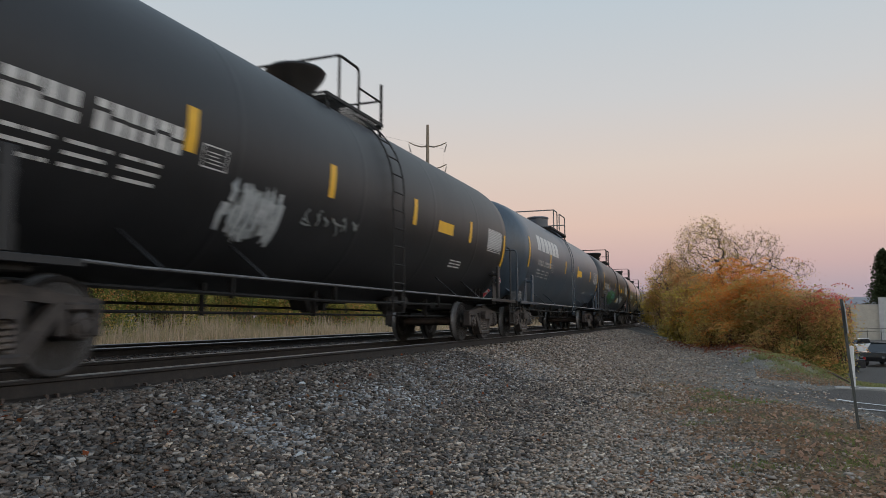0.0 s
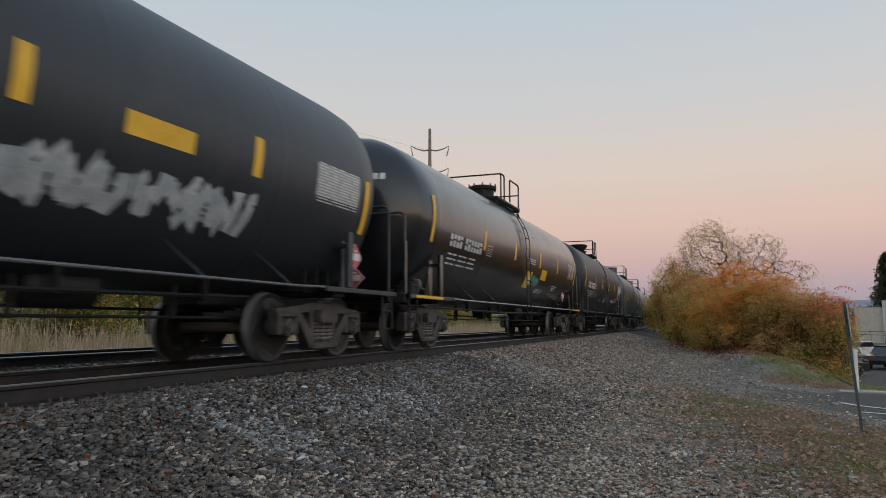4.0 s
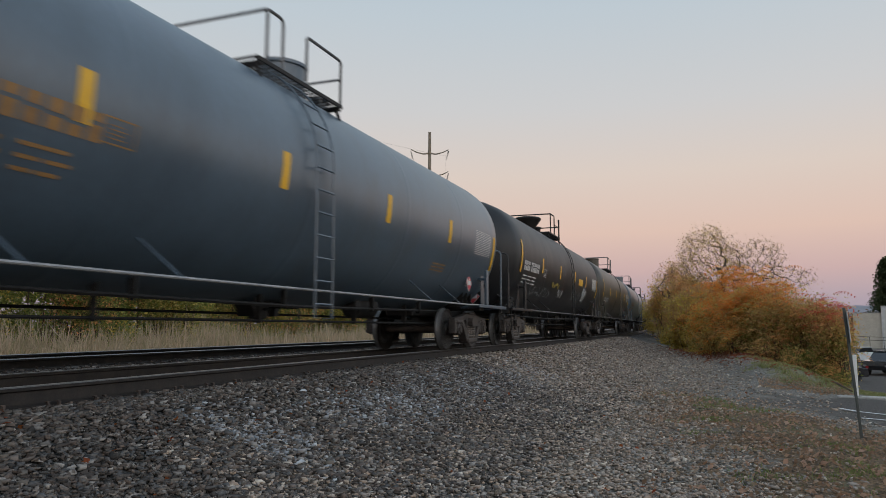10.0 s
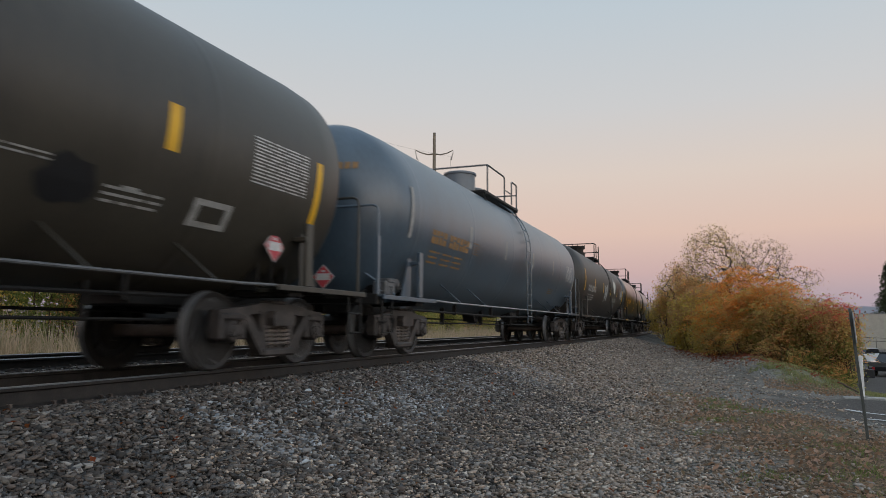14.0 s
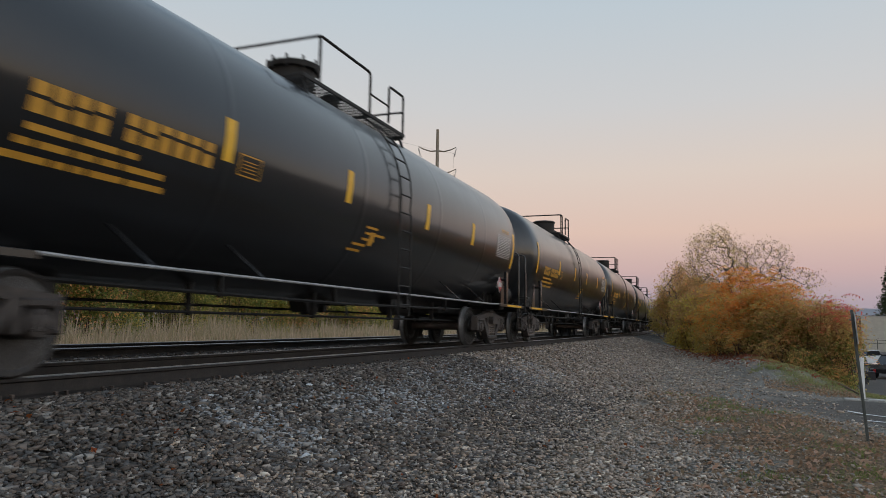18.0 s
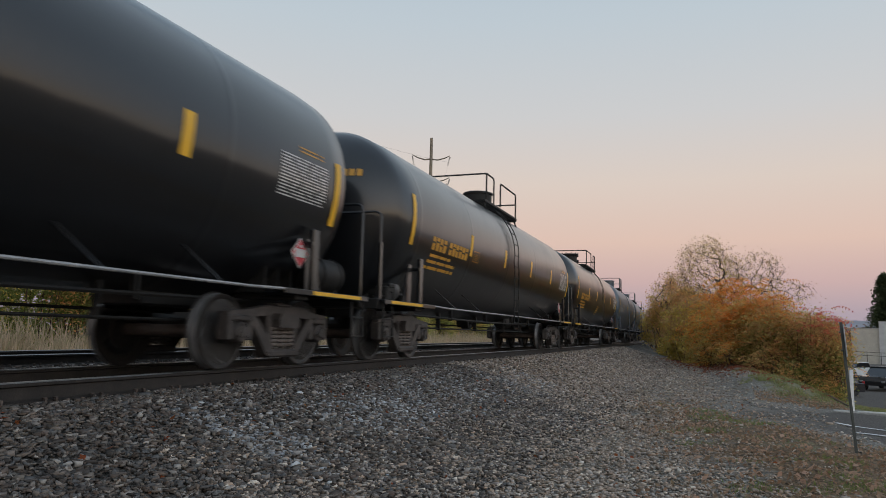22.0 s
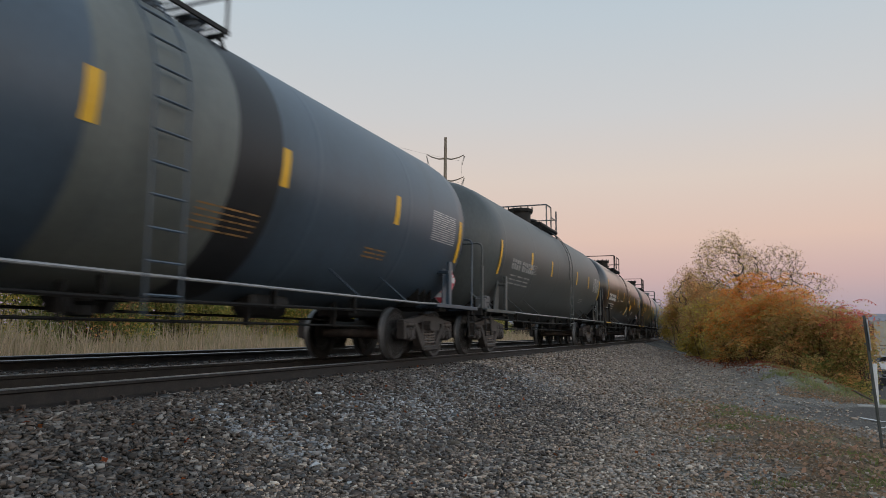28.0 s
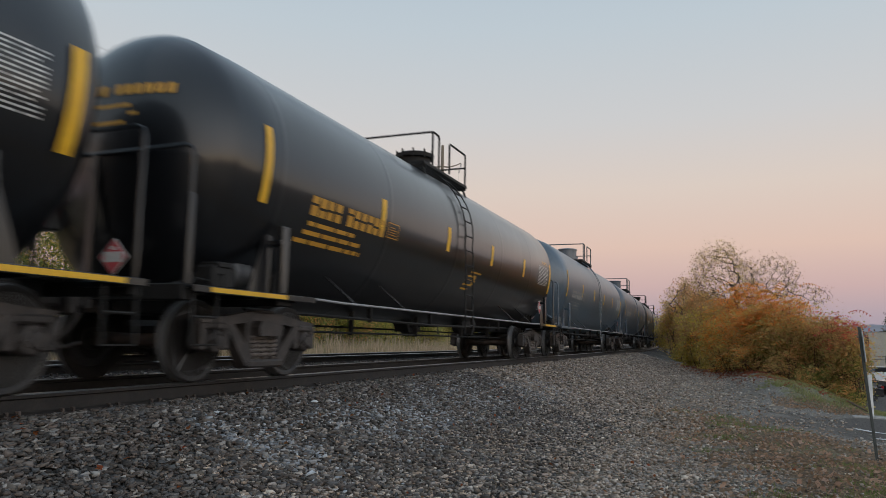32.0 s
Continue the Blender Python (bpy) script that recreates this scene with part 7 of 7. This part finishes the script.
def vehicle(name, label, x, y, turn, colour, outline, cabin, length, wide, wheel_r, axles, pickup=False):
    z = ground_at(x, y)
    car = thing(name, None, label, "car", "parked cars", "", pose(x, y, z, 0, 0, turn))
    w = wide / 2
    body = Shape()
    n = len(outline)
    rows = [(-w, 0.94), (-w * 0.96, 1.0), (w * 0.96, 1.0), (w, 0.94)]
    verts = [(px, py, 0.3 + (pz - 0.3) * q) for px, q in rows for py, pz in outline]
    faces = [(r * n + k, r * n + (k + 1) % n, (r + 1) * n + (k + 1) % n, (r + 1) * n + k) for r in range(3) for k in range(n)]
    faces += [tuple(range(n))[::-1], tuple(3 * n + k for k in range(n))]
    body.add(verts, faces)
    part("body", body.mesh("body", CAR_PAINT[colour]), car)
    glass = Shape()
    m = len(cabin)
    top = max(p[1] for p in cabin)
    low = min(p[1] for p in cabin)
    cv = [(sx * (w * 0.95 - 0.16 * (pz - low) / (top - low)), py, pz) for sx in (-1, 1) for py, pz in cabin]
    glass.add(cv, [(k, (k + 1) % m, m + (k + 1) % m, m + k) for k in range(m)] + [tuple(range(m))[::-1], tuple(range(m, 2 * m))])
    part("window_band", glass.mesh("window_band", GLASS), car)
    ys = [p[0] for p in cabin if p[1] > top - 0.05]
    part("roof", Shape().box(-w * 0.82, w * 0.82, min(ys) - 0.06, max(ys) + 0.06, top - 0.02, top + 0.05, 0.02).mesh("roof", CAR_PAINT[colour]), car)
    for py in axles:
        for sx in (-1, 1):
            tyre = part("wheel", Shape().turned([(wheel_r * 0.62, -0.1), (wheel_r * 0.95, -0.11), (wheel_r, -0.07), (wheel_r, 0.07), (wheel_r * 0.95, 0.11), (wheel_r * 0.62, 0.1)], 20, "x").mesh("wheel", RUBBER, True), car, "", pose(sx * (w - 0.1), py, wheel_r))
            part("rim", Shape().turned([(wheel_r * 0.6, -0.1), (wheel_r * 0.6, 0.095), (wheel_r * 0.2, 0.10)], 14, "x").mesh("rim", GALVANISED, True), tyre, "", pose(0, 0, 0, 0, 0, 0 if sx > 0 else 180))
    for sx in (-1, 1):
        part("tail_lamp", Shape().box(sx * w * 0.86 - 0.1, sx * w * 0.86 + 0.08, -length / 2 - 0.01, -length / 2 + 0.06, 0.85, 1.05, 0.01).mesh("tail_lamp", LAMP_RED), car)
        part("head_lamp", Shape().box(sx * w * 0.8 - 0.14, sx * w * 0.8 + 0.1, length / 2 - 0.07, length / 2 + 0.01, 0.68, 0.82, 0.01).mesh("head_lamp", GLASSY), car)
    return car


SUV_OUTLINE = [(-2.25, 0.32), (2.2, 0.30), (2.27, 0.62), (2.18, 0.92), (1.15, 1.08), (-2.15, 1.1), (-2.28, 0.75)]
SUV_CABIN = [(-1.84, 1.08), (1.15, 1.06), (0.45, 1.6), (-1.75, 1.62)]
vehicle("parked_car", "white compact SUV parked on asphalt", 15.1, 87.5, 142, "white", SUV_OUTLINE, SUV_CABIN, 4.5, 1.82, 0.34, (-1.35, 1.35))
PICKUP_OUTLINE = [(-2.8, 0.45), (2.75, 0.42), (2.85, 0.75), (2.75, 1.12), (1.3, 1.22), (-2.85, 1.2), (-2.9, 0.7)]
PICKUP_CABIN = [(-1.1, 1.18), (1.4, 1.2), (0.75, 1.8), (-0.95, 1.82)]
vehicle("parked_pickup", "black pickup truck parked on asphalt", 13.7, 66.5, 150, "black", PICKUP_OUTLINE, PICKUP_CABIN, 5.7, 1.95, 0.4, (-1.75, 1.75))
CAR_OUTLINE = [(-2.3, 0.28), (2.25, 0.26), (2.35, 0.55), (2.2, 0.78), (1.0, 0.92), (-1.6, 0.95), (-2.25, 0.9), (-2.35, 0.6)]
CAR_CABIN = [(-1.75, 0.92), (1.05, 0.9), (0.3, 1.38), (-1.0, 1.4)]
vehicle("parked_car", "black saloon car parked below the bank", 8.3, 57.2, 128, "black", CAR_OUTLINE, CAR_CABIN, 4.7, 1.8, 0.32, (-1.4, 1.4))


def edging():
    """A low weathered timber along the top of the bank."""
    path = [(x, y, ground_at(x, y) + 0.05) for x, y in ((1.95, 27.2), (2.4, 25.8), (2.85, 24.0), (3.25, 22.3), (3.5, 21.2))]
    thing("edging_timber", Shape().tube(path, [0.02, 0.03, 0.025, 0.03, 0.02], 7).mesh("edging_timber", STEM, True), "weathered brown timber edging along the bank's rim", "edging")


edging()


def building():
    x0, y0 = 25.2, 147.0
    z = ground_at(x0, y0) - 0.3
    b = thing("flat_roofed_building", None, "long beige flat-roofed commercial building", "building", "", "", pose(x0, y0, z, 0, 0, -12))
    s = Shape().box(0, 4.4, 0, 30, 0, 6.6, 0.02)
    part("wall", s.mesh("wall", BEIGE), b)
    part("wall", Shape().box(4.404, 44, -0.4, 30, 0, 7.8, 0.02).mesh("wall", PALE_GREY), b, "pale grey wall")
    part("roof", Shape().box(-0.08, 4.4, -0.08, 30, 6.604, 6.72, 0.02).mesh("roof", CONCRETE), b)
    part("parapet", Shape().box(4.35, 44, -0.46, 30, 7.804, 7.92, 0.02).mesh("parapet", CONCRETE), b)
    return b


building()


def railing():
    x0, y0 = 24.2, 140.0
    z = ground_at(x0, y0)
    fence = thing("guard_rail", None, "dark metal guard rail along the lot's edge", "railing", "", "", pose(x0, y0, z, 0, 0, 8))
    for k in range(9):
        part("post", Shape().tube([(k * 2.2, 0, 0), (k * 2.2, 0, 2.2 - k * 0.06)], 0.04, 6).mesh("post", DARK), fence)
    for h in (1.6, 2.18):
        part("rail", Shape().tube([(0, 0, h), (17.6, 0, h - 0.48)], 0.04, 6).mesh("rail", DARK), fence)


railing()


# ---- far woods and hills ----
HAZE_WOOD = foliage("distant_woodland", [(0.075, 0.06, 0.055), (0.12, 0.085, 0.065), (0.09, 0.08, 0.06), (0.16, 0.10, 0.06)])


BROWN_WOOD = foliage("bare_brown_woodland", [(0.13, 0.075, 0.055), (0.2, 0.115, 0.08), (0.16, 0.1, 0.075), (0.26, 0.15, 0.09)])


def far_wood(name, x0, x1, y, depth, high, count, size, seed, label, mat):
    rng = np.random.RandomState(seed)
    x, yy = rng.uniform(x0, x1, count), y + rng.uniform(0, depth, count)
    top = high * (0.62 + 0.38 * noise2(x / (high * 1.2), yy / (high * 3.0), seed))
    z = height(x, yy) + top * rng.uniform(0, 1, count) ** 0.7
    v, f = leaf_cloud(rng, np.stack([x, yy, z], 1), size, 0, 1.0)
    tagged(new(name, raw_mesh(name, v, f, mat)), label, "trees", "", "stuff")


far_wood("distant_woods", 30, 85, 205, 40, 15, 11000, 0.9, 91, "brownish bare woods far behind the building", BROWN_WOOD)
far_wood("distant_woods", -160, -60, 330, 60, 12, 12000, 1.6, 92, "hazy woods in the distance along the railway", HAZE_WOOD)


def woods_round(reach, depth, first, last, high, count, size, seed, label):
    """A belt of trees on the yard's far side, from one bearing to another."""
    rng = np.random.RandomState(seed)
    w, r = np.radians(rng.uniform(first, last, count)), reach + depth * rng.uniform(0, 1, count)
    x, y = r * np.sin(w), r * np.cos(w)
    top = high * (0.8 + 0.2 * noise2(np.degrees(w) * 0.35, r * 0.05, seed))
    z = height(x, y) + top * rng.uniform(0, 1, count) ** 0.8
    v, f = leaf_cloud(rng, np.stack([x, y, z], 1), size, 0, 1.0)
    tagged(new("distant_woods", raw_mesh("distant_woods", v, f, HAZE_WOOD)), label, "trees", "", "stuff")


woods_round(112, 18, 24, 215, 14.0, 30000, 2.0, 94, "dark belt of bare woods across the yard")
# distance haze is painted into the hills as a flat pale blue-grey
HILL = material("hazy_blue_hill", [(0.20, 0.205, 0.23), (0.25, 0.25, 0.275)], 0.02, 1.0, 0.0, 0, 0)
hill = Shape()
for k in range(61):
    w = radians(-30 + k * 2.0)
    r = 2200.0
    hgt = 62 + 26 * float(noise2(np.array([k * 0.23]), np.array([0.5]), 5)[0]) + 9 * float(noise2(np.array([k * 0.9]), np.array([3.5]), 6)[0])
    hill.v += [(r * math.sin(w), r * math.cos(w), -30.0), (r * math.sin(w), r * math.cos(w), hgt - 30), ((r + 300) * math.sin(w), (r + 300) * math.cos(w), hgt)]
for k in range(60):
    for q in (0, 1):
        hill.f.append((k * 3 + q, k * 3 + 3 + q, k * 3 + 4 + q, k * 3 + 1 + q))
        hill.m.append(0)
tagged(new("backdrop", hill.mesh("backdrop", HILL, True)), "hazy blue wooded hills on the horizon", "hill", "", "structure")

motions()
